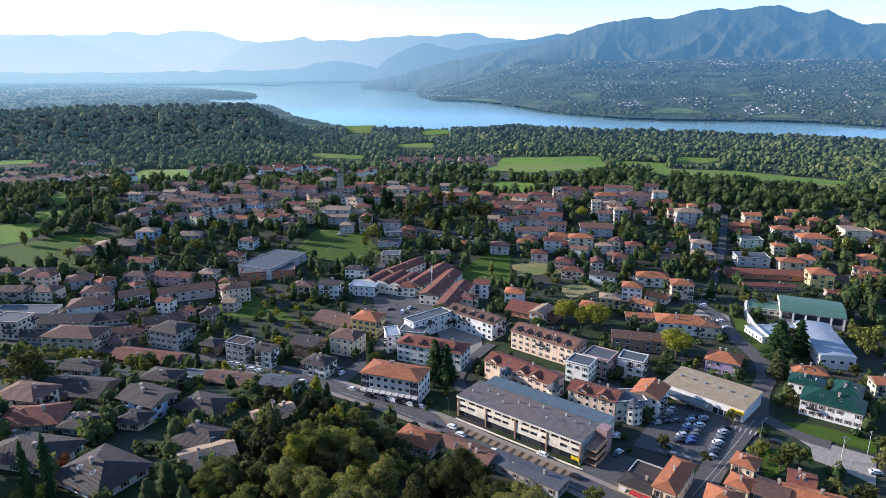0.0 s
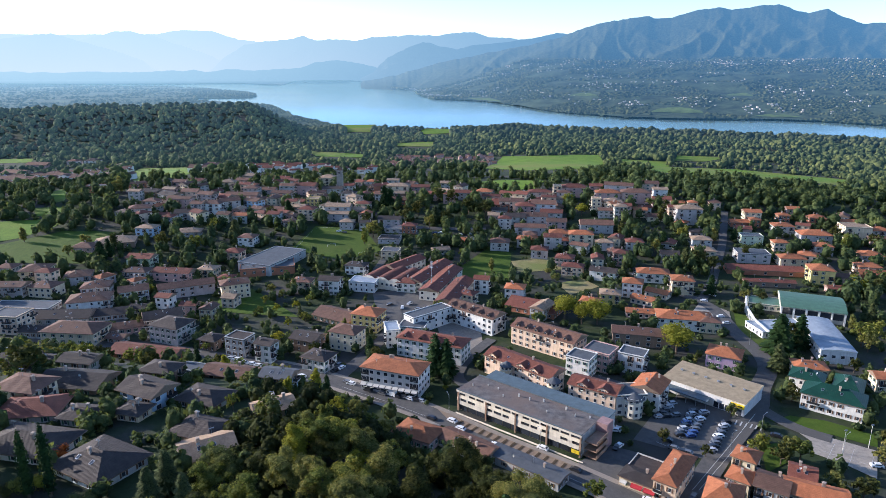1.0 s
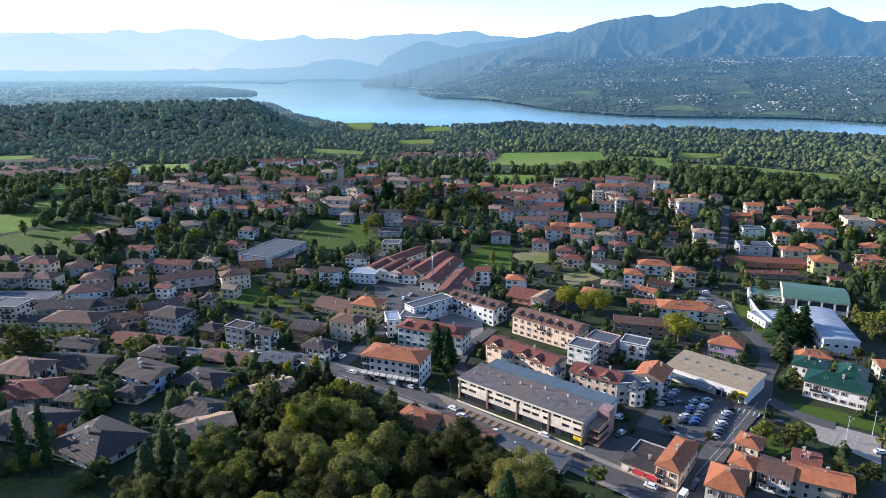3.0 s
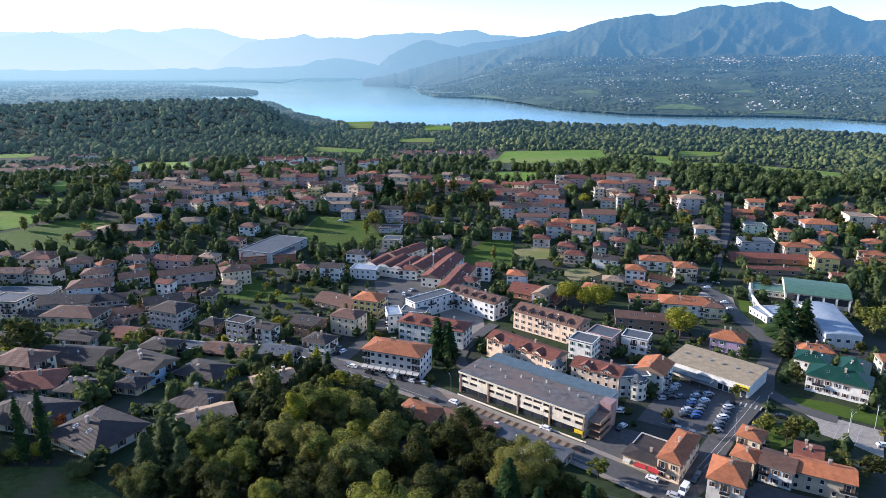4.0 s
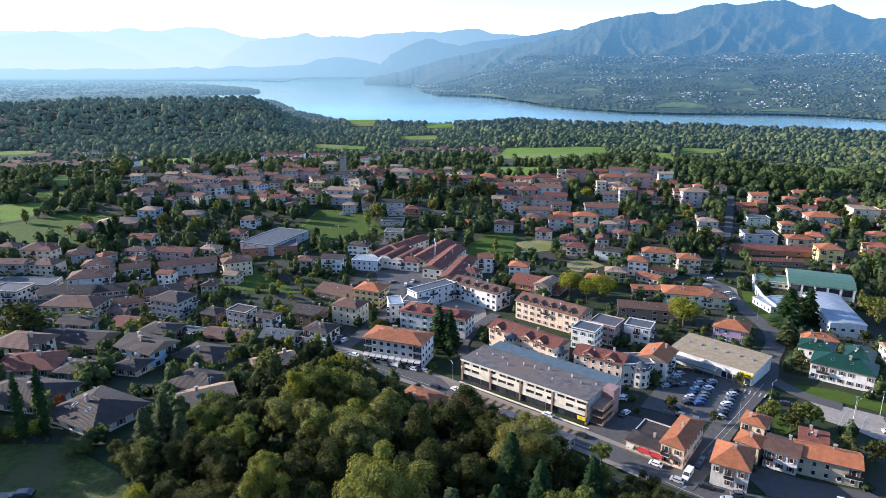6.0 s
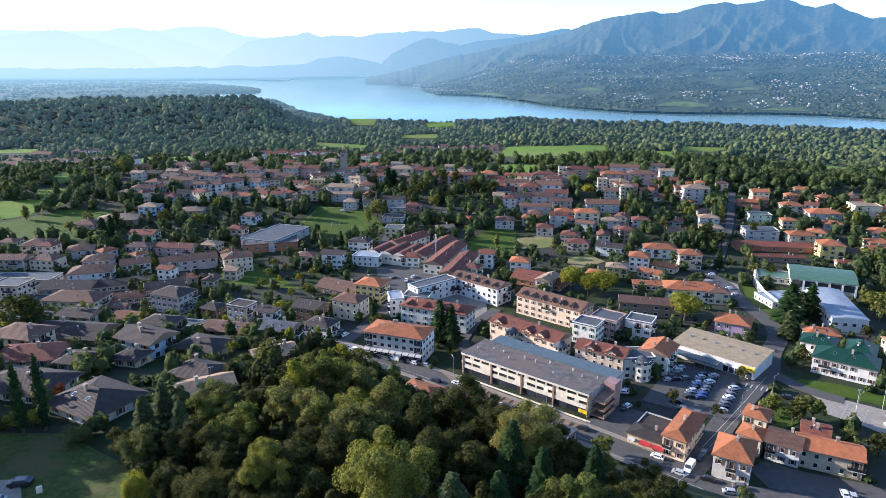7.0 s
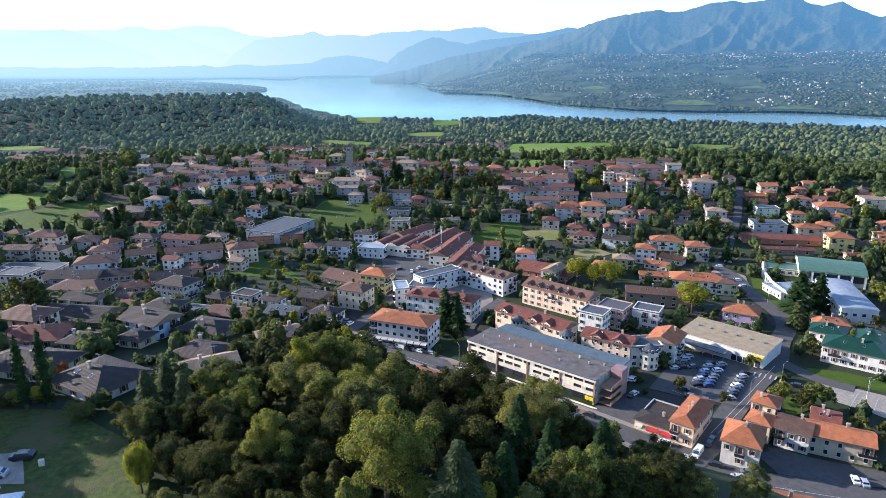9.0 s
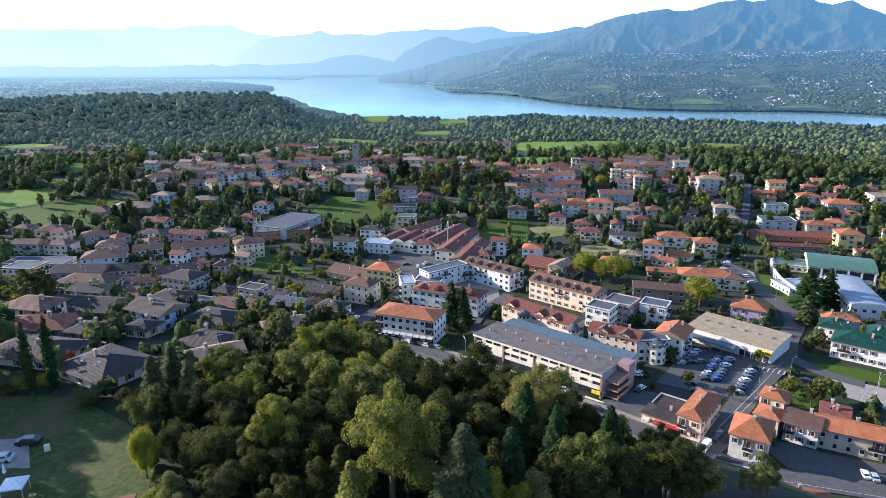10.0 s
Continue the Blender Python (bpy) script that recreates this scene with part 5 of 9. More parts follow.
# ---- roads, fields and yards ----
drape("football_pitch", [(-110.0, 452.0), (-101.4, 505.4), (-61.9, 496.9), (-43.7, 448.4), (-67.5, 427.4)], M_GRASS, 0.12, "mown grass football pitch, partly shaded", "pitch", 8.0)
drape("meadow", [(-371.8, 491.8), (-308.5, 504.7), (-296.0, 491.8), (-307.4, 458.6), (-333.4, 436.4)], M_MEADOW, 0.15, "bright green mown meadow beside a hedge", "field", 8.0)
drape("meadow", [(-327.5, 428.1), (-285.0, 474.1), (-246.3, 473.3), (-234.6, 406.1), (-309.9, 402.9)], M_GRASS, 0.12, "green meadow behind houses", "field", 8.0)
drape("meadow", [(-344.2, 534.3), (-317.5, 539.4), (-304.5, 512.2), (-327.8, 510.7)], M_MEADOW, 0.15, "bright green meadow among trees", "field", 8.0)
drape("meadow", [(-364.8, 594.7), (-368.6, 629.2), (-331.2, 559.1), (-335.4, 548.1)], M_MEADOW, 0.15, "bright green meadow among trees", "field", 8.0)
drape("meadow", [(-410.0, 832.0), (-486.8, 1042.4), (-396.5, 998.8), (-304.0, 790.2), (-296.9, 698.1), (-320.1, 668.6)], M_MEADOW, 0.3, "bright green meadow among trees", "field", 15.0)
drape("meadow", [(52.8, 910.8), (115.2, 1246.7), (187.4, 1222.0), (306.7, 1267.0), (244.8, 962.0), (185.0, 824.5), (106.9, 834.4)], M_MEADOW, 0.4, "wide green meadow with mown strips", "field", 20.0)
drape("meadow", [(18.4, 666.8), (69.2, 706.6), (108.4, 679.6), (89.7, 629.5), (36.8, 628.5)], M_MEADOW, 0.4, "bright green meadow behind houses", "field", 20.0)
drape("meadow", [(319.5, 1177.8), (405.8, 1173.8), (373.3, 1063.9), (265.8, 961.7)], M_MEADOW, 0.4, "bright green meadow among trees", "field", 20.0)
drape("meadow", [(338.9, 1058.6), (484.7, 1072.5), (601.5, 955.1), (470.1, 744.3), (415.6, 766.3), (275.3, 753.5), (261.3, 814.4)], M_MEADOW, 0.4, "long green meadow below woodland", "field", 20.0)
drape("meadow", [(476.7, 1332.1), (580.6, 1317.0), (491.0, 1207.1), (422.3, 1191.8)], M_MEADOW, 0.4, "bright green meadow among trees", "field", 25.0)
drape("meadow", [(-441.5, 2921.2), (-301.5, 2951.7), (-216.4, 1947.8), (-279.1, 1917.5)], M_MEADOW, 0.8, "green meadow near the lake shore", "field", 40.0)
drape("meadow", [(-275.8, 1329.0), (-159.1, 1316.8), (-155.6, 1241.9), (-237.9, 1220.5)], M_MEADOW, 0.5, "green meadow among woods", "field", 25.0)
drape("meadow", [(405.0, 648.7), (478.8, 662.6), (439.6, 607.4), (383.2, 599.8)], M_MEADOW, 0.3, "green meadow beside a farm road", "field", 20.0)
drape("meadow", [(-845.7, 1177.3), (-754.2, 1195.5), (-727.9, 1144.1), (-815.6, 1133.5)], M_MEADOW, 0.4, "green meadow among trees", "field", 20.0)
drape("meadow", [(-71.3, 2129.7), (38.3, 2768.5), (18.7, 1954.5), (-55.6, 1902.8)], M_MEADOW, 0.8, "green meadow among woods", "field", 40.0)
drape("meadow", [(-116.5, 1603.8), (-19.8, 1649.6), (-24.8, 1516.8), (-103.8, 1517.5)], M_MEADOW, 0.6, "green meadow among woods", "field", 30.0)
drape("dry_field", [(47.0, 425.2), (69.8, 435.4), (87.8, 431.9), (79.2, 409.6), (48.5, 403.0)], M_DRY, 0.2, "dry mown plot with yellow stubble", "field", 8.0)
drape("dry_field", [(70.7, 381.6), (88.7, 392.2), (95.9, 376.4), (75.6, 361.2)], M_DRY, 0.2, "dry mown plot beside gardens", "field", 8.0)
drape("lawn", [(6.1, 403.0), (36.0, 460.5), (48.8, 442.5), (41.4, 386.9), (16.5, 386.9)], M_GRASS, 0.2, "green lawn among gardens", "lawn", 8.0)
drape("lawn", [(-132.9, 371.0), (-114.2, 371.2), (-77.1, 325.6), (-125.5, 333.9)], M_GRASS, 0.2, "shaded lawn behind houses", "lawn", 8.0)
drape("lawn", [(123.8, 219.1), (133.7, 223.0), (145.1, 219.2), (158.1, 208.7), (153.2, 201.1), (143.0, 208.6), (132.6, 214.5)], M_GRASS, 0.2, "mown grass verge beside a road", "lawn", 8.0)
drape("lawn", [(159.3, 332.2), (164.0, 328.9), (158.7, 287.9), (152.6, 270.7), (147.7, 276.6), (148.6, 302.9)], M_GRASS, 0.2, "green lawn beside a gym", "lawn", 8.0)
drape("lawn", [(112.8, 202.7), (121.7, 204.4), (117.6, 192.5), (106.9, 186.2)], M_GRASS, 0.2, "small green lawn under trees", "lawn", 8.0)
drape("pavement", [(130.3, 211.7), (141.6, 206.3), (151.7, 198.9), (141.2, 182.8), (135.9, 190.5), (128.7, 197.4), (132.0, 204.7)], M_GRAVEL, 0.24, "pale paved sports court with white lines", "court", 8.0)
drape("pavement", [(96.8, 240.2), (113.4, 223.8), (93.0, 191.9), (68.6, 206.3), (79.5, 221.7)], M_ASPHALT, 0.2, "asphalt car park with white bay lines", "car park", 8.0)
drape("pavement", [(148.8, 351.6), (157.5, 333.9), (147.2, 302.9), (138.6, 302.9), (137.3, 333.9)], M_GRAVEL, 0.2, "pale gravel yard", "yard", 8.0)
drape("pavement", [(-41.7, 366.1), (-14.9, 371.2), (-4.3, 347.0), (-12.6, 310.1), (-27.2, 310.1), (-36.8, 333.9)], M_ASPHALT, 0.2, "asphalt yard in the town centre", "yard", 8.0)
drape("pavement", [(-4.0, 321.6), (19.4, 310.1), (19.6, 289.2), (12.0, 270.7), (1.8, 276.6)], M_PAVING, 0.2, "paved courtyard", "yard", 8.0)
drape("pavement", [(3.6, 223.4), (44.7, 189.9), (40.6, 188.2), (29.0, 197.4), (17.0, 206.8), (3.0, 218.3), (-2.0, 228.0)], M_BRICKS, 0.3, "brick-paved forecourt with planted strips", "pavement", 8.0)
drape("lawn", [(-97.2, 117.4), (-78.2, 117.0), (-60.4, 105.7), (-51.0, 93.4), (-44.6, 83.3), (-71.8, 82.2)], M_ROUGH, 0.15, "rough shaded grass on a hillside", "lawn", 8.0)
drape("pavement", [(-85.0, 100.6), (-77.3, 101.3), (-71.1, 92.2), (-78.7, 91.9)], M_GRAVEL, 0.2, "pale gravel drive", "drive", 8.0)
drape("pavement", [(46.0, 192.0), (50.0, 181.5), (66.0, 168.0), (72.0, 164.5), (81.0, 179.0), (84.0, 186.0), (76.0, 193.0), (66.0, 199.0), (58.0, 203.0)], M_ASPHALT, 0.21, "worn asphalt round the corner shops", "yard", 8.0)
drape("pavement", [(88.0, 168.0), (95.0, 170.0), (104.0, 164.5), (120.0, 158.5), (124.0, 150.0), (108.0, 152.2), (90.0, 157.0)], M_ASPHALT, 0.2, "shaded asphalt yard before terraced houses", "yard", 8.0)
WOOD_EDGE = [(-51.2, 174.1), (-36.8, 169.2), (-14.7, 160.9), (-3.9, 140.5), (10.7, 138.1), (22.2, 130.7), (26.6, 116.0), (32.5, 106.2), (36.7, 99.7), (38.6, 92.6), (-0.7, 78.0), (-40.6, 76.0), (-48.9, 88.8), (-54.1, 98.4), (-57.6, 114.8), (-51.6, 123.2)]
strip("road", [(-229.7, 288.6), (-172.8, 288.7), (-137.0, 287.8), (-98.9, 274.0), (-66.0, 262.5), (-44.0, 250.0), (-19.0, 234.5), (-3.0, 223.5), (9.0, 212.5), (18.5, 204.2), (31.0, 195.0), (43.0, 185.5), (53.5, 176.5), (67.5, 163.8), (77.0, 155.5), (89.0, 152.5), (109.0, 147.5), (135.0, 138.0)], 8.5, M_ASPHALT, 0.26, "grey asphalt main street with parked cars", "road")
for side in (-1, 1):
    strip("pavement", [(-98.9, 274.0), (-66.0, 262.5), (-44.0, 250.0), (-19.0, 234.5), (-3.0, 223.5), (9.0, 212.5), (18.5, 204.2), (31.0, 195.0), (43.0, 185.5), (53.5, 176.5), (64.0, 167.0)], 2.2, M_PAVING, 0.38, "narrow stone pavement along the main street", "pavement", off=5.35 * side)
strip("road", [(67.5, 161.5), (72.9, 165.3), (80.2, 175.8)], 7.0, M_ASPHALT, 0.36, "grey asphalt street at a crossing", "road")
strip("road", [(-46.4, 251.0), (-37.3, 273.6), (-26.8, 305.0), (-24.4, 333.9), (-30.5, 351.6)], 6.5, M_ASPHALT, 0.37, "asphalt side street", "road")
strip("road", [(76.6, 171.6), (94.1, 194.9), (101.8, 203.7), (126.2, 231.1), (131.1, 244.1), (145.1, 262.2), (149.1, 279.7), (147.2, 302.9), (151.5, 338.2), (145.6, 356.3), (135.7, 371.2)], 8.0, M_ASPHALT, 0.38, "asphalt street with a central line", "road")
strip("road", [(124.8, 228.0), (129.6, 213.7), (140.0, 206.3)], 6.0, M_ASPHALT, 0.34, "asphalt side road", "road")
strip("road", [(12.2, 244.1), (4.1, 254.1), (12.3, 276.6), (24.2, 295.9)], 5.5, M_ASPHALT, 0.37, "asphalt lane between buildings", "road")
strip("road", [(20.2, 276.6), (37.8, 270.7), (54.3, 262.2), (81.7, 244.1), (90.3, 234.7)], 5.0, M_ASPHALT, 0.35, "asphalt lane behind shops", "road")
strip("road", [(235.9, 531.0), (224.8, 504.6), (204.7, 457.9), (188.3, 424.9), (161.4, 371.2), (148.8, 351.6)], 5.5, M_ASPHALT, 0.36, "narrow asphalt road downhill", "road")
strip("road", [(-93.8, 514.1), (-65.8, 511.1), (-28.7, 502.5), (7.3, 496.9), (34.1, 496.9)], 7.0, M_ASPHALT, 0.36, "asphalt street lined by parked cars", "road")
strip("road", [(-28.5, 499.7), (-38.0, 448.4), (-42.9, 414.0), (-49.1, 371.2)], 5.0, M_ASPHALT, 0.37, "asphalt lane", "road")
strip("road", [(-236.5, 324.1), (-217.3, 332.3), (-175.7, 322.6), (-143.1, 295.6)], 5.5, M_ASPHALT, 0.36, "asphalt lane among houses", "road")
strip("road_line", [(79.0, 176.9), (102.2, 202.7), (120.6, 223.8)], 0.18, M_PAINT, 0.46, "white road line", "road line")
strip("road_line", [(81.1, 176.9), (103.6, 201.3)], 0.14, M_PAINT, 0.46, "white road line", "road line")
strip("road_line", [(111.4, 218.9), (109.4, 216.1)], 0.5, M_PAINT, 0.46, "white zebra crossing bar", "road line")
strip("road_line", [(113.0, 218.0), (110.9, 215.2)], 0.5, M_PAINT, 0.46, "white zebra crossing bar", "road line")
strip("road_line", [(114.5, 217.1), (112.4, 214.4)], 0.5, M_PAINT, 0.46, "white zebra crossing bar", "road line")
strip("road_line", [(116.0, 216.2), (113.9, 213.5)], 0.5, M_PAINT, 0.46, "white zebra crossing bar", "road line")
strip("road_line", [(117.5, 215.4), (115.4, 212.7)], 0.5, M_PAINT, 0.46, "white zebra crossing bar", "road line")
strip("road_line", [(119.0, 214.5), (116.9, 211.8)], 0.5, M_PAINT, 0.46, "white zebra crossing bar", "road line")
strip("road_line", [(92.1, 198.5), (95.0, 196.8)], 0.12, M_PAINT, 0.46, "white parking bay line", "road line")
strip("road_line", [(84.4, 208.8), (86.8, 207.0)], 0.12, M_PAINT, 0.46, "white parking bay line", "road line")
strip("road_line", [(93.6, 200.7), (96.5, 198.9)], 0.12, M_PAINT, 0.46, "white parking bay line", "road line")
strip("road_line", [(85.8, 211.0), (88.3, 209.1)], 0.12, M_PAINT, 0.46, "white parking bay line", "road line")
strip("road_line", [(95.1, 202.8), (98.0, 201.1)], 0.12, M_PAINT, 0.46, "white parking bay line", "road line")
strip("road_line", [(87.3, 213.2), (89.7, 211.3)], 0.12, M_PAINT, 0.46, "white parking bay line", "road line")
strip("road_line", [(96.7, 205.1), (99.6, 203.3)], 0.12, M_PAINT, 0.46, "white parking bay line", "road line")
strip("road_line", [(88.7, 215.4), (91.2, 213.5)], 0.12, M_PAINT, 0.46, "white parking bay line", "road line")
strip("road_line", [(98.2, 207.3), (101.1, 205.5)], 0.12, M_PAINT, 0.46, "white parking bay line", "road line")
strip("road_line", [(90.2, 217.7), (92.7, 215.7)], 0.12, M_PAINT, 0.46, "white parking bay line", "road line")
strip("road_line", [(99.8, 209.7), (102.8, 207.8)], 0.12, M_PAINT, 0.46, "white parking bay line", "road line")
strip("road_line", [(91.7, 220.0), (94.2, 218.0)], 0.12, M_PAINT, 0.46, "white parking bay line", "road line")
strip("road_line", [(101.5, 212.0), (104.4, 210.1)], 0.12, M_PAINT, 0.46, "white parking bay line", "road line")
strip("road_line", [(93.3, 222.3), (95.8, 220.3)], 0.12, M_PAINT, 0.46, "white parking bay line", "road line")
strip("road_line", [(103.1, 214.4), (106.1, 212.5)], 0.12, M_PAINT, 0.46, "white parking bay line", "road line")
strip("road_line", [(94.9, 224.7), (97.4, 222.7)], 0.12, M_PAINT, 0.46, "white parking bay line", "road line")
strip("road_line", [(104.8, 216.9), (107.8, 214.9)], 0.12, M_PAINT, 0.46, "white parking bay line", "road line")
strip("road_line", [(96.5, 227.2), (99.0, 225.1)], 0.12, M_PAINT, 0.46, "white parking bay line", "road line")
strip("road_line", [(84.9, 206.3), (98.8, 228.0)], 0.12, M_PAINT, 0.46, "white road line", "road line")
strip("road_line", [(76.2, 204.4), (82.2, 198.5)], 0.2, M_PAINT, 0.46, "white road line", "road line")
strip("road_line", [(-42.0, 246.0), (-18.0, 230.6), (-4.0, 220.3)], 0.14, M_PAINT, 0.4, "white road line", "road line")
strip("road_line", [(21.0, 199.0), (33.0, 190.2), (49.5, 176.5)], 0.14, M_PAINT, 0.4, "white road line", "road line")
strip("road_line", [(80.0, 152.5), (90.7, 149.4), (110.5, 143.9)], 0.16, M_PAINT, 0.4, "white road line", "road line")
strip("road_line", [(63.5, 163.0), (66.5, 158.0), (72.0, 155.5)], 0.16, M_PAINT, 0.4, "white road line", "road line")
strip("road_line", [(132.5, 198.5), (134.5, 195.1), (147.8, 187.8)], 0.12, M_PAINT, 0.46, "white road line", "road line")
strip("road_line", [(138.9, 202.7), (130.1, 192.5)], 0.12, M_PAINT, 0.46, "white road line", "road line")
strip("road_line", [(144.2, 199.9), (136.3, 190.0)], 0.12, M_PAINT, 0.46, "white road line", "road line")
strip("road_line", [(149.0, 196.5), (141.9, 187.5)], 0.12, M_PAINT, 0.46, "white road line", "road line")
strip("road_line", [(-107.1, 448.4), (-100.8, 502.5), (-62.9, 494.2)], 0.15, M_PAINT, 0.46, "white pitch line", "road line")


for i in range(15):
    t = (i + 0.7) / 15.5
    bx, by = 5.0 + 40.5 * t - 0.62 * 2.9, 224.6 - 32.8 * t - 0.78 * 2.9
    strip("flower_bed", [(bx, by), (bx - 0.62 * 3.6, by - 0.78 * 3.6)], 1.0, M_SOIL, 0.42, "narrow planted bed across a brick forecourt", "flower bed")


# ---- larger buildings ----
commercial_block(31.3, 217.2, -38.5, 53.0, 15.0)
hotel = house(-19.5, 246.1, -19.7, 25.4, 13.0, 3, "hip", "white", "orange", most=9, storey=3.1, bal=False, lift=0.9, pitch=0.29, name="hotel", words="white three-storey hotel with orange hipped tile roof and awnings")
awnings(hotel, 25.4, 13.0, 9, M_AWN2, 3.0, 1.8)
# Flat dark glass on the wall imitates the shade inside the end recesses.
for fl in (1, 2):
    for sx in (-10.9, 10.9):
        loggia = Builder()
        loggia.box(sx - 1.7, sx + 1.7, -6.56, -6.44, 3.1 * fl + 0.9, 3.1 * fl + 2.6)
        bay = put("loggia", loggia.mesh("loggia", M_GLASS), hotel, label="flat dark glass panel standing in for a shaded recess")
        rail = Builder()
        rail.box(sx - 1.75, sx + 1.75, -6.68, -6.57, 3.1 * fl + 0.35, 3.1 * fl + 1.25)
        put("rail", rail.mesh("rail", M_RAIL), bay)
front = Builder()
front.box(-12.4, 12.4, -6.54, -6.45, 0.3, 2.6)
put("shop_front", front.mesh("shop_front", M_GLASS), hotel, label="dark glazed ground floor")
flats = house(34.5, 252.7, -42.7, 33.6, 11.0, 3, "gable", "peach", "red", most=9, storey=2.75, bal=False, name="apartment_building", words="peach apartment row with red tile roof and front gables")
gable_dormers(flats, 33.6, 11.0, 8.5, (-12.5, 2.4, 9.0), "red", "peach", 3.4, 4.2, 2.3)
round_tower(flats, -4.2, -6.4, 2.6, 8.0, "cream", 3)
round_tower(flats, 18.6, -5.2, 2.6, 8.0, "cream", 3)
flats = house(60.6, 232.2, -32.0, 19.0, 10.0, 3, "gable", "peach", "red", most=6, storey=2.75, bal=False, name="apartment_building", words="peach apartment row with red tile roof and front gables")
gable_dormers(flats, 19.0, 10.0, 8.5, (-4.0, 4.4), "red", "peach", 3.4, 4.2, 2.3)
flats = house(50.3, 286.0, -40.3, 33.5, 13.0, 3, "gable", "peach", "brown", most=9, name="apartment_building", words="long peach apartment building with brown tile roof and roof dormers")
gable_dormers(flats, 33.5, 11.5, 9.6, (-13.8, -8.6, -3.4, 1.7, 6.9, 12.1), "brown", "peach", 2.6, 1.5, 1.5)
flats = house(-4.2, 277.2, -23.0, 32.0, 11.5, 3, "hip", "white", "red", most=9, name="apartment_building", words="white apartment building with red tile roof round a courtyard")
gable_dormers(flats, 32.0, 10.0, 9.4, (-12.0, -4.0, 4.0, 12.0), "red", "white", 2.6, 1.6, 1.6)
flats = house(17.3, 314.5, -42.0, 30.0, 11.5, 3, "gable", "white", "brown", most=9, name="apartment_building", words="white arcaded apartment wing with brown tile roof")
gable_dormers(flats, 30.0, 10.0, 9.4, (-12.0, -6.0, 0.0, 6.0, 12.0), "brown", "white", 2.6, 1.5, 1.5)
house(-14.5, 301.0, -12.8, 12.9, 9.0, 2, "flat", "white", "grey", name="apartment_building", words="white flat-roofed apartment wing round a courtyard")
house(-7.5, 312.5, 40.0, 25.0, 8.0, 3, "flat", "white", "grey", name="apartment_building", words="white flat-roofed apartment wing round a courtyard")
house(-24.5, 291.5, -77.9, 11.0, 6.5, 3, "flat", "white", "white", name="apartment_building", words="narrow white stair tower block")
corner = house(72.0, 228.3, 5.0, 12.0, 9.5, 3, "flat", "concrete", "grey", most=4, storey=2.7, bal=False, name="corner_building", words="beige corner building with flat roof and round glazed bay")
round_tower(corner, 0.9, -4.6, 3.6, 7.6, "concrete", 3)
house(82.6, 233.4, 55.0, 13.0, 11.0, 3, "gable", "white", "orange", most=4, storey=2.7, name="corner_building", words="white corner building with orange and brown gabled tile roof")
supermarket(109.8, 240.0, -44.0, 33.2, 19.0)
house(152.5, 228.0, -36.5, 21.0, 12.0, 2, "hip", "white", "green", most=7, pitch=0.55, storey=3.2, name="villa", words="large white villa with dark green metal roof")
house(150.5, 243.5, -36.5, 12.0, 10.0, 2, "hip", "white", "green", most=4, pitch=0.55, storey=3.4, name="villa", words="white villa wing with dark green metal roof")
house(163.0, 236.0, -36.5, 10.0, 17.0, 2, "hip", "white", "green", most=4, pitch=0.5, storey=3.0, name="villa", words="white villa wing with dark green metal roof")
sports_hall(199.6, 330.4, -23.8, 30.3, 25.0)
barrel_shed(183.3, 288.5, -14.2, 14.6, 42.0, 6.5, 0.8, "white", "white", 1, "low hall with a pale sheet metal roof", "sports_hall")
house(170.4, 306.3, 7.6, 26.8, 15.0, 1, "flat", "white", "white", name="pavilion", words="low white flat-roofed pavilion")
arcade_wall([(172.3, 348.2), (165.5, 333.0), (161.2, 314.2), (160.5, 295.9)])
house(180.8, 342.6, -21.1, 16.9, 14.0, 1, "flat", "concrete", "sage", name="pavilion", words="low concrete pavilion with green flat roof")
house(73.6, 178.9, 52.8, 19.6, 6.8, 2, "hip", "peach", "orange", most=6, storey=3.4, words="peach corner house with orange tiled roof above the crossing")
shop = house(63.8, 178.9, -37.4, 13.0, 7.0, 1, "hip", "cream", "dark", most=4, storey=3.3, pitch=0.28, name="shop_building", bal=False, words="low cream shop with dark tiled roof and red awnings")
awnings(shop, 13.0, 7.0, 1, M_AWN2, 2.6, 1.2, -6.2, -3.6)
awnings(shop, 13.0, 7.0, 2, M_AWNING, 2.6, 1.5, -2.6, 5.6)
house(68.6, 185.2, -37.4, 12.9, 8.6, 1, "flat", "grey", "dark", most=3, storey=3.0, name="shop_building", bal=False, words="low shop annex with dark flat felt roof")
house(83.6, 166.0, -30, 9.8, 13.0, 2, "hip", "white", "orange", most=3, storey=3.5, pitch=0.5, words="white three-storey house with orange hipped roof at the crossing")
house(101.8, 172.9, -34.6, 9.0, 9.5, 2, "gable", "white", "brown", most=5, words="white terraced house with brown tiled roof")
house(112.4, 168.4, -26, 16.6, 9.0, 2, "gable", "cream", "orange", most=8, words="cream terraced house with orange tiled roof and balconies")
house(113.8, 178.3, -29.8, 7.3, 8.0, 2, "gable", "brick", "red", most=3, words="small brick-red house with red tiled roof")
house(-114.6, 420.1, -21.6, 21.3, 36.0, 2, "flat", "grey", "grey", name="school", words="grey flat-roofed school block")
house(-115.5, 409.1, 15.1, 34.1, 24.0, 1, "flat", "brick", "grey", name="school", storey=4.6, words="low brick-red school block with blue-grey flat roof")
barrel_shed(-31.2, 383.5, -25.2, 27.6, 25.0, 6.0, 1.8, "red", "concrete", 3, "old workshop hall with red barrel roofs", "workshop")
house(7.3, 353.4, 72.8, 42.3, 11.0, 2, "gable", "concrete", "red", name="workshop", bal=False, words="old workshop hall with long red tile gable roof")
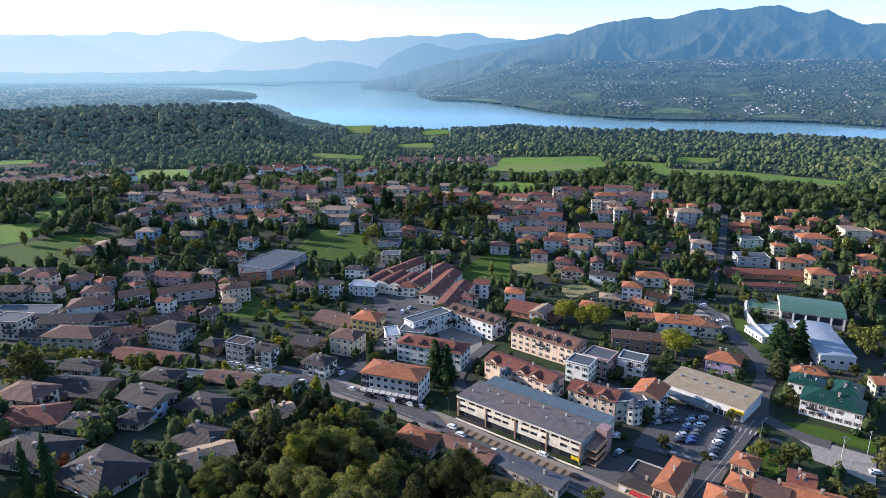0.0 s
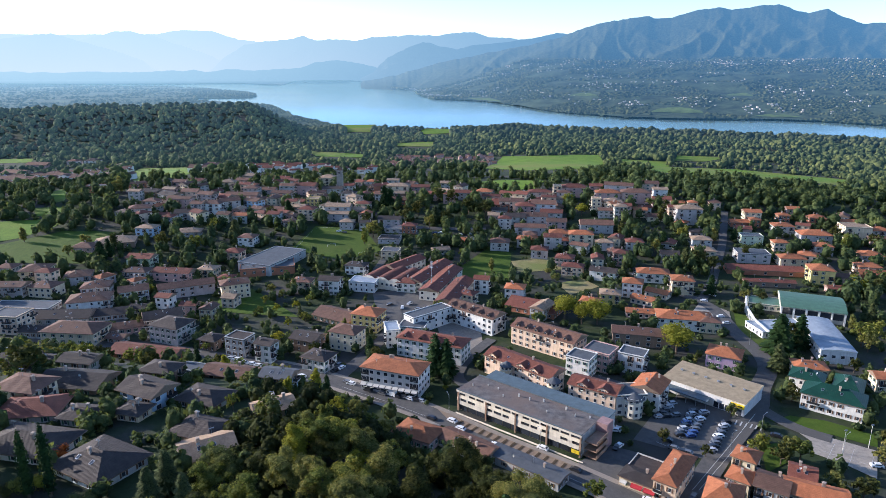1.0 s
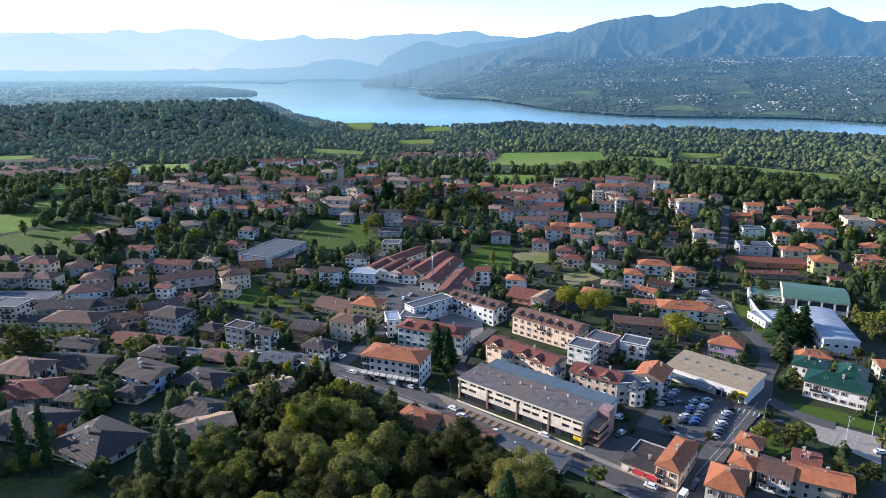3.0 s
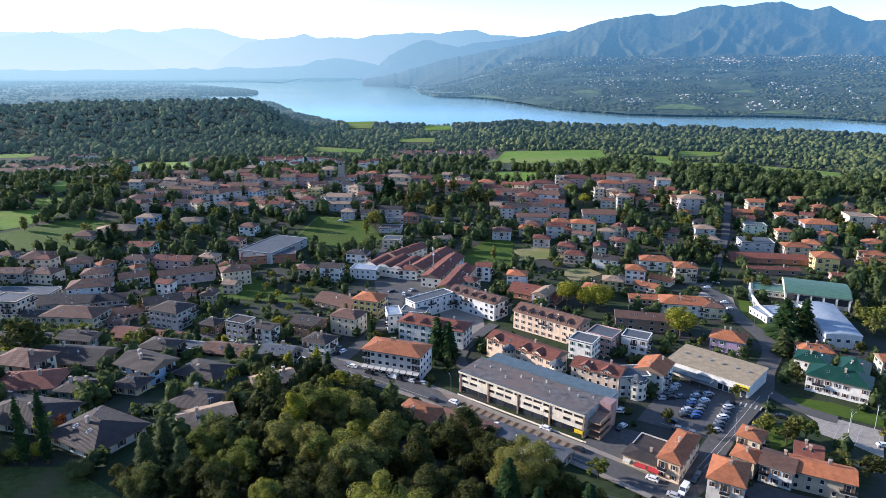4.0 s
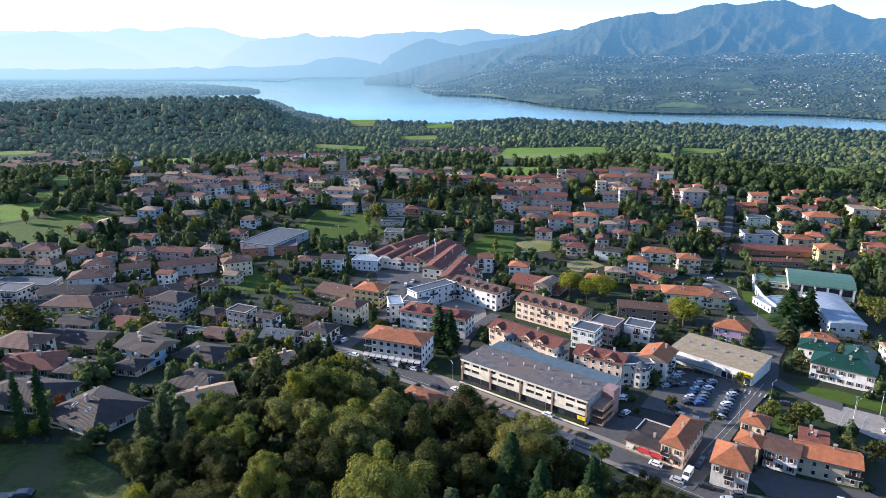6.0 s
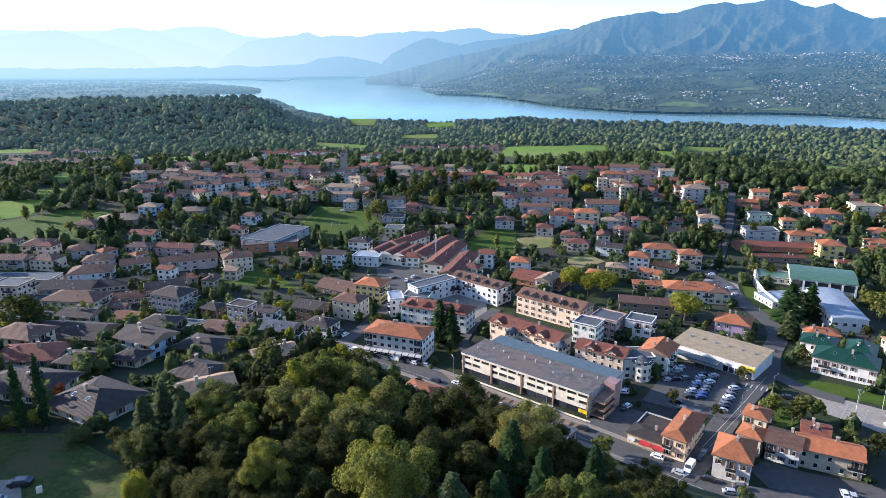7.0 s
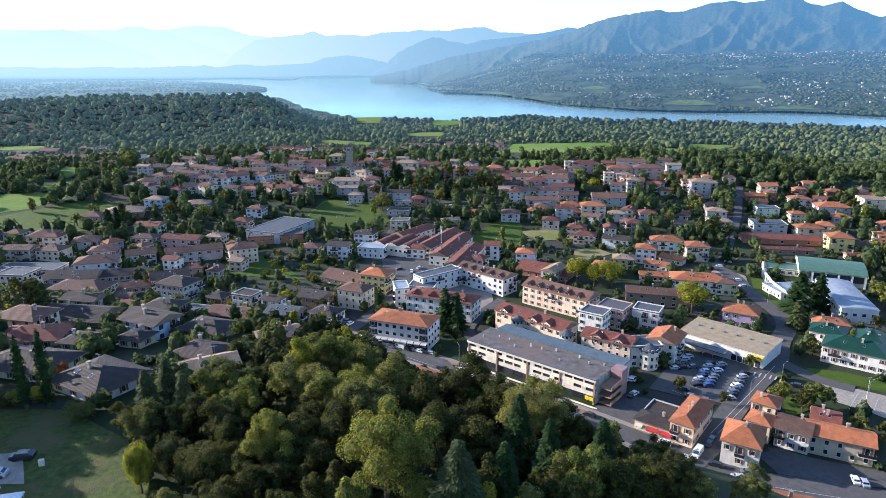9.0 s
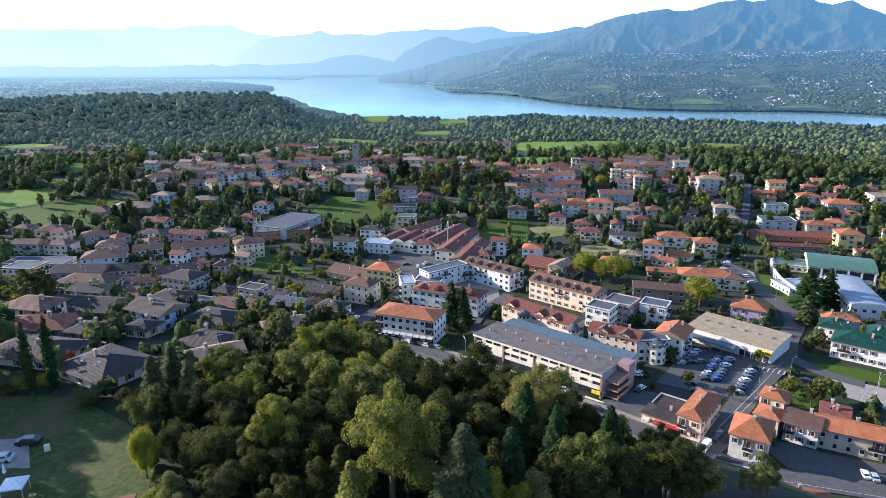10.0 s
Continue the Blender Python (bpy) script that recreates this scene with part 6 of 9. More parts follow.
house(-0.5, 374.0, 70.9, 47.9, 11.0, 2, "gable", "concrete", "red", name="workshop", bal=False, words="old workshop hall with long red tile gable roof")
house(-8.3, 389.2, 65.1, 46.0, 11.0, 2, "gable", "concrete", "red", name="workshop", bal=False, words="old workshop hall with long red tile gable roof")
house(-24.9, 406.2, 55.4, 31.5, 11.0, 2, "gable", "concrete", "red", name="workshop", bal=False, words="old workshop hall with long red tile gable roof")
house(51.3, 336.6, -30.8, 28.1, 17.0, 1, "gable", "brick", "red", name="workshop", words="low brick workshop with red tile roof")
house(28.0, 187.5, -38.5, 27.0, 7.0, 1, "gable", "grey", "grey", pitch=0.16, storey=3.0, name="shed", words="grey sheet-metal shed below a wood")
mast(-6.5, 361.2, 21)
church_tower(-98.1, 614.1, -6)
street_lamp(39.1, 95.0, 120)
street_lamp(116.2, 209.9, 120)
street_lamp(138.2, 196.5, 120)
street_lamp(99.6, 197.5, 120)
street_lamp(148.1, 289.2, 120)
street_lamp(-55.0, 262.5, 200)
street_lamp(-27.0, 245.0, 200)
street_lamp(2.5, 224.5, 200)
street_lamp(34.0, 199.5, 200)
football_goal(-80.9, 456.8, 25)
football_goal(-56.4, 438.9, 205)
floodlight_pole(138.5, 197.5, 9)
floodlight_pole(149.8, 200.9, 9)
gazebo(-68.8, 85.3, 15)
closed_parasol(-73.8, 90.0)
garden_stone(-71.4, 97.5)
house(-51.7, 75.3, 22, 11.0, 8.0, 1, "gable", "white", "red", words="low white house with red and white tiled gable roof")


# ---- houses ----
house(-179.1, 294.9, -6, 27.1, 14.9, 2, "hip", "cream", "brown", most=6)
house(-215.5, 302.9, -6, 15.6, 12.5, 3, "flat", "peach", "grey", most=6)
house(-132.6, 296.5, -20, 16.6, 13.3, 3, "hip", "white", "dark", most=6)
house(-159.3, 306.4, 25, 16.1, 9.7, 1, "gable", "pink", "brown", most=6, bal=False)
house(-136.7, 277.1, -14, 32.8, 11.5, 1, "gable", "brick", "red", most=3, bal=False, storey=2.5, over=1.0)
house(-110.3, 287.1, -20, 8.7, 7.8, 2, "hip", "brown", "dark", most=3, storey=2.5, over=1.0)
house(-94.5, 280.1, -22, 10.6, 8.4, 3, "flat", "grey", "dark", most=6)
house(-80.2, 272.9, -22, 8.4, 6.7, 3, "gable", "white", "dark", most=6)
house(-87.3, 184.5, -14, 9.8, 6.9, 2, "hip", "brown", "dark", most=3, storey=2.5, over=1.0)
house(-84.4, 199.4, -14, 11.6, 5.8, 1, "flat", "grey", "grey", most=3, bal=False, storey=2.5, over=1.0)
house(-109.1, 176.9, -8, 18.5, 11.1, 1, "gable", "brown", "dark", most=3, bal=False, storey=2.5, over=1.0)
house(-117.3, 165.5, -12, 12.6, 8.8, 2, "hip", "cream", "brown", most=3, storey=2.5, over=1.0)
house(-109.0, 155.2, 8, 14.9, 10.4, 1, "hip", "white", "red", most=3, bal=False, storey=2.5, over=1.0)
house(-82.1, 163.7, -25, 12.1, 8.5, 2, "gable", "blue", "dark", most=3, storey=2.5, over=1.0)
house(-93.7, 151.9, -10, 9.2, 6.4, 1, "hip", "grey", "dark", most=3, bal=False, storey=2.5, over=1.0)
house(-81.7, 154.0, -14, 6.6, 5.3, 1, "hip", "cream", "dark", most=3, bal=False, storey=2.5, over=1.0)
house(-66.2, 163.4, -20, 12.1, 8.5, 1, "hip", "grey", "dark", most=3, bal=False, storey=2.5, over=1.0)
house(-69.3, 196.6, -14, 18.4, 7.4, 1, "gable", "brown", "brown", most=3, bal=False, storey=2.5, over=1.0)
house(-50.6, 183.1, -14, 8.9, 6.2, 2, "gable", "blue", "grey", most=3, storey=2.5, over=1.0)
house(-98.3, 137.0, -12, 18.4, 11.1, 1, "hip", "white", "dark", most=3, bal=False, storey=2.5, over=1.0)
house(-77.2, 128.2, -28, 15.5, 12.4, 1, "hip", "white", "dark", most=3, bal=False, storey=2.5, over=1.0)
house(-59.3, 142.6, -20, 11.9, 8.3, 1, "hip", "cream", "dark", most=3, bal=False, storey=2.5, over=1.0)
house(-55.0, 133.5, 30, 10.8, 8.7, 1, "gable", "pink", "tan", most=3, bal=False, storey=2.5, over=1.0)
house(-45.5, 156.6, 30, 9.4, 6.6, 1, "gable", "cream", "tan", most=3, bal=False, storey=2.5, over=1.0)
house(-117.3, 193.5, -10, 10.7, 6.4, 2, "gable", "white", "dark", most=3, storey=2.5, over=1.0)
house(-135.8, 203.2, -10, 7.3, 5.1, 1, "gable", "grey", "dark", most=3, bal=False, storey=2.5, over=1.0)
house(-200.5, 297.6, -6, 12.3, 8.6, 1, "gable", "grey", "dark", most=6, bal=False)
house(-145.3, 200.3, -10, 7.4, 5.2, 1, "gable", "white", "dark", most=3, bal=False, storey=2.5, over=1.0)
house(-158.2, 293.2, -10, 7.9, 5.6, 1, "gable", "grey", "brown", most=3, bal=False, storey=2.5, over=1.0)
house(-55.0, 265.4, -25, 12.2, 9.7, 2, "hip", "white", "dark", most=6)
house(-45.5, 287.9, -22, 13.6, 10.8, 3, "hip", "cream", "brown", most=6)
house(-37.8, 311.4, -20, 14.0, 11.9, 3, "hip", "yellow", "orange", most=6)
house(-64.2, 286.4, -22, 13.2, 10.5, 2, "gable", "brown", "dark", most=6)
house(-55.0, 322.2, -32, 24.1, 14.5, 1, "gable", "brown", "brown", most=6, bal=False)
house(-8.6, 205.5, -30, 15.0, 10.5, 1, "hip", "pink", "orange", most=5, storey=4.2, bal=False)
house(9.0, 199.5, -38, 21.0, 8.0, 1, "gable", "cream", "brown", most=6, bal=False, storey=3.2)
house(127.0, 268.5, -30, 14.0, 12.0, 2, "hip", "purple", "orange", most=5)
house(157.9, 255.3, -14, 12.9, 9.0, 2, "hip", "cream", "orange", most=6)
house(182.8, 245.0, -10, 7.4, 7.4, 2, "gable", "cream", "orange", most=6)
house(84.0, 262.5, -30, 11.0, 8.9, 3, "flat", "white", "grey", most=5)
house(60.5, 259.0, -34, 10.5, 9.5, 3, "flat", "white", "grey", most=4, bal=False)
house(70.5, 266.0, -36, 12.0, 11.0, 3, "flat", "pink", "grey", most=5)
house(97.2, 292.0, -14, 28.6, 10.0, 2, "gable", "brown", "brown", most=6)
house(124.7, 313.7, -12, 26.8, 13.4, 2, "hip", "white", "orange", most=6)
house(135.3, 307.2, -12, 9.7, 7.8, 2, "hip", "cream", "brown", most=6)
house(-220.7, 471.8, -4, 12.1, 9.4, 2, "hip", "blue", "tan", most=3)
house(-233.2, 447.0, 18, 22.7, 15.1, 1, "hip", "brown", "tan", most=3, bal=False)
house(-247.7, 434.0, 0, 12.4, 10.9, 1, "hip", "pink", "brown", most=3, bal=False)
house(-197.9, 409.9, -6, 14.0, 9.3, 2, "gable", "green", "red", most=4)
house(-248.2, 378.5, 10, 12.8, 12.7, 2, "hip", "cream", "brown", most=4)
house(-266.9, 380.6, 0, 9.1, 8.0, 2, "hip", "white", "brown", most=4)
house(-218.7, 371.3, 20, 12.1, 10.7, 2, "hip", "white", "brown", most=4)
house(-243.6, 349.3, 0, 14.8, 9.8, 2, "gable", "white", "brown", most=4)
house(-226.4, 351.0, -8, 14.5, 11.2, 2, "hip", "cream", "brown", most=4)
house(-199.6, 354.9, 15, 14.7, 11.8, 2, "hip", "white", "brown", most=4)
house(-193.0, 334.9, 18, 21.0, 14.7, 2, "hip", "white", "brown", most=6)
house(-189.1, 384.4, -6, 14.9, 9.9, 2, "hip", "white", "brown", most=4)
house(-167.3, 386.5, -8, 23.6, 10.4, 2, "gable", "pink", "red", most=4)
house(-151.2, 362.7, 26, 30.7, 10.8, 2, "gable", "white", "brown", most=6)
house(-177.0, 351.6, 26, 15.3, 10.7, 2, "gable", "white", "brown", most=6)
house(-149.0, 394.8, -10, 10.9, 9.6, 2, "hip", "cream", "tan", most=4)
house(-121.7, 359.7, 25, 15.8, 11.0, 3, "hip", "cream", "brown", most=6)
house(-143.6, 430.0, -8, 10.2, 9.0, 2, "hip", "peach", "red", most=4)
house(-143.0, 462.1, -8, 10.4, 9.2, 2, "hip", "white", "brown", most=3)
house(-192.0, 476.4, 10, 15.5, 10.3, 1, "hip", "grey", "tan", most=3, bal=False)
house(-120.1, 499.6, 20, 9.9, 8.8, 2, "hip", "white", "brown", most=3)
house(-224.2, 326.9, 0, 32.3, 12.9, 1, "flat", "grey", "grey", most=6, bal=False)
house(-196.1, 317.4, 5, 26.4, 13.2, 1, "gable", "grey", "dark", most=6, bal=False)
house(-175.5, 323.4, 20, 17.7, 10.6, 1, "gable", "grey", "dark", most=6, bal=False)
house(-145.2, 314.7, 28, 18.1, 12.7, 2, "gable", "grey", "dark", most=6)
house(-164.5, 332.0, 0, 10.0, 7.0, 1, "gable", "white", "dark", most=6, bal=False)
house(-84.2, 372.0, -8, 11.4, 9.2, 2, "hip", "cream", "brown", most=6)
house(-66.5, 365.5, -10, 12.1, 8.4, 3, "gable", "white", "dark", most=6)
house(-47.3, 372.3, -12, 16.1, 11.3, 2, "flat", "white", "white", most=6)
house(-55.7, 403.0, -14, 13.1, 9.2, 2, "hip", "white", "dark", most=4)
house(-35.9, 433.3, -6, 10.5, 9.3, 2, "flat", "cream", "grey", most=4)
house(-37.0, 492.8, -6, 13.7, 9.1, 1, "flat", "white", "grey", most=3, bal=False)
house(-25.7, 489.9, -6, 9.2, 8.1, 2, "hip", "brick", "red", most=3)
house(-39.5, 468.8, -6, 13.5, 10.4, 1, "flat", "white", "dark", most=4, bal=False)
house(-20.9, 369.9, -14, 11.4, 9.1, 2, "hip", "white", "red", most=6)
house(23.4, 366.8, -12, 8.5, 7.6, 3, "gable", "white", "red", most=6)
house(41.5, 351.0, -14, 10.7, 9.6, 3, "hip", "white", "orange", most=6)
house(14.3, 349.0, -30, 9.6, 7.7, 2, "hip", "cream", "red", most=6)
house(53.8, 328.0, 55, 13.7, 8.2, 2, "gable", "grey", "tan", most=6)
house(41.4, 452.5, -8, 11.3, 10.0, 2, "hip", "white", "brown", most=4)
house(65.2, 469.4, -8, 8.5, 8.5, 2, "hip", "grey", "brown", most=4)
house(67.6, 435.6, -10, 9.8, 8.7, 2, "hip", "white", "red", most=4)
house(61.8, 458.8, -10, 12.3, 9.5, 2, "hip", "white", "orange", most=4)
house(67.4, 486.5, -6, 20.0, 8.8, 2, "gable", "white", "brown", most=3)
house(82.3, 418.7, -20, 11.6, 10.3, 2, "hip", "pink", "red", most=4)
house(84.2, 400.8, -20, 13.2, 9.3, 2, "hip", "peach", "red", most=4)
house(101.3, 460.9, -6, 14.8, 9.8, 3, "hip", "cream", "orange", most=4)
house(87.6, 472.4, -8, 12.7, 9.8, 2, "hip", "white", "orange", most=4)
house(88.4, 463.6, -8, 8.9, 7.8, 1, "hip", "white", "red", most=4, bal=False)
house(11.9, 463.9, -8, 10.4, 8.0, 1, "gable", "cream", "orange", most=4, bal=False)
house(23.6, 463.7, -8, 13.5, 8.9, 1, "flat", "grey", "grey", most=4, bal=False)
house(81.9, 336.8, -25, 10.7, 8.5, 2, "hip", "cream", "orange", most=6)
house(-1.4, 443.4, 20, 9.8, 6.5, 1, "gable", "white", "tan", most=4, bal=False)
house(95.7, 349.6, -14, 11.3, 9.1, 2, "hip", "yellow", "tan", most=6)
house(111.5, 361.0, -18, 11.2, 10.1, 3, "hip", "white", "orange", most=6)
house(132.1, 389.0, -12, 19.3, 11.6, 2, "hip", "white", "orange", most=4)
house(142.2, 366.0, -12, 12.2, 11.0, 3, "hip", "cream", "orange", most=6)
house(114.6, 347.5, -40, 12.8, 7.7, 1, "gable", "peach", "orange", most=6, bal=False)
house(126.4, 359.1, -40, 12.8, 7.7, 1, "gable", "peach", "orange", most=6, bal=False)
house(108.0, 327.3, -10, 17.8, 7.1, 1, "gable", "pink", "orange", most=6, bal=False)
house(101.8, 391.6, -25, 15.7, 9.4, 2, "gable", "white", "dark", most=4)
house(119.7, 420.0, -10, 8.4, 8.3, 3, "hip", "pink", "red", most=4)
house(137.9, 451.6, -8, 10.2, 9.0, 2, "hip", "white", "red", most=4)
house(155.1, 426.0, -14, 10.2, 7.9, 2, "gable", "white", "dark", most=4)
house(187.4, 455.4, -8, 11.6, 9.0, 2, "hip", "grey", "tan", most=3)
house(181.2, 433.6, -8, 12.3, 9.5, 2, "hip", "cream", "tan", most=4)
house(194.1, 478.4, -8, 10.8, 8.4, 1, "hip", "white", "dark", most=3, bal=False)
house(226.6, 462.2, -8, 13.0, 8.6, 2, "flat", "green", "grey", most=3)
house(212.2, 428.2, -10, 18.1, 12.0, 2, "flat", "grey", "grey", most=4)
house(208.6, 403.2, -9, 39.9, 9.7, 1, "gable", "brick", "red", most=4, bal=False)
house(200.4, 378.6, -9, 29.4, 6.0, 1, "gable", "brown", "red", most=4, bal=False)
house(236.0, 386.8, -14, 11.7, 11.6, 3, "hip", "yellow", "orange", most=4)
house(234.0, 417.8, -10, 13.9, 9.2, 2, "hip", "cream", "orange", most=4)
house(241.6, 448.8, -8, 8.6, 7.6, 2, "hip", "peach", "orange", most=3)
house(260.1, 483.4, -8, 12.5, 9.7, 2, "hip", "white", "orange", most=3)
house(275.2, 466.2, -10, 18.5, 12.3, 2, "hip", "white", "orange", most=3)
house(268.1, 441.7, -10, 10.0, 8.9, 2, "hip", "white", "orange", most=3)
house(295.5, 501.8, -8, 10.5, 9.3, 2, "hip", "brick", "orange", most=3)
house(272.1, 507.0, -8, 7.6, 6.7, 2, "hip", "brick", "orange", most=3)
house(246.2, 505.7, -8, 10.7, 8.3, 3, "gable", "cream", "orange", most=3)
house(235.0, 498.8, -8, 14.2, 7.9, 1, "gable", "brick", "orange", most=3, bal=False)
house(244.8, 496.6, -8, 6.7, 6.0, 2, "hip", "brick", "orange", most=3)
house(310.4, 475.1, -10, 15.9, 14.1, 3, "flat", "cream", "tan", most=3)
house(315.8, 492.6, -10, 10.5, 7.0, 2, "gable", "cream", "orange", most=3)
house(290.4, 424.3, -12, 11.9, 10.5, 2, "hip", "white", "orange", most=3)
house(274.6, 400.7, -12, 11.6, 8.9, 2, "hip", "peach", "orange", most=3)
house(276.8, 393.6, -12, 19.7, 8.7, 1, "gable", "brick", "orange", most=3, bal=False)
house(253.6, 387.3, -14, 11.5, 7.6, 1, "gable", "pink", "brown", most=4, bal=False)
house(234.6, 365.7, -10, 9.2, 6.0, 1, "gable", "pink", "red", most=4, bal=False)
house(328.9, 474.9, -8, 11.0, 9.7, 2, "hip", "white", "orange", most=3)
house(248.4, 423.5, -30, 10.3, 9.1, 2, "hip", "peach", "orange", most=3)
house(-175.4, 590.5, -6, 11.5, 8.9, 3, "hip", "white", "brown", most=3)
house(-179.7, 574.5, -4, 24.9, 9.6, 2, "gable", "pink", "brown", most=3)
house(-194.3, 564.7, -30, 18.1, 10.0, 2, "gable", "pink", "red", most=3)
house(-205.5, 559.0, -20, 13.0, 8.6, 3, "gable", "white", "brown", most=3)
house(-225.8, 576.1, -10, 13.4, 8.9, 2, "gable", "peach", "brown", most=3)
house(-239.6, 562.6, -30, 17.3, 9.5, 2, "gable", "grey", "dark", most=3)
house(-258.9, 570.5, -10, 12.8, 8.5, 2, "gable", "brown", "dark", most=3)
house(-222.0, 540.4, -10, 18.1, 8.0, 3, "gable", "pink", "brown", most=3)
house(-245.7, 539.5, -10, 11.5, 8.9, 2, "hip", "white", "brown", most=3)
house(-242.6, 509.3, 20, 13.6, 10.5, 3, "hip", "white", "brown", most=3)
house(-227.7, 536.0, -10, 11.0, 7.3, 2, "gable", "brick", "brown", most=3)
house(-191.9, 532.9, -8, 13.7, 9.1, 3, "hip", "white", "brown", most=3)
house(-182.0, 542.1, 30, 15.1, 8.4, 3, "gable", "white", "brown", most=3)
house(-202.8, 529.1, -10, 8.5, 7.5, 3, "gable", "white", "brown", most=3)
house(-207.4, 513.1, 10, 14.3, 9.5, 2, "gable", "grey", "dark", most=3)
house(-258.8, 515.4, -10, 9.7, 7.5, 1, "hip", "grey", "tan", most=3, bal=False)
house(-162.0, 547.5, -30, 12.0, 9.3, 3, "gable", "blue", "brown", most=3)
house(-163.3, 599.4, -6, 12.9, 8.6, 2, "gable", "white", "brown", most=3)
house(-147.4, 587.9, -6, 15.5, 8.6, 2, "gable", "grey", "brown", most=3)
house(-203.3, 683.9, -6, 13.6, 10.5, 2, "hip", "white", "tan", most=2)
house(-188.9, 699.8, -6, 9.9, 8.7, 2, "gable", "grey", "dark", most=2)
house(-165.8, 665.4, -6, 14.5, 9.6, 2, "gable", "peach", "red", most=2)
house(-146.4, 607.1, -6, 12.2, 8.1, 3, "gable", "white", "brown", most=3)
house(-208.3, 625.2, -6, 12.3, 9.5, 2, "hip", "cream", "tan", most=3)
house(-197.7, 639.4, -6, 10.9, 8.4, 2, "gable", "pink", "brown", most=3)
house(-237.3, 622.3, -6, 11.5, 8.9, 2, "gable", "cream", "red", most=3)
house(-249.2, 613.5, -10, 11.3, 8.7, 2, "gable", "pink", "brown", most=3)
house(-265.2, 617.3, -6, 10.3, 9.1, 2, "hip", "white", "dark", most=3)
house(-130.5, 610.4, -8, 18.6, 10.3, 3, "gable", "pink", "red", most=3)
house(-116.6, 590.0, 30, 13.8, 7.6, 2, "gable", "peach", "brown", most=3)
house(-111.5, 525.0, -8, 11.2, 9.9, 3, "hip", "peach", "red", most=3)
house(-112.3, 556.4, -8, 9.1, 8.0, 3, "flat", "yellow", "tan", most=3)
house(-104.1, 609.4, -6, 16.1, 8.9, 2, "gable", "grey", "dark", most=3)
house(-87.0, 533.2, -6, 17.8, 9.8, 3, "gable", "grey", "tan", most=3)
house(-88.6, 521.2, -6, 20.6, 6.8, 2, "gable", "white", "tan", most=3)
house(-104.8, 525.7, -6, 8.6, 7.6, 2, "gable", "grey", "tan", most=3)
house(-84.5, 577.1, -6, 10.4, 9.2, 3, "hip", "white", "dark", most=3)
house(-116.1, 655.8, -6, 14.8, 11.5, 3, "hip", "cream", "tan", most=3)
house(-72.8, 617.8, -6, 11.6, 9.0, 2, "gable", "grey", "dark", most=3)
house(-59.9, 609.1, 30, 13.9, 7.7, 3, "gable", "brick", "red", most=3)
house(-42.1, 607.9, -6, 19.0, 10.5, 3, "hip", "cream", "tan", most=3)
house(-24.9, 618.1, -6, 21.7, 8.4, 2, "gable", "pink", "red", most=3)
house(-34.1, 587.2, -6, 15.8, 8.7, 2, "gable", "brown", "tan", most=3)
house(-39.5, 566.0, -6, 13.3, 8.8, 2, "gable", "brick", "brown", most=3)
house(-11.3, 587.5, -20, 12.2, 8.1, 2, "gable", "pink", "red", most=3)
house(18.0, 591.6, -6, 16.5, 9.1, 2, "gable", "white", "red", most=3)
house(38.3, 583.6, -10, 12.4, 9.6, 3, "hip", "peach", "orange", most=3)
house(44.1, 576.8, -10, 13.4, 7.4, 2, "gable", "pink", "red", most=3)
house(60.4, 587.7, -30, 12.6, 6.9, 2, "gable", "peach", "red", most=3)
house(73.3, 586.7, -30, 9.8, 6.5, 2, "gable", "white", "orange", most=3)
house(89.3, 589.9, -4, 17.5, 9.7, 2, "hip", "peach", "red", most=3)
house(104.6, 586.1, -4, 6.3, 6.3, 4, "flat", "cream", "grey", most=3)
house(120.4, 590.4, -4, 20.8, 11.5, 3, "hip", "pink", "red", most=3)
house(59.1, 548.8, -6, 17.6, 9.7, 3, "gable", "peach", "brown", most=3)
house(69.5, 534.2, -6, 13.7, 10.6, 3, "hip", "pink", "red", most=3)
house(85.4, 539.2, -10, 17.3, 11.5, 3, "gable", "white", "brown", most=3)
house(89.6, 522.9, -10, 15.3, 10.1, 2, "gable", "white", "red", most=3)
house(74.1, 514.8, -6, 17.9, 9.9, 2, "gable", "grey", "brown", most=3)
house(50.9, 549.0, -6, 11.6, 9.0, 2, "gable", "brick", "red", most=3)
house(47.5, 531.9, -6, 11.2, 8.6, 2, "gable", "grey", "dark", most=3)
house(90.0, 499.7, -8, 12.8, 8.5, 2, "gable", "pink", "brown", most=3)
house(145.3, 564.3, -6, 18.2, 10.1, 3, "hip", "pink", "orange", most=3)
house(161.3, 588.0, -20, 21.6, 9.5, 3, "gable", "white", "brown", most=3)
house(169.3, 561.5, -10, 21.1, 11.7, 3, "hip", "pink", "brown", most=3)
house(192.0, 603.6, -6, 16.8, 9.3, 2, "gable", "peach", "brown", most=3)
house(144.0, 538.7, -6, 12.2, 9.4, 3, "hip", "white", "tan", most=3)
house(129.3, 537.4, -6, 6.5, 6.5, 4, "flat", "cream", "tan", most=3)
house(141.4, 531.9, 30, 7.5, 6.6, 3, "gable", "cream", "orange", most=3)
house(143.8, 514.6, -6, 8.3, 8.3, 4, "hip", "white", "tan", most=3)
house(134.5, 523.7, -6, 10.5, 7.0, 2, "gable", "grey", "brown", most=3)
house(195.6, 506.1, -6, 16.7, 11.1, 4, "hip", "white", "tan", most=3)
house(203.7, 520.0, -6, 6.0, 6.0, 4, "hip", "cream", "orange", most=3)
house(187.6, 548.0, -6, 13.3, 8.8, 2, "gable", "pink", "red", most=3)
house(187.1, 517.8, -6, 6.2, 6.0, 3, "gable", "peach", "red", most=3)
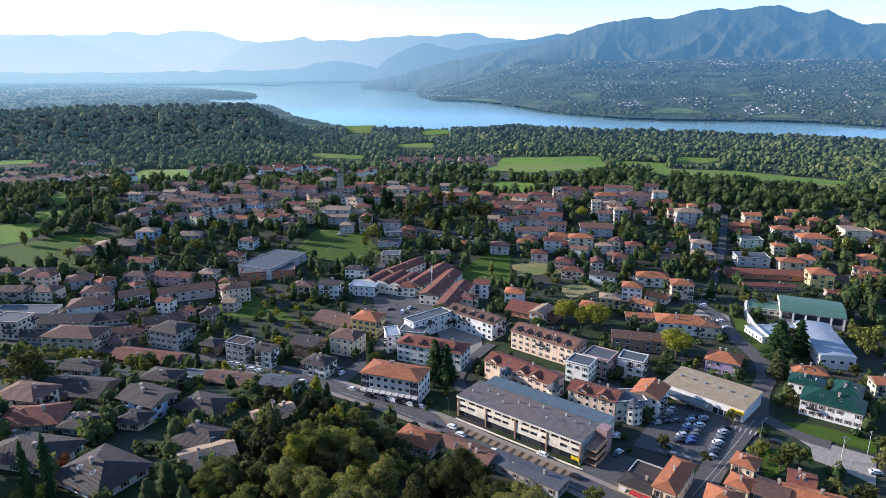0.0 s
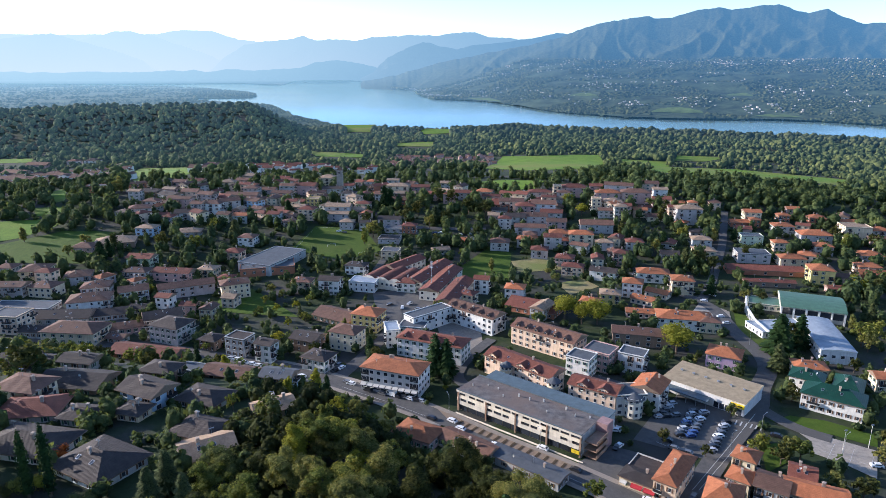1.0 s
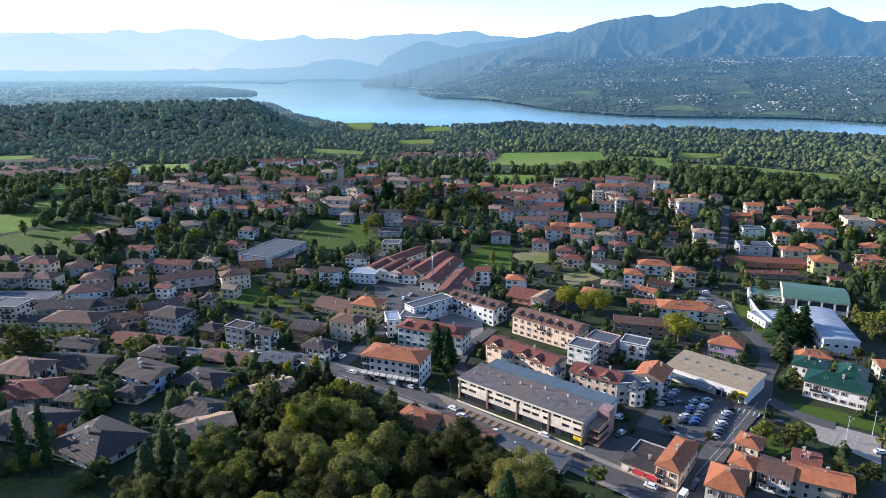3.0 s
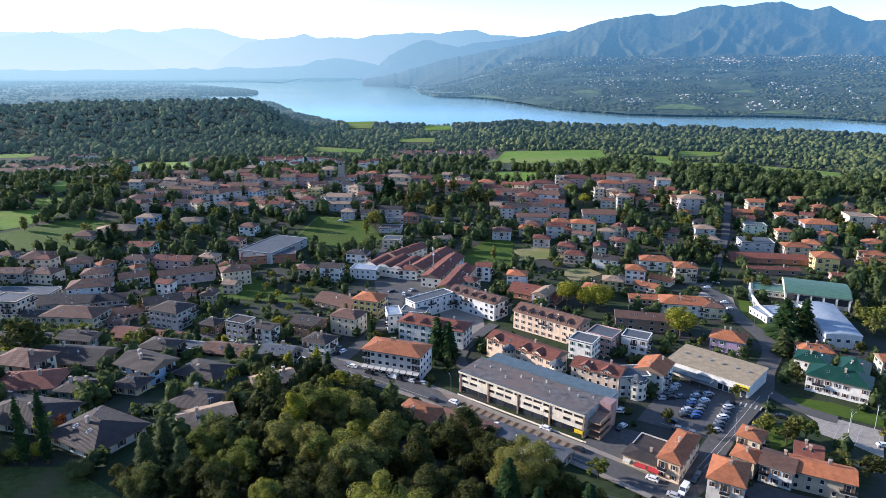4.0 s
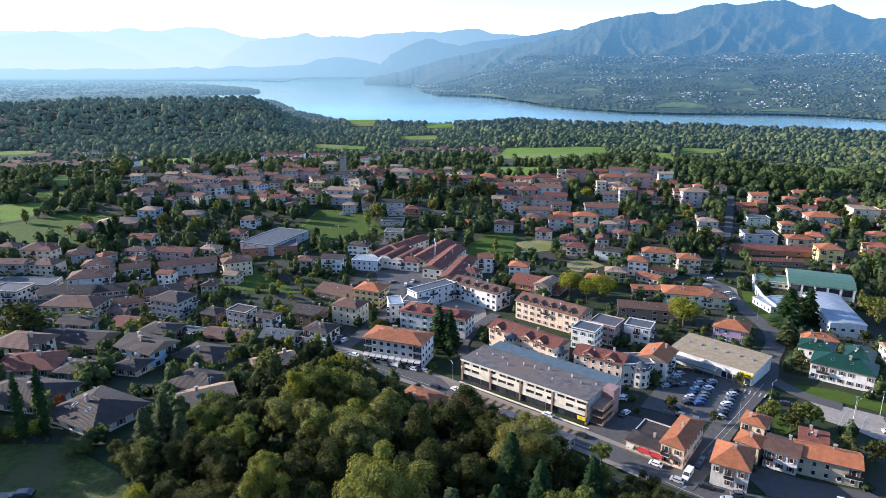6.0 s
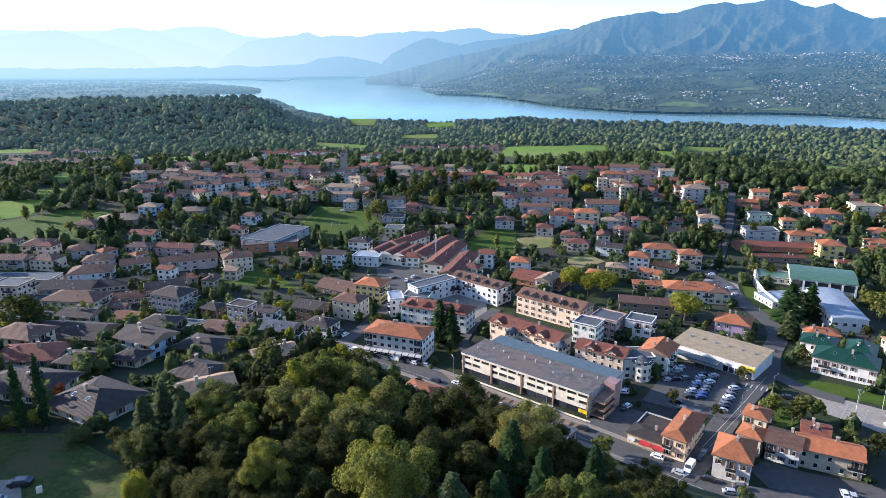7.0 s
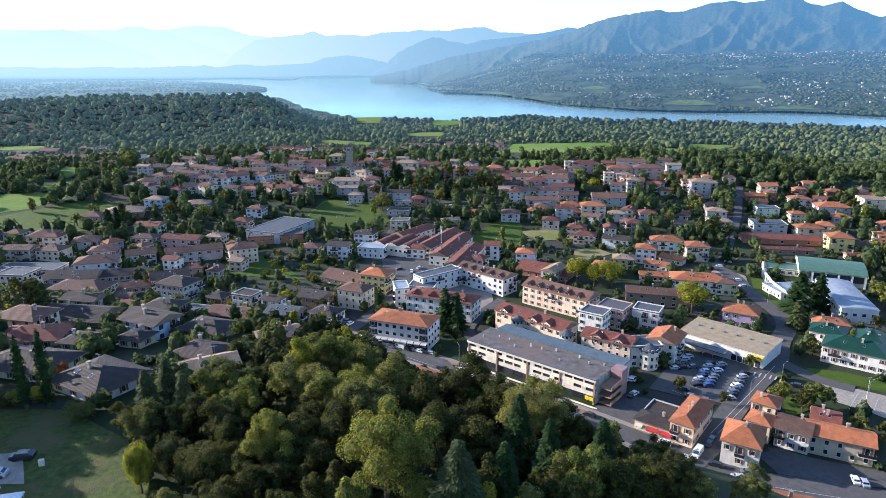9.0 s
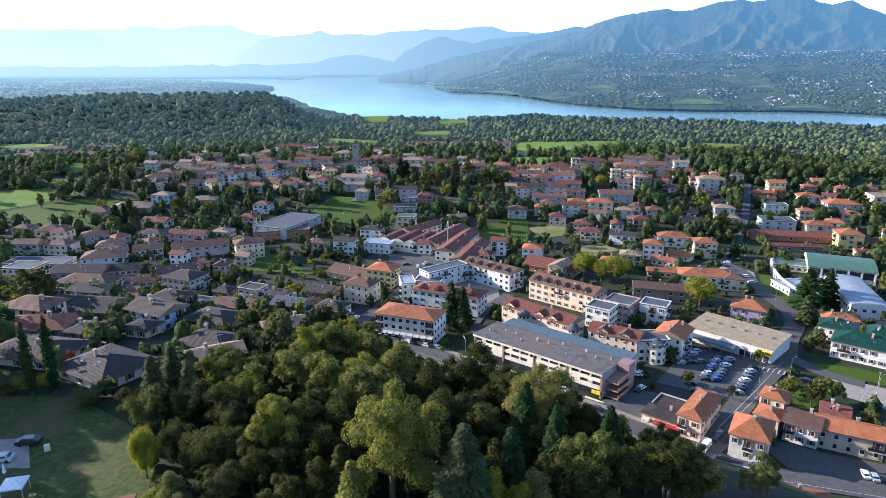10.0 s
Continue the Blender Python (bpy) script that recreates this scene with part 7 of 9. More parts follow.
house(119.4, 491.4, -6, 21.1, 11.7, 2, "gable", "grey", "brown", most=3)
house(58.0, 513.9, -6, 14.9, 9.9, 2, "gable", "grey", "dark", most=3)
house(-59.5, 497.1, -6, 9.2, 7.1, 2, "gable", "grey", "dark", most=3)
house(-42.4, 507.0, -6, 15.0, 8.3, 2, "gable", "white", "dark", most=3)
house(-75.4, 499.9, -6, 9.0, 7.9, 2, "hip", "white", "tan", most=3)
house(-665.1, 1067.0, -4, 30.1, 16.6, 2, "gable", "pink", "brown", most=2)
house(-630.2, 954.3, -10, 31.5, 17.4, 2, "gable", "grey", "brown", most=2)
house(-634.2, 1115.9, -4, 15.8, 13.9, 2, "hip", "white", "brown", most=2)
house(-604.1, 1119.9, -4, 19.6, 15.1, 2, "hip", "white", "dark", most=2)
house(-604.8, 1149.8, -4, 12.9, 11.4, 2, "hip", "white", "dark", most=2)
house(-513.0, 1045.7, -4, 17.9, 13.8, 2, "hip", "peach", "tan", most=2)
house(-400.8, 730.1, -4, 13.6, 10.5, 2, "hip", "blue", "tan", most=2)
house(-377.5, 727.4, -4, 13.4, 10.3, 2, "hip", "white", "tan", most=2)
house(-464.5, 774.6, -4, 14.0, 10.9, 2, "gable", "grey", "brown", most=2)
house(-317.4, 591.4, -4, 18.9, 8.4, 2, "flat", "brick", "grey", most=3)
house(-286.5, 600.7, 40, 12.8, 7.1, 2, "gable", "brick", "brown", most=3)
house(-487.0, 724.0, -4, 20.4, 13.5, 2, "gable", "grey", "brown", most=2)
house(-461.0, 715.2, -4, 15.8, 10.4, 2, "gable", "grey", "brown", most=2)
house(-404.9, 649.2, -4, 12.0, 7.9, 2, "gable", "grey", "dark", most=2)
house(100.5, 188.0, 51, 7.9, 7.1, 2, "hip", "cream", "orange", most=6)
house(93.6, 176.7, 51, 7.4, 6.7, 2, "hip", "cream", "orange", most=6)
house(83.6, 136.8, -20, 11.0, 8.0, 2, "hip", "cream", "orange", most=4, storey=2.7)
house(-216.1, 500.2, -8, 7.9, 7.9, 2, "hip", "grey", "red", most=2, bal=False, storey=2.8)
house(-176.8, 514.5, -8, 8.9, 7.5, 2, "gable", "cream", "brown", most=2, bal=False, storey=2.8)
house(-149.2, 636.9, -5, 9.7, 7.3, 1, "gable", "pink", "orange", most=2, bal=False, storey=2.8)
house(-209.7, 592.3, 80, 10.3, 7.7, 1, "gable", "white", "red", most=2, bal=False, storey=2.8)
house(-201.8, 543.4, 60, 9.1, 7.6, 2, "hip", "grey", "brown", most=2, bal=False, storey=2.8)
house(-148.4, 523.0, -30, 10.7, 7.6, 2, "hip", "peach", "red", most=2, bal=False, storey=2.8)
house(-195.0, 612.6, -8, 10.8, 8.2, 2, "hip", "peach", "brown", most=2, bal=False, storey=2.8)
house(-235.4, 591.7, 60, 9.0, 7.0, 3, "gable", "cream", "brown", most=2, bal=False, storey=2.8)
house(-169.5, 529.8, 80, 9.3, 6.8, 2, "gable", "pink", "tan", most=2, bal=False, storey=2.8)
house(-286.9, 614.5, 80, 8.0, 7.3, 1, "gable", "peach", "red", most=2, bal=False, storey=2.8)
house(-225.9, 602.2, 60, 8.2, 6.9, 2, "gable", "white", "brown", most=2, bal=False, storey=2.8)
house(-268.2, 559.4, -5, 9.0, 6.7, 3, "gable", "white", "tan", most=2, bal=False, storey=2.8)
house(-131.1, 525.0, -30, 9.3, 7.8, 2, "gable", "white", "red", most=2, bal=False, storey=2.8)
house(-224.9, 512.5, -12, 9.3, 6.7, 1, "gable", "white", "red", most=2, bal=False, storey=2.8)
house(-129.3, 549.4, -12, 8.4, 7.0, 3, "gable", "cream", "red", most=2, bal=False, storey=2.8)
house(-163.5, 642.4, -8, 8.2, 7.0, 2, "gable", "white", "red", most=2, bal=False, storey=2.8)
house(-157.7, 628.6, -5, 9.6, 8.2, 1, "gable", "white", "brown", most=2, bal=False, storey=2.8)
house(-147.3, 545.6, -12, 8.8, 8.2, 1, "gable", "peach", "red", most=2, bal=False, storey=2.8)
house(-182.4, 618.0, -5, 7.7, 7.6, 2, "hip", "grey", "orange", most=2, bal=False, storey=2.8)
house(-121.9, 516.7, 60, 8.0, 7.2, 2, "hip", "pink", "brown", most=2, bal=False, storey=2.8)
house(-194.7, 507.0, -30, 9.5, 8.3, 3, "gable", "cream", "red", most=2, bal=False, storey=2.8)
house(-161.0, 560.9, 60, 10.3, 7.6, 2, "gable", "white", "brown", most=2, bal=False, storey=2.8)
house(-236.8, 524.6, 80, 7.8, 6.9, 2, "gable", "grey", "orange", most=2, bal=False, storey=2.8)
house(-235.7, 497.0, 60, 9.3, 7.5, 3, "hip", "peach", "red", most=2, bal=False, storey=2.8)
house(-154.8, 534.7, -30, 9.5, 7.0, 2, "gable", "cream", "brown", most=2, bal=False, storey=2.8)
house(-148.4, 572.5, -8, 8.0, 8.4, 2, "gable", "grey", "orange", most=2, bal=False, storey=2.8)
house(-184.9, 605.2, -8, 8.0, 8.1, 3, "gable", "peach", "red", most=2, bal=False, storey=2.8)
house(-297.1, 617.5, -30, 7.9, 7.1, 1, "hip", "pink", "red", most=2, bal=False, storey=2.8)
house(-136.9, 534.9, -8, 10.4, 7.3, 2, "gable", "pink", "brown", most=2, bal=False, storey=2.8)
house(-246.5, 581.6, -12, 10.0, 7.7, 2, "gable", "pink", "tan", most=2, bal=False, storey=2.8)
house(-163.0, 514.0, -8, 10.5, 7.3, 2, "gable", "grey", "orange", most=2, bal=False, storey=2.8)
house(-135.6, 511.9, -5, 8.2, 8.0, 3, "gable", "grey", "red", most=2, bal=False, storey=2.8)
house(-147.7, 559.2, 80, 9.8, 7.9, 3, "gable", "cream", "brown", most=2, bal=False, storey=2.8)
house(-212.1, 579.8, -8, 10.8, 7.5, 1, "gable", "peach", "brown", most=2, bal=False, storey=2.8)
house(-133.6, 631.8, 60, 7.9, 6.9, 2, "gable", "pink", "orange", most=2, bal=False, storey=2.8)
house(-121.1, 542.1, -8, 8.4, 8.3, 2, "gable", "cream", "tan", most=2, bal=False, storey=2.8)
house(-99.6, 546.3, 60, 8.0, 7.2, 2, "gable", "white", "tan", most=2, bal=False, storey=2.8)
house(-68.5, 552.7, -5, 10.4, 8.1, 2, "hip", "cream", "red", most=2, bal=False, storey=2.8)
house(-70.4, 587.1, 80, 10.3, 7.5, 2, "gable", "peach", "red", most=2, bal=False, storey=2.8)
house(-108.9, 576.7, 60, 8.5, 6.6, 2, "gable", "peach", "brown", most=2, bal=False, storey=2.8)
house(-88.7, 595.2, 80, 10.9, 8.3, 1, "hip", "grey", "tan", most=2, bal=False, storey=2.8)
house(-129.0, 570.6, -8, 10.8, 7.5, 1, "gable", "pink", "red", most=2, bal=False, storey=2.8)
house(-70.8, 534.3, -8, 9.8, 7.2, 2, "gable", "pink", "tan", most=2, bal=False, storey=2.8)
house(-82.0, 647.0, -30, 7.6, 8.0, 2, "gable", "peach", "red", most=2, bal=False, storey=2.8)
house(-63.4, 520.8, 80, 10.6, 7.5, 2, "gable", "peach", "orange", most=2, bal=False, storey=2.8)
house(-78.1, 565.4, -30, 9.7, 8.1, 3, "hip", "peach", "tan", most=2, bal=False, storey=2.8)
house(-90.9, 626.1, -5, 8.5, 7.9, 2, "gable", "white", "red", most=2, bal=False, storey=2.8)
house(-149.8, 650.7, -30, 10.3, 7.6, 2, "gable", "white", "red", most=2, bal=False, storey=2.8)
house(2.9, 598.9, -30, 10.8, 7.5, 2, "gable", "grey", "tan", most=2, bal=False, storey=2.8)
house(17.2, 608.0, 60, 10.4, 8.1, 3, "gable", "cream", "brown", most=2, bal=False, storey=2.8)
house(-53.8, 622.8, -12, 8.1, 7.3, 2, "gable", "peach", "tan", most=2, bal=False, storey=2.8)
house(6.9, 574.7, -12, 9.8, 7.6, 3, "hip", "pink", "orange", most=2, bal=False, storey=2.8)
house(-49.0, 640.2, -8, 9.9, 6.7, 3, "gable", "grey", "tan", most=2, bal=False, storey=2.8)
house(-69.6, 633.3, -12, 8.5, 8.0, 3, "hip", "white", "orange", most=2, bal=False, storey=2.8)
house(-55.7, 574.1, -12, 7.7, 6.9, 3, "gable", "white", "brown", most=2, bal=False, storey=2.8)
house(3.1, 640.3, -8, 8.2, 7.6, 2, "gable", "grey", "tan", most=2, bal=False, storey=2.8)
house(-30.7, 638.9, -30, 7.9, 8.3, 2, "gable", "white", "brown", most=2, bal=False, storey=2.8)
house(-56.4, 586.1, -30, 10.5, 7.9, 2, "gable", "cream", "orange", most=2, bal=False, storey=2.8)
house(78.3, 554.2, 60, 9.2, 8.2, 2, "gable", "peach", "red", most=2, bal=False, storey=2.8)
house(41.7, 518.3, -5, 7.6, 8.4, 2, "gable", "pink", "tan", most=2, bal=False, storey=2.8)
house(108.9, 573.7, -12, 10.7, 7.4, 3, "hip", "white", "brown", most=2, bal=False, storey=2.8)
house(49.3, 500.2, -8, 8.6, 7.3, 3, "hip", "grey", "red", most=2, bal=False, storey=2.8)
house(71.5, 573.0, -30, 9.9, 8.4, 3, "gable", "cream", "red", most=2, bal=False, storey=2.8)
house(89.5, 573.3, -12, 10.8, 7.9, 1, "hip", "grey", "red", most=2, bal=False, storey=2.8)
house(99.1, 547.2, 80, 7.9, 7.5, 1, "gable", "white", "brown", most=2, bal=False, storey=2.8)
house(92.8, 559.5, -5, 10.6, 6.9, 3, "gable", "peach", "red", most=2, bal=False, storey=2.8)
house(105.0, 561.4, -5, 9.9, 7.1, 2, "gable", "white", "tan", most=2, bal=False, storey=2.8)
house(47.1, 561.7, -5, 7.7, 8.4, 2, "hip", "cream", "red", most=2, bal=False, storey=2.8)
house(171.7, 513.3, -5, 11.0, 8.3, 1, "gable", "cream", "brown", most=2, bal=False, storey=2.8)
house(133.0, 549.9, 80, 10.0, 7.4, 2, "gable", "white", "brown", most=2, bal=False, storey=2.8)
house(170.3, 536.3, -8, 8.7, 6.7, 1, "gable", "grey", "red", most=2, bal=False, storey=2.8)
house(192.8, 568.5, -8, 10.4, 7.1, 3, "gable", "white", "tan", most=2, bal=False, storey=2.8)
house(150.6, 525.4, -5, 7.9, 7.5, 3, "gable", "pink", "red", most=2, bal=False, storey=2.8)
house(184.5, 579.6, -30, 10.1, 7.8, 1, "gable", "cream", "red", most=2, bal=False, storey=2.8)
house(162.5, 522.6, -12, 9.5, 7.6, 2, "gable", "peach", "orange", most=2, bal=False, storey=2.8)
house(143.9, 603.5, -12, 9.8, 7.9, 2, "gable", "pink", "red", most=2, bal=False, storey=2.8)
house(276.8, 484.9, -30, 8.0, 6.7, 2, "gable", "cream", "red", most=2, bal=False, storey=2.8)
house(316.9, 455.9, -5, 9.4, 8.4, 2, "gable", "pink", "brown", most=2, bal=False, storey=2.8)
house(287.6, 522.9, -12, 7.9, 7.4, 2, "gable", "pink", "orange", most=2, bal=False, storey=2.8)
house(302.0, 512.2, -30, 9.0, 7.5, 1, "hip", "white", "orange", most=2, bal=False, storey=2.8)
house(320.2, 506.7, 60, 10.3, 7.6, 2, "gable", "white", "brown", most=2, bal=False, storey=2.8)
house(230.8, 485.2, -12, 9.8, 8.2, 1, "gable", "pink", "red", most=2, bal=False, storey=2.8)
house(127.1, 460.3, 60, 9.0, 7.6, 2, "gable", "cream", "red", most=2, bal=False, storey=2.8)
house(79.9, 455.4, -8, 10.7, 8.5, 3, "gable", "white", "red", most=2, bal=False, storey=2.8)
house(97.7, 444.9, -30, 10.6, 6.7, 2, "gable", "grey", "brown", most=2, bal=False, storey=2.8)
house(116.0, 451.4, -5, 10.3, 7.5, 2, "hip", "white", "tan", most=2, bal=False, storey=2.8)
house(120.1, 437.7, 80, 9.9, 7.2, 1, "gable", "white", "brown", most=2, bal=False, storey=2.8)
house(103.9, 418.2, 80, 8.8, 6.8, 2, "gable", "cream", "red", most=2, bal=False, storey=2.8)
house(-132.5, 378.9, -12, 8.2, 7.8, 2, "hip", "cream", "red", most=2, bal=False, storey=2.8)
house(-182.8, 367.8, 60, 8.3, 6.8, 2, "hip", "white", "orange", most=2, bal=False, storey=2.8)
house(-125.2, 326.3, 80, 8.0, 7.2, 2, "gable", "cream", "brown", most=2, bal=False, storey=2.8)
house(-235.0, 367.3, -5, 8.5, 7.3, 3, "hip", "peach", "red", most=2, bal=False, storey=2.8)
house(-118.8, 343.5, -12, 7.5, 8.0, 2, "gable", "peach", "tan", most=2, bal=False, storey=2.8)
house(-151.8, 335.1, -12, 8.2, 6.9, 3, "gable", "white", "red", most=2, bal=False, storey=2.8)
house(-137.1, 330.9, -5, 8.4, 7.0, 2, "gable", "pink", "red", most=2, bal=False, storey=2.8)
house(-203.5, 371.0, 60, 9.7, 8.0, 2, "hip", "grey", "orange", most=2, bal=False, storey=2.8)
house(185.5, 490.7, 60, 8.5, 7.5, 2, "hip", "white", "orange", most=2, bal=False, storey=2.8)
house(164.8, 456.0, 60, 10.1, 7.4, 1, "gable", "grey", "red", most=2, bal=False, storey=2.8)
house(229.4, 538.8, 80, 8.8, 7.8, 2, "hip", "peach", "brown", most=2, bal=False, storey=2.8)
house(197.7, 536.9, -8, 8.8, 7.0, 2, "gable", "cream", "orange", most=2, bal=False, storey=2.8)


# ---- large trees ----
tree("round", "green", -9.8, 83.4, 21.0, 1.10, 3, "in the hillside wood")
tree("conifer", "blue", 0.7, 77.0, 18.9, 1.50, 3, "in the hillside wood")
tree("tall", "dark", -5.5, 112.0, 12.8, 1.30, 2, "in the hillside wood")
tree("round", "dark", 2.2, 125.4, 14.4, 1.15, 2, "in the hillside wood")
tree("round", "dark", 7.1, 128.1, 13.6, 1.10, 2, "in the hillside wood")
tree("round", "dark", 10.3, 115.5, 13.6, 1.10, 2, "in the hillside wood")
tree("round", "olive", 15.1, 106.9, 16.8, 1.15, 3, "in the hillside wood")
tree("conifer", "needle", 11.6, 101.5, 14.7, 1.20, 2, "in the hillside wood")
tree("conifer", "needle", 15.6, 92.1, 14.7, 1.10, 2, "in the hillside wood")
tree("round", "green", 20.2, 86.3, 13.7, 1.10, 2, "in the hillside wood")
tree("conifer", "needle", 25.0, 95.9, 13.7, 1.20, 2, "in the hillside wood")
tree("round", "olive", -16.5, 106.9, 13.7, 1.20, 2, "in the hillside wood")
tree("tall", "olive", -12.5, 118.1, 13.7, 1.30, 2, "in the hillside wood")
tree("round", "green", -18.7, 114.6, 12.6, 1.20, 2, "in the hillside wood")
tree("round", "green", -22.4, 111.1, 12.6, 1.25, 2, "in the hillside wood")
tree("round", "olive", -27.2, 113.2, 12.6, 1.20, 2, "in the hillside wood")
tree("round", "olive", -32.4, 116.9, 12.6, 1.20, 2, "in the hillside wood")
tree("tall", "lime", -32.9, 128.1, 11.6, 1.20, 2, "in the hillside wood")
tree("round", "green", -29.6, 133.0, 11.6, 1.20, 2, "in the hillside wood")
tree("round", "green", -24.3, 134.6, 11.6, 1.20, 2, "in the hillside wood")
tree("round", "olive", -19.4, 131.7, 11.6, 1.20, 2, "in the hillside wood")
tree("round", "dark", -27.2, 129.7, 9.3, 1.20, 2, "in the hillside wood")
tree("round", "dark", -38.9, 119.1, 9.3, 1.20, 2, "in the hillside wood")
tree("round", "green", -39.8, 108.6, 11.6, 1.20, 2, "in the hillside wood")
tree("round", "olive", -47.1, 120.0, 10.5, 1.30, 2, "in the hillside wood")
tree("round", "green", -47.8, 115.4, 10.5, 1.20, 2, "in the hillside wood")
tree("round", "green", -29.6, 92.1, 14.5, 0.95, 3, "in the hillside wood")
tree("round", "dark", -25.9, 94.8, 11.5, 1.10, 2, "in the hillside wood")
tree("round", "dark", -26.2, 95.6, 11.9, 1.20, 2, "in the hillside wood")
tree("tall", "dark", -38.6, 98.2, 9.3, 1.20, 2, "in the hillside wood")
tree("willow", "dark", -38.5, 90.2, 10.2, 1.10, 2, "in the hillside wood")
tree("willow", "dark", -41.4, 90.6, 9.3, 1.10, 2, "in the hillside wood")
tree("willow", "dark", -46.7, 94.3, 8.5, 1.10, 2, "in the hillside wood")
tree("willow", "lime", -50.3, 89.9, 10.6, 0.62, 2, "beside a house")
tree("conifer", "blue", -57.8, 109.9, 12.6, 1.30, 2, "in the hillside wood")
tree("conifer", "blue", -57.7, 117.9, 11.6, 1.30, 2, "in the hillside wood")
tree("conifer", "blue", -50.0, 108.0, 12.6, 1.20, 2, "in the hillside wood")
tree("round", "dark", -60.9, 107.4, 7.6, 1.20, 2, "beside a house")
tree("bush", "olive", -73.2, 113.4, 4.7, 1.30, 2, "beside a house")
tree("round", "olive", -56.5, 104.3, 9.5, 1.20, 2, "in the hillside wood")
tree("round", "dark", -48.3, 105.7, 10.2, 1.20, 2, "in the hillside wood")
tree("round", "dark", -40.8, 102.3, 11.0, 1.20, 2, "in the hillside wood")
tree("round", "dark", -32.6, 91.8, 11.0, 1.20, 2, "in the hillside wood")
tree("round", "dark", -22.2, 89.9, 11.0, 1.20, 2, "in the hillside wood")
tree("conifer", "dark", -17.5, 83.7, 11.0, 1.30, 2, "in the hillside wood")
tree("tall", "dark", -20.8, 83.0, 9.3, 1.10, 2, "in the hillside wood")
tree("conifer", "green", -14.5, 75.7, 13.7, 1.20, 2, "in the hillside wood")
tree("round", "dark", -15.2, 90.5, 11.0, 1.20, 2, "in the hillside wood")
tree("tall", "dark", 5.9, 85.6, 11.0, 1.20, 2, "in the hillside wood")
tree("conifer", "needle", 7.9, 85.6, 13.7, 1.20, 2, "in the hillside wood")
tree("tall", "lime", 4.7, 78.8, 10.5, 1.20, 2, "in the hillside wood")
tree("tall", "olive", 11.1, 79.3, 10.5, 1.20, 2, "in the hillside wood")
tree("round", "dark", 16.2, 86.7, 11.0, 1.20, 2, "in the hillside wood")
tree("round", "dark", 18.8, 82.0, 10.2, 1.20, 2, "in the hillside wood")
tree("round", "dark", 25.0, 87.9, 11.0, 1.20, 2, "in the hillside wood")
tree("round", "dark", 30.7, 92.3, 10.2, 1.20, 2, "in the hillside wood")
tree("round", "dark", 32.9, 90.5, 9.3, 1.20, 2, "in the hillside wood")
tree("round", "dark", 35.4, 86.8, 7.6, 1.20, 2, "beside a house")
tree("round", "dark", -4.8, 97.7, 11.9, 1.20, 2, "in the hillside wood")
tree("round", "dark", 3.8, 98.9, 11.9, 1.20, 2, "in the hillside wood")
tree("round", "dark", -1.1, 102.8, 11.9, 1.20, 2, "in the hillside wood")
tree("round", "dark", -7.7, 85.7, 10.2, 1.10, 2, "in the hillside wood")
tree("round", "dark", 20.4, 112.3, 11.0, 1.10, 2, "in the hillside wood")
tree("round", "dark", 22.5, 106.2, 10.2, 1.10, 2, "in the hillside wood")
tree("round", "olive", 50.2, 94.3, 7.4, 1.20, 2, "beside a house")
tree("round", "dark", -31.6, 85.4, 9.3, 1.20, 2, "in the hillside wood")
tree("round", "dark", -27.0, 87.3, 9.3, 1.20, 2, "in the hillside wood")
tree("round", "dark", -25.0, 79.7, 8.5, 1.20, 2, "in the hillside wood")
tree("round", "dark", -35.1, 80.5, 8.5, 1.20, 2, "in the hillside wood")
tree("tall", "olive", -41.6, 80.4, 8.4, 1.20, 2, "in the hillside wood")
tree("bush", "lime", -44.2, 81.8, 5.2, 1.20, 2, "in the hillside wood")
tree("round", "dark", -19.0, 102.9, 11.9, 1.20, 2, "in the hillside wood")
tree("round", "dark", -21.0, 97.7, 11.0, 1.20, 2, "in the hillside wood")
tree("round", "dark", -13.9, 110.5, 11.0, 1.20, 2, "in the hillside wood")
tree("round", "dark", -25.6, 105.5, 10.2, 1.20, 2, "in the hillside wood")
tree("conifer", "blue", -1.5, 75.5, 11.6, 1.30, 2, "in the hillside wood")
tree("tall", "lime", 8.6, 77.9, 9.5, 1.20, 2, "in the hillside wood")
tree("round", "dark", 20.5, 81.5, 7.6, 1.20, 2, "in the hillside wood")
tree("round", "green", -30.6, 149.9, 6.9, 1.08, 1, "on the slope above the street")
tree("round", "lime", -28.3, 158.2, 6.9, 1.07, 1, "on the slope above the street")
tree("round", "olive", -23.9, 161.2, 7.6, 1.17, 1, "on the slope above the street")
tree("round", "green", -20.1, 160.0, 5.9, 1.23, 1, "on the slope above the street")
tree("round", "olive", -15.9, 162.5, 6.4, 1.27, 1, "on the slope above the street")
tree("round", "green", -27.4, 142.2, 6.9, 1.27, 1, "on the slope above the street")
tree("round", "lime", -23.3, 142.4, 7.2, 1.22, 1, "on the slope above the street")
tree("round", "olive", -18.2, 139.8, 5.8, 1.29, 1, "on the slope above the street")
tree("round", "green", -12.6, 139.4, 6.2, 1.06, 1, "on the slope above the street")
tree("tall", "olive", -28.8, 133.4, 6.6, 1.23, 1, "on the slope above the street")
tree("round", "green", -10.2, 130.5, 7.1, 1.28, 1, "on the slope above the street")
tree("round", "lime", -18.4, 128.5, 7.1, 1.19, 1, "on the slope above the street")
tree("round", "olive", -23.4, 128.9, 7.5, 1.07, 1, "on the slope above the street")
tree("round", "green", -27.8, 123.7, 6.6, 1.11, 1, "on the slope above the street")
tree("round", "olive", -34.4, 143.8, 7.3, 1.26, 1, "on the slope above the street")
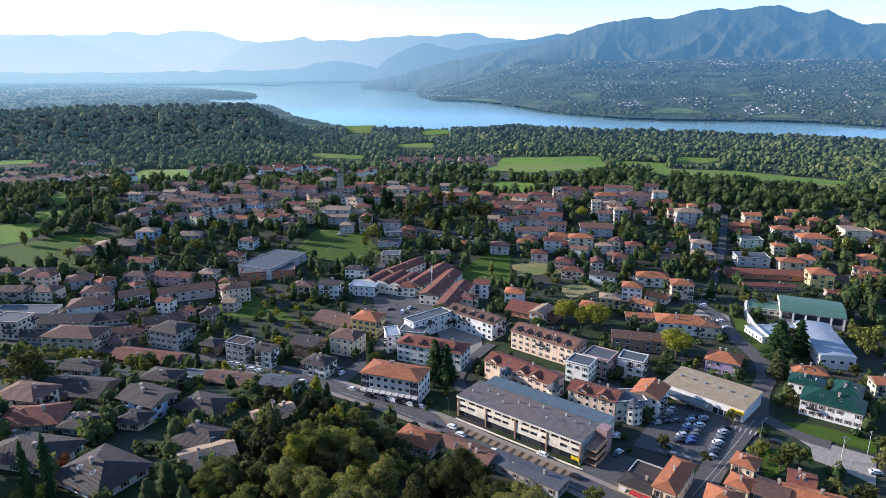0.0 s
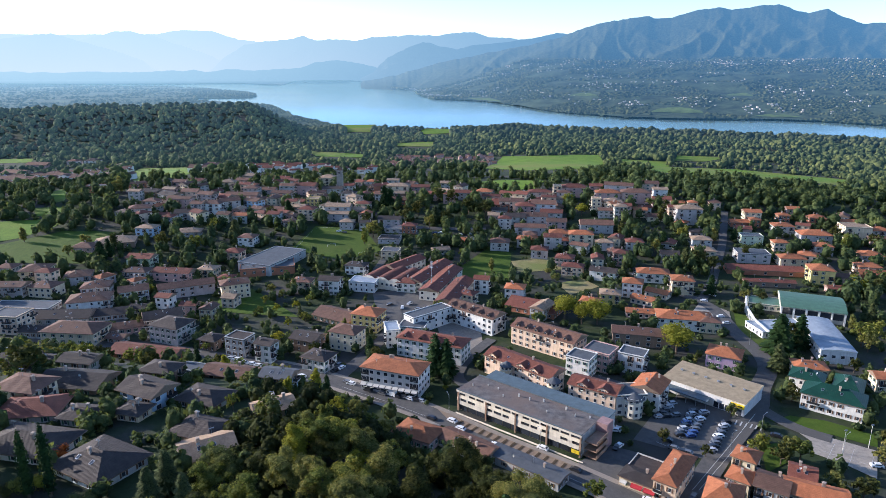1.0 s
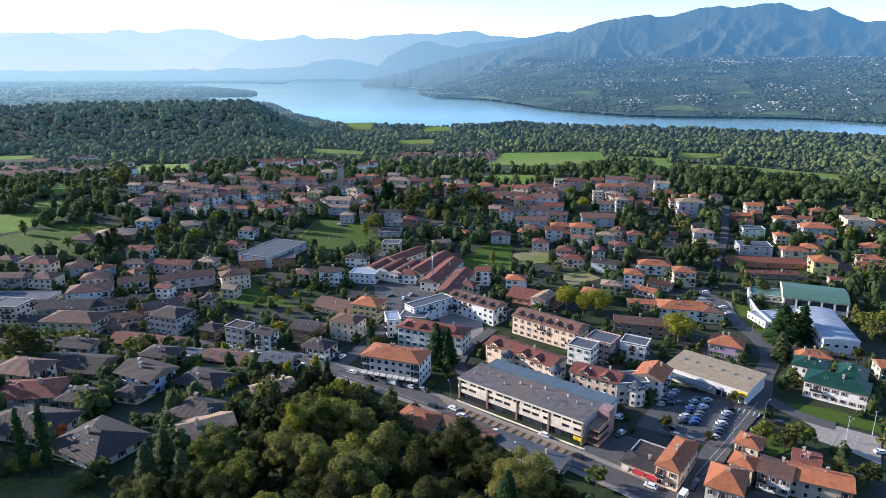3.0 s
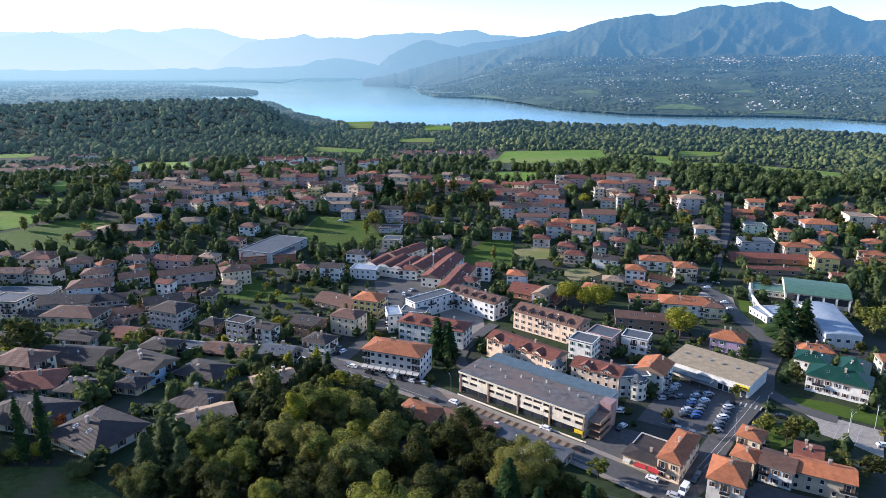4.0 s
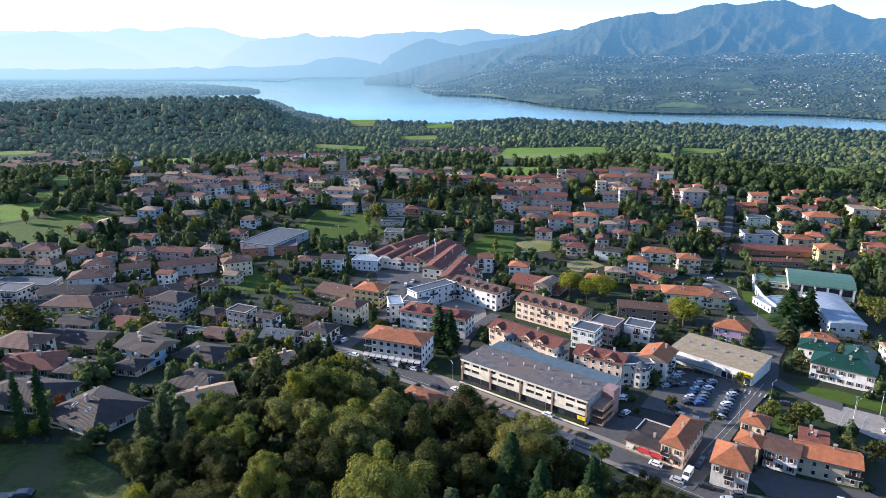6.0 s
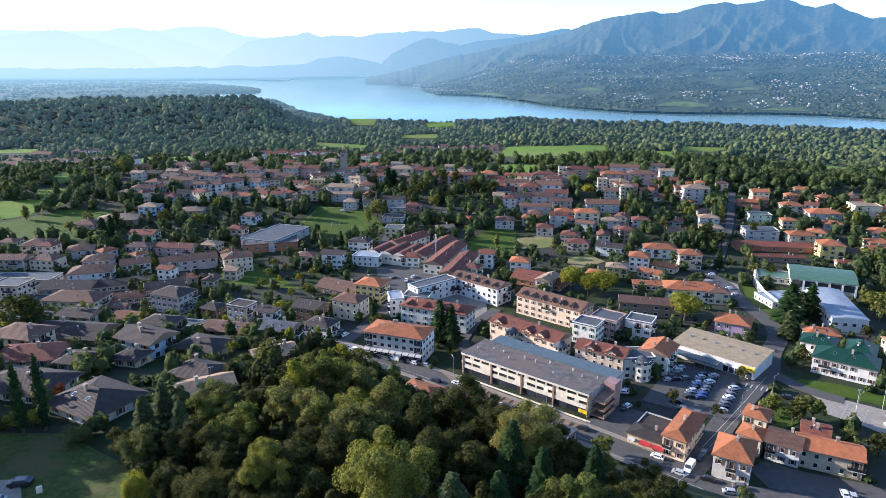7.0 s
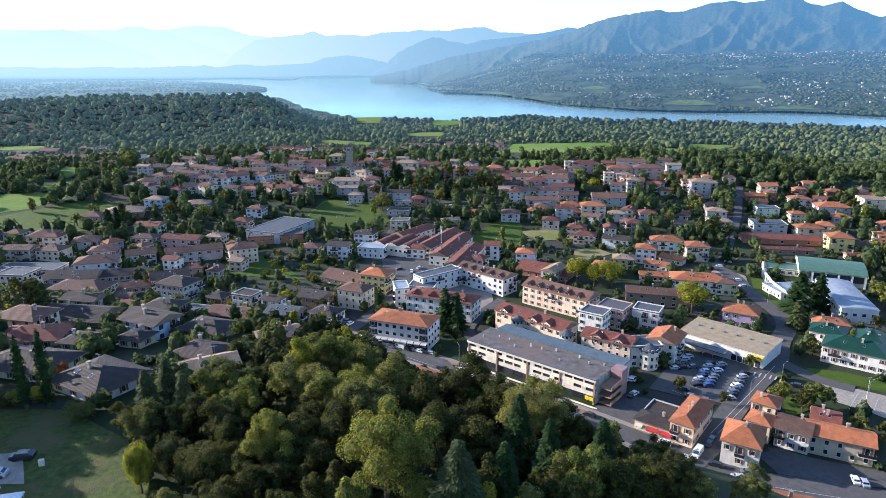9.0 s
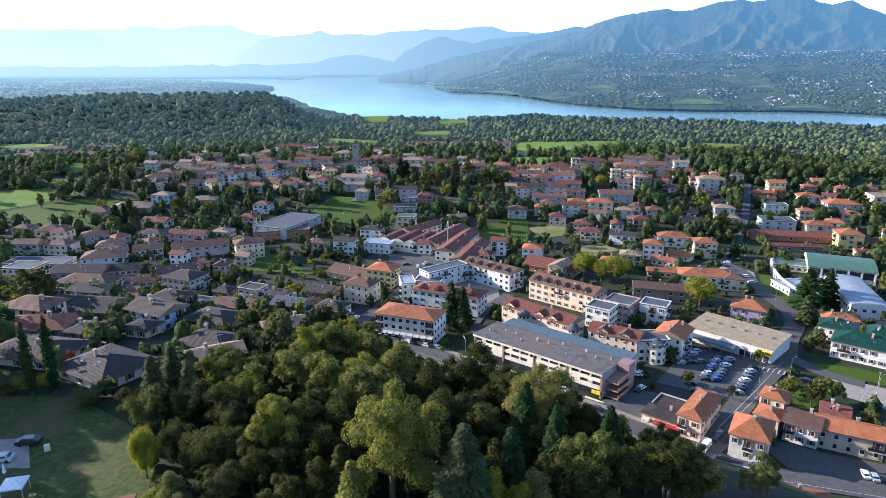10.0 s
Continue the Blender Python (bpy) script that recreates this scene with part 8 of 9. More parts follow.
tree("round", "green", -34.2, 133.1, 6.7, 1.15, 1, "on the slope above the street")
tree("tall", "lime", -14.5, 125.0, 6.7, 1.15, 1, "on the slope above the street")
tree("round", "olive", -5.6, 129.3, 7.6, 1.22, 1, "on the slope above the street")
tree("round", "dark", 35.4, 100.3, 9.0, 1.20, 2, "on the slope above the crossing")
tree("round", "dark", 37.5, 95.1, 9.0, 1.20, 2, "on the slope above the crossing")
tree("round", "olive", 38.4, 88.6, 8.0, 1.20, 2, "on the slope above the crossing")
tree("round", "dark", 33.6, 90.1, 10.0, 1.20, 2, "on the slope above the crossing")
tree("round", "dark", 29.7, 96.0, 9.0, 1.20, 2, "on the slope above the crossing")
tree("round", "green", 30.4, 91.5, 9.0, 1.20, 2, "on the slope above the crossing")
tree("round", "dark", 36.6, 89.8, 9.0, 1.20, 2, "on the slope above the crossing")
tree("tall", "olive", 28.8, 103.9, 9.0, 1.20, 2, "on the slope above the crossing")
tree("round", "olive", 47.7, 91.4, 5.5, 1.20, 2, "on the slope above the crossing")
tree("cypress", "needle", -87.1, 117.7, 15.8, 1.00, 1, "beside a house")
tree("cypress", "needle", -82.9, 118.5, 16.8, 1.00, 1, "beside a house")
tree("bush", "rust", -89.0, 132.1, 4.2, 1.20, 1, "beside a house")
tree("bush", "lime", -86.2, 121.5, 4.2, 1.20, 1, "beside a house")
tree("bush", "green", -90.0, 120.0, 4.2, 1.20, 1, "beside a house")
tree("bush", "dark", -92.2, 118.8, 3.4, 1.30, 1, "beside a house")
tree("conifer", "needle", -3.2, 258.1, 19.0, 1.20, 0, "among the houses")
tree("conifer", "needle", 1.6, 256.1, 18.0, 1.20, 0, "among the houses")
tree("bush", "dark", -11.4, 277.7, 4.0, 1.20, 0, "among the houses")
tree("pollard", "lime", 64.7, 321.9, 14.6, 1.32, 1, "among the houses")
tree("pollard", "lime", 72.5, 316.1, 13.0, 1.18, 1, "among the houses")
tree("pollard", "lime", 80.5, 315.3, 14.6, 1.45, 1, "among the houses")
tree("pollard", "lime", 109.5, 279.8, 15.6, 1.50, 1, "among the houses")
tree("round", "green", 109.2, 197.1, 8.0, 1.20, 0, "among the houses")
tree("conifer", "needle", 157.7, 280.7, 19.0, 1.60, 0, "among the houses")
tree("conifer", "needle", 169.1, 284.5, 18.0, 1.30, 0, "among the houses")
tree("conifer", "blue", 147.8, 261.9, 13.0, 1.50, 0, "among the houses")
tree("round", "dark", 167.4, 285.4, 14.0, 1.10, 0, "among the houses")
tree("round", "lime", 243.7, 361.0, 13.0, 1.20, 0, "among the houses")
tree("round", "olive", 257.9, 364.3, 10.0, 1.10, 0, "among the houses")
tree("round", "green", 201.1, 287.7, 13.0, 1.20, 0, "among the houses")
tree("round", "green", 210.4, 293.6, 12.0, 1.20, 0, "among the houses")
tree("round", "olive", 200.0, 280.9, 10.0, 1.20, 0, "among the houses")
tree("tall", "olive", 207.2, 305.8, 10.0, 1.10, 0, "among the houses")
tree("conifer", "blue", 225.7, 319.4, 11.0, 1.20, 0, "among the houses")
tree("round", "olive", 118.4, 194.5, 9.0, 1.20, 0, "among the houses")
tree("round", "green", 121.3, 192.8, 9.0, 1.20, 0, "among the houses")
tree("round", "dark", 113.8, 190.9, 8.0, 1.20, 0, "among the houses")
tree("bush", "lime", 113.9, 203.9, 4.0, 1.30, 0, "among the houses")
tree("round", "dark", 78.7, 204.4, 6.0, 1.10, 0, "among the houses")
tree("round", "dark", 90.3, 195.3, 5.0, 1.10, 0, "among the houses")
tree("round", "olive", 110.5, 222.3, 6.0, 1.10, 0, "among the houses")
tree("round", "dark", -127.6, 181.0, 13.0, 1.30, 0, "among the houses")
tree("round", "dark", -198.6, 443.2, 14.0, 1.10, 0, "among the houses")
tree("round", "green", -173.3, 438.9, 14.0, 1.15, 0, "among the houses")
tree("round", "green", -176.8, 490.2, 11.0, 1.10, 0, "among the houses")
tree("conifer", "blue", -156.4, 474.2, 15.0, 1.50, 0, "among the houses")
tree("conifer", "needle", -156.8, 428.1, 13.0, 1.10, 0, "among the houses")
tree("round", "olive", -52.7, 476.5, 15.0, 1.20, 0, "among the houses")
tree("tall", "green", -57.5, 462.1, 13.0, 1.10, 0, "among the houses")
tree("conifer", "blue", -88.6, 417.8, 9.0, 1.60, 0, "among the houses")
tree("conifer", "needle", -70.2, 414.3, 9.0, 1.20, 0, "among the houses")
tree("tall", "olive", -5.6, 457.8, 10.0, 1.10, 0, "among the houses")
tree("tall", "olive", 32.0, 406.2, 9.0, 1.20, 0, "among the houses")
tree("round", "dark", 43.6, 392.1, 6.0, 1.10, 0, "among the houses")
tree("conifer", "needle", -134.1, 330.4, 10.0, 1.50, 0, "among the houses")
tree("cypress", "olive", -154.2, 307.2, 9.0, 1.50, 0, "among the houses")
tree("tall", "olive", -295.1, 585.5, 16.0, 1.20, 0, "among the houses")
tree("round", "olive", -294.1, 577.6, 14.0, 1.10, 0, "among the houses")
tree("conifer", "needle", -128.7, 529.9, 15.0, 1.60, 0, "among the houses")
tree("round", "dark", -140.3, 519.4, 13.0, 1.20, 0, "among the houses")
tree("conifer", "needle", -51.0, 558.3, 20.0, 1.30, 0, "among the houses")
tree("conifer", "needle", -46.3, 559.7, 17.0, 1.40, 0, "among the houses")
tree("round", "olive", -4.4, 578.3, 15.0, 1.20, 0, "among the houses")
tree("round", "dark", 8.2, 567.5, 15.0, 1.20, 0, "among the houses")
tree("round", "dark", 22.1, 538.7, 15.0, 1.30, 0, "among the houses")
tree("round", "dark", 35.9, 530.0, 15.0, 1.30, 0, "among the houses")
tree("round", "dark", -20.6, 533.4, 14.0, 1.20, 0, "among the houses")
tree("conifer", "blue", -6.2, 513.5, 15.0, 1.50, 0, "among the houses")
tree("round", "dark", 2.9, 512.1, 13.0, 1.20, 0, "among the houses")
tree("round", "dark", -29.4, 520.0, 13.0, 1.20, 0, "among the houses")
tree("round", "dark", -60.5, 507.5, 12.0, 1.10, 0, "among the houses")
tree("round", "olive", -10.5, 500.0, 12.0, 1.20, 0, "among the houses")
tree("pollard", "lime", 115.6, 527.9, 11.2, 1.38, 0, "among the houses")
tree("pollard", "lime", 109.0, 556.1, 12.3, 1.26, 0, "among the houses")
tree("conifer", "needle", 211.3, 492.0, 13.0, 1.00, 0, "among the houses")
tree("tall", "olive", 199.6, 461.8, 12.0, 1.20, 0, "among the houses")
tree("conifer", "blue", 161.1, 412.4, 15.0, 1.60, 0, "among the houses")
tree("round", "dark", 170.6, 412.3, 13.0, 1.40, 0, "among the houses")
tree("round", "dark", 176.5, 403.4, 12.0, 1.30, 0, "among the houses")
tree("conifer", "needle", 157.7, 361.0, 13.0, 1.30, 0, "among the houses")
tree("conifer", "needle", 160.6, 456.4, 12.0, 1.40, 0, "among the houses")
tree("round", "green", 180.0, 470.7, 11.0, 1.20, 0, "among the houses")
tree("round", "olive", 150.9, 444.2, 10.0, 1.10, 0, "among the houses")
tree("conifer", "blue", 116.5, 397.7, 10.0, 1.40, 0, "among the houses")
tree("tall", "olive", 115.0, 454.1, 11.0, 1.10, 0, "among the houses")
tree("round", "dark", 292.4, 468.1, 12.0, 1.20, 0, "among the houses")
tree("tall", "green", 286.9, 444.8, 14.0, 1.30, 0, "among the houses")
tree("round", "dark", 308.8, 447.7, 13.0, 1.10, 0, "among the houses")
tree("tall", "dark", 207.1, 426.8, 12.0, 1.10, 0, "among the houses")
tree("conifer", "needle", 216.5, 467.0, 10.0, 1.10, 0, "among the houses")
tree("round", "dark", 146.6, 471.7, 11.0, 1.30, 0, "among the houses")
tree("tall", "dark", 134.9, 475.8, 12.0, 1.20, 0, "among the houses")
tree("round", "olive", 174.3, 352.3, 7.0, 1.30, 0, "among the houses")
tree("round", "dark", 181.8, 347.5, 7.0, 1.30, 0, "among the houses")
tree("round", "dark", 195.3, 355.0, 6.0, 1.30, 0, "among the houses")
tree("round", "olive", 70.8, 383.8, 7.0, 1.30, 0, "among the houses")
tree("bush", "olive", 68.7, 403.2, 4.0, 1.40, 0, "among the houses")
tree("bush", "olive", -61.1, 203.7, 4.0, 1.20, 0, "among the houses")
tree("round", "olive", -101.2, 362.3, 7.0, 1.20, 0, "among the houses")
tree("round", "olive", -92.1, 352.3, 7.0, 1.20, 0, "among the houses")
tree("tall", "olive", -88.1, 364.3, 10.0, 1.00, 0, "among the houses")
tree("round", "lime", -81.2, 338.9, 5.0, 1.30, 0, "among the houses")
tree("round", "lime", -91.1, 334.5, 5.0, 1.30, 0, "among the houses")
tree("round", "green", -98.5, 327.7, 6.0, 1.30, 0, "among the houses")
tree("round", "green", -72.4, 319.4, 6.0, 1.30, 0, "among the houses")
tree("round", "lime", -80.1, 313.8, 5.0, 1.30, 0, "among the houses")
tree("round", "green", -74.9, 347.5, 7.0, 1.20, 0, "among the houses")
tree("round", "green", -100.1, 345.5, 6.0, 1.20, 0, "among the houses")
tree("round", "olive", -58.6, 177.7, 6.0, 1.20, 0, "among the houses")
tree("conifer", "needle", -33.6, 277.6, 10.0, 1.30, 0, "among the houses")
tree("round", "green", -111.4, 281.9, 5.0, 1.20, 0, "among the houses")
tree("willow", "olive", -45.0, 150.2, 9.0, 1.20, 0, "among the houses")
tree("tall", "lime", -44.7, 169.8, 7.0, 1.20, 0, "among the houses")
tree("round", "olive", -252.5, 442.7, 9.0, 1.20, 0, "among the houses")
tree("round", "olive", -250.9, 418.1, 9.0, 1.10, 0, "among the houses")
tree("tall", "olive", -299.5, 448.5, 11.0, 1.30, 0, "among the houses")
tree("tall", "dark", -228.1, 434.2, 13.0, 1.30, 0, "among the houses")
tree("conifer", "needle", -226.8, 412.7, 14.0, 1.60, 0, "among the houses")
tree("conifer", "needle", -226.0, 422.0, 13.0, 1.40, 0, "among the houses")
tree("round", "olive", -180.4, 414.7, 6.0, 1.50, 0, "among the houses")
tree("round", "lime", -171.1, 358.7, 7.0, 1.10, 0, "among the houses")
tree("round", "green", -165.6, 357.1, 6.0, 1.10, 0, "among the houses")
tree("round", "olive", 210.2, 319.4, 6.0, 1.20, 0, "among the houses")
tree("pollard", "olive", 176.6, 543.9, 9.0, 1.20, 0, "among the houses")
tree("tall", "dark", 184.2, 523.7, 13.0, 1.30, 0, "among the houses")
tree("tall", "dark", 174.2, 506.3, 12.0, 1.20, 0, "among the houses")
# Trees out of view, added only to throw shade on the lawn.
tree("round", "dark", -100.0, 98.0, 17.0, 1.20, 1, "added out of view to shade a lawn")
tree("round", "dark", -104.0, 107.0, 16.0, 1.20, 1, "added out of view to shade a lawn")
tree("round", "dark", -101.0, 117.0, 17.0, 1.20, 1, "added out of view to shade a lawn")
tree("round", "dark", -109.0, 124.0, 15.0, 1.20, 1, "added out of view to shade a lawn")
tree("round", "dark", -96.0, 90.0, 15.0, 1.20, 1, "added out of view to shade a lawn")
tree("round", "dark", -112.0, 112.0, 18.0, 1.20, 1, "added out of view to shade a lawn")
tree("round", "dark", -118.0, 120.0, 18.0, 1.20, 1, "added out of view to shade a lawn")
tree("round", "dark", -106.0, 98.0, 18.0, 1.20, 1, "added out of view to shade a lawn")
tree("round", "dark", -99.0, 84.0, 14.0, 1.20, 1, "added out of view to shade a lawn")
tree("round", "dark", -121.0, 132.0, 16.0, 1.20, 1, "added out of view to shade a lawn")


# ---- scattered garden trees ----
def taken_grid():
    cells = {}
    for x, y, r in TAKEN:
        for i in range(int((x - r) // 12), int((x + r) // 12) + 1):
            for j in range(int((y - r) // 12), int((y + r) // 12) + 1):
                cells.setdefault((i, j), []).append((x, y, r))
    for way, half in ROADS:
        for x, y in way:
            for i in range(int((x - half) // 12), int((x + half) // 12) + 1):
                for j in range(int((y - half) // 12), int((y + half) // 12) + 1):
                    cells.setdefault((i, j), []).append((x, y, half + 0.8))
    return cells


def inside_any(x, y, boxes):
    for pts in boxes:
        hit, n = False, len(pts)
        for i in range(n):
            (x0, y0), (x1, y1) = pts[i], pts[i - 1]
            if (y0 > y) != (y1 > y) and x < (x1 - x0) * (y - y0) / (y1 - y0) + x0:
                hit = not hit
        if hit:
            return True
    return False


def free(cells, x, y, r):
    return all((x - a) ** 2 + (y - b) ** 2 > (r + c) ** 2 for a, b, c in cells.get((int(x // 12), int(y // 12)), ()))


CELLS = taken_grid()


def hamlet(name, az0, az1, r0, r1, count, seed, walls, tops, label):
    """A distant cluster of small houses, walls and pitched roofs."""
    rng = random.Random(seed)
    w, t = Builder(), Builder()
    for _ in range(count * 4):
        if count <= 0:
            break
        x, y = by_bearing(rng.uniform(az0, az1), rng.uniform(r0, r1))
        if inside_any(x, y, OUTLINES) or not free(CELLS, x, y, 6):
            continue
        count -= 1
        z, a = ground(x, y), radians(rng.choice((-12, 0, 10, 78, 90)) + rng.uniform(-8, 8))
        L, D, h = rng.uniform(4.5, 7.5), rng.uniform(3.8, 5), rng.choice((3.2, 5.8, 6.2))
        c, s = math.cos(a), math.sin(a)

        def at(u, v, k):
            return (x + u * c - v * s, y + u * s + v * c, z + k)

        w.prism([at(u, v, 0)[:2] for u, v in ((-L, -D), (L, -D), (L, D), (-L, D))], z - 3, z + h)
        e, top = h + 0.1, h + D * 0.42
        o = 0.6
        for sg in (-1, 1):
            q = [at(-L - o, sg * (D + o), e - 0.2), at(L + o, sg * (D + o), e - 0.2), at(L + o, 0, top), at(-L - o, 0, top)]
            t.poly(q if sg < 0 else q[::-1])
        for sg in (-1, 1):
            q = [at(sg * L, -D, e), at(sg * L, D, e), at(sg * L, 0, top - 0.1)]
            w.poly(q if sg > 0 else q[::-1])
        CELLS.setdefault((int(x // 12), int(y // 12)), []).append((x, y, 6))
    tagged(put(name, w.mesh(name, WALLS[walls])), label, "hamlet", kind="stuff")
    tagged(put(name + "_roofs", t.mesh(name + "_roofs", ROOFS[tops])), label.replace("houses", "roofs of the houses"), "hamlet", kind="stuff")


HAMLETS = ((-36, -19, 800, 1050), (-5, 5.5, 1000, 1260), (-17, -6, 800, 960))
hamlet("hamlet", -36, -19, 800, 1050, 120, 51, "white", "brown", "small pale houses of a hamlet among trees")
hamlet("hamlet", -5, 5.5, 1000, 1260, 75, 52, "pink", "brown", "small reddish houses of a hamlet among trees")
hamlet("hamlet", -17, -6, 800, 960, 40, 53, "white", "red", "small pale houses behind the old centre")
trng = random.Random(11)
made, garden = 0, []
for _ in range(60000):
    if len(garden) >= 2600:
        break
    az, r = trng.uniform(-39, 38), trng.uniform(0, 1) ** 0.62 * 600 + 150
    x, y = by_bearing(az, r)
    if inside_any(x, y, [WOOD_EDGE]):
        continue
    if 12 < az < 33 and r < 340 and trng.random() < 0.7:
        continue
    if inside_any(x, y, OUTLINES) or not free(CELLS, x, y, 1.2):
        continue
    u = trng.random()
    near_h = trng.uniform(4, 9) if r < 410 else trng.uniform(6, 14)
    if r < 340 and made < 112:
        if u < 0.12:
            tree("conifer", trng.choice(("needle", "blue")), x, y, trng.uniform(6, 11), 1.0)
        elif u < 0.22:
            tree("tall", trng.choice(("green", "lime", "olive")), x, y, near_h * 1.1)
        elif u < 0.55:
            tree("bush", trng.choice(("green", "olive", "dark", "lime")), x, y, trng.uniform(1.8, 3.4), 1.0)
        else:
            tree("round", trng.choice(("green", "green", "dark", "dark", "olive", "lime")), x, y, near_h, trng.uniform(1.0, 1.3))
        made += 1
    else:
        h = near_h if u < 0.5 else trng.uniform(1.6, 3.5)
        garden.append((x, y, ground(x, y) - 0.2, h * (trng.uniform(0.28, 0.42) if u < 0.5 else trng.uniform(0.5, 0.9)), h))
    CELLS.setdefault((int(x // 12), int(y // 12)), []).append((x, y, 1.6))


# ---- woods: many crowns in one object each ----
def crown_templates(seed, count):
    out = []
    v0 = np.array(ICO_V)
    for k in range(count):
        d = np.array([1 + 0.3 * noise.noise((a * 1.5 + k * 3.1 + seed, b * 1.5, c * 1.5)) + 0.2 * noise.noise((a * 3.7, b * 3.7 + k, c * 3.7)) for a, b, c in ICO_V])
        out.append(v0 * d[:, None])
    return out


def woodland(name, spots, mat, label, leaves, size):
    """Crowns for a list of (x, y, z, radius, height): a bumpy body each, and loose leaf clumps round it."""
    if not spots:
        return
    temps = crown_templates(len(spots), 8)
    rng = np.random.default_rng(5)
    f0 = np.array(ICO_F)
    nv, nf, m = len(ICO_V), len(ICO_F), len(spots)
    S = np.array(spots)
    pick, ang = rng.integers(0, 8, m), rng.uniform(0, 6.28, m)
    T = np.array(temps)[pick]
    ca, sa = np.cos(ang)[:, None], np.sin(ang)[:, None]
    X, Y, Z = T[:, :, 0] * ca - T[:, :, 1] * sa, T[:, :, 0] * sa + T[:, :, 1] * ca, T[:, :, 2]
    k = 0.86 if leaves else 1.0
    V = np.stack([S[:, 0:1] + X * S[:, 3:4] * k, S[:, 1:2] + Y * S[:, 3:4] * k, S[:, 2:3] + S[:, 4:5] * (0.5 + 0.5 * Z * k)], -1).reshape(-1, 3)
    F = (f0[None] + (np.arange(m) * nv)[:, None, None]).reshape(-1, 3)
    loops, starts = F.reshape(-1), np.arange(0, len(F) * 3, 3)
    if leaves:
        d = rng.normal(size=(m, leaves, 3)) + np.array((0, 0, 0.35))
        d /= np.linalg.norm(d, axis=-1, keepdims=True)
        e = d * rng.uniform(0.72, 1.1, (m, leaves, 1))
        c = np.stack([S[:, 0:1] + e[..., 0] * S[:, 3:4], S[:, 1:2] + e[..., 1] * S[:, 3:4], S[:, 2:3] + S[:, 4:5] * (0.5 + 0.5 * e[..., 2])], -1)
        nrm = d + rng.normal(scale=0.5, size=d.shape)
        nrm /= np.linalg.norm(nrm, axis=-1, keepdims=True)
        u = np.cross(nrm, rng.normal(size=d.shape))
        u /= np.linalg.norm(u, axis=-1, keepdims=True)
        w = np.cross(nrm, u)
        s = (S[:, 3] * size)[:, None, None] * rng.uniform(0.6, 1.25, (m, leaves, 1))
        Q = np.stack([c - u * s, c - w * s * 0.7, c + u * s, c + w * s * 0.7], 2).reshape(-1, 3)
        base = len(V)
        V = np.concatenate([V, Q])
        loops = np.concatenate([loops, base + np.arange(len(Q))])
        starts = np.concatenate([starts, len(F) * 3 + np.arange(0, len(Q), 4)])
    me = bpy.data.meshes.new(name)
    me.vertices.add(len(V))
    me.vertices.foreach_set("co", V.reshape(-1).astype(np.float32))
    me.loops.add(len(loops))
    me.loops.foreach_set("vertex_index", loops.astype(np.int32))
    me.polygons.add(len(starts))
    me.polygons.foreach_set("loop_start", starts.astype(np.int32))
    me.materials.append(mat)
    me.update(calc_edges=True)
    me.validate()
    me.polygons.foreach_set("use_smooth", [True] * len(me.polygons))
    tagged(put(name, me), label, "woodland", kind="stuff")


def lobed(spots, count, seed):
    """Gives every crown smaller lobes round its sides, so that its outline is uneven."""
    rng = random.Random(seed)
    out = []
    for x, y, z, r, h in spots:
        out.append((x, y, z, r * 0.78, h))
        a0 = rng.uniform(0, 6.283)
        for i in range(count - 1):
            a, k = a0 + 6.283 * i / (count - 1) + rng.uniform(-0.5, 0.5), rng.uniform(0.45, 0.75)
            q, up = rng.uniform(0.38, 0.62), rng.uniform(0.1, 0.42)
            out.append((x + r * k * math.cos(a), y + r * k * math.sin(a), z + h * up, r * q, h * rng.uniform(0.4, 0.56)))
    return out


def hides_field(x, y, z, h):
    """True where a crown would hide part of an open meadow from the camera's standpoint."""
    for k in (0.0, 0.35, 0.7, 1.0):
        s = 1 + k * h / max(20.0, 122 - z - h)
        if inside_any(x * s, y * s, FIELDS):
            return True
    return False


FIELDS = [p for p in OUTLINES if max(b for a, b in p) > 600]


def wood_spots(r0, r1, gap, seed, az0=-41, az1=41, clear=0.0):
    rng = random.Random(seed)
    out = []
    area = radians(az1 - az0) / 2 * (r1 * r1 - r0 * r0)
    for _ in range(int(area / gap ** 2)):
        az, r = rng.uniform(az0, az1), math.sqrt(rng.uniform(r0 * r0, r1 * r1))
        x, y = by_bearing(az, r)
        if inside_any(x, y, OUTLINES) or not free(CELLS, x, y, 2.0):
            continue
        thin = noise.noise((x * 0.006, y * 0.006, 4.0))
        if rng.random() < clear + 0.7 * max(0, -thin - 0.05):
            continue
        if any(p < az < q and s < r < e for p, q, s, e in HAMLETS) and rng.random() < 0.86:
            continue
        z = land(x, y)
        if r > 2250 and z < WATER + 1:
            continue
        big = rng.random() < 0.3
        h = (rng.uniform(11, 19) if big else rng.uniform(4, 11)) * (1 + 0.4 * thin) * (gap / 11) ** 0.4
        # Leave out crowns that block the camera's view of a meadow.
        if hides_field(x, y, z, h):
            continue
        X, Y, Zz = far(x, y, z - 1.0)
        k = math.hypot(X, Y) / r
        out.append((X, Y, Zz, k * h * rng.uniform(0.34, 0.52), k * h * 0.85))
    return out


def stays_out_of_town(s):
    x, y = s[0], s[1]
    r, az = math.hypot(x, y), math.degrees(math.atan2(x, y))
    edge = table(az, (-38, -25, -16, -8, 0, 6, 12, 20, 36), (540, 700, 800, 800, 820, 780, 700, 590, 560))
    return r > edge + 30 * noise.noise((x * 0.02, y * 0.02, 0))


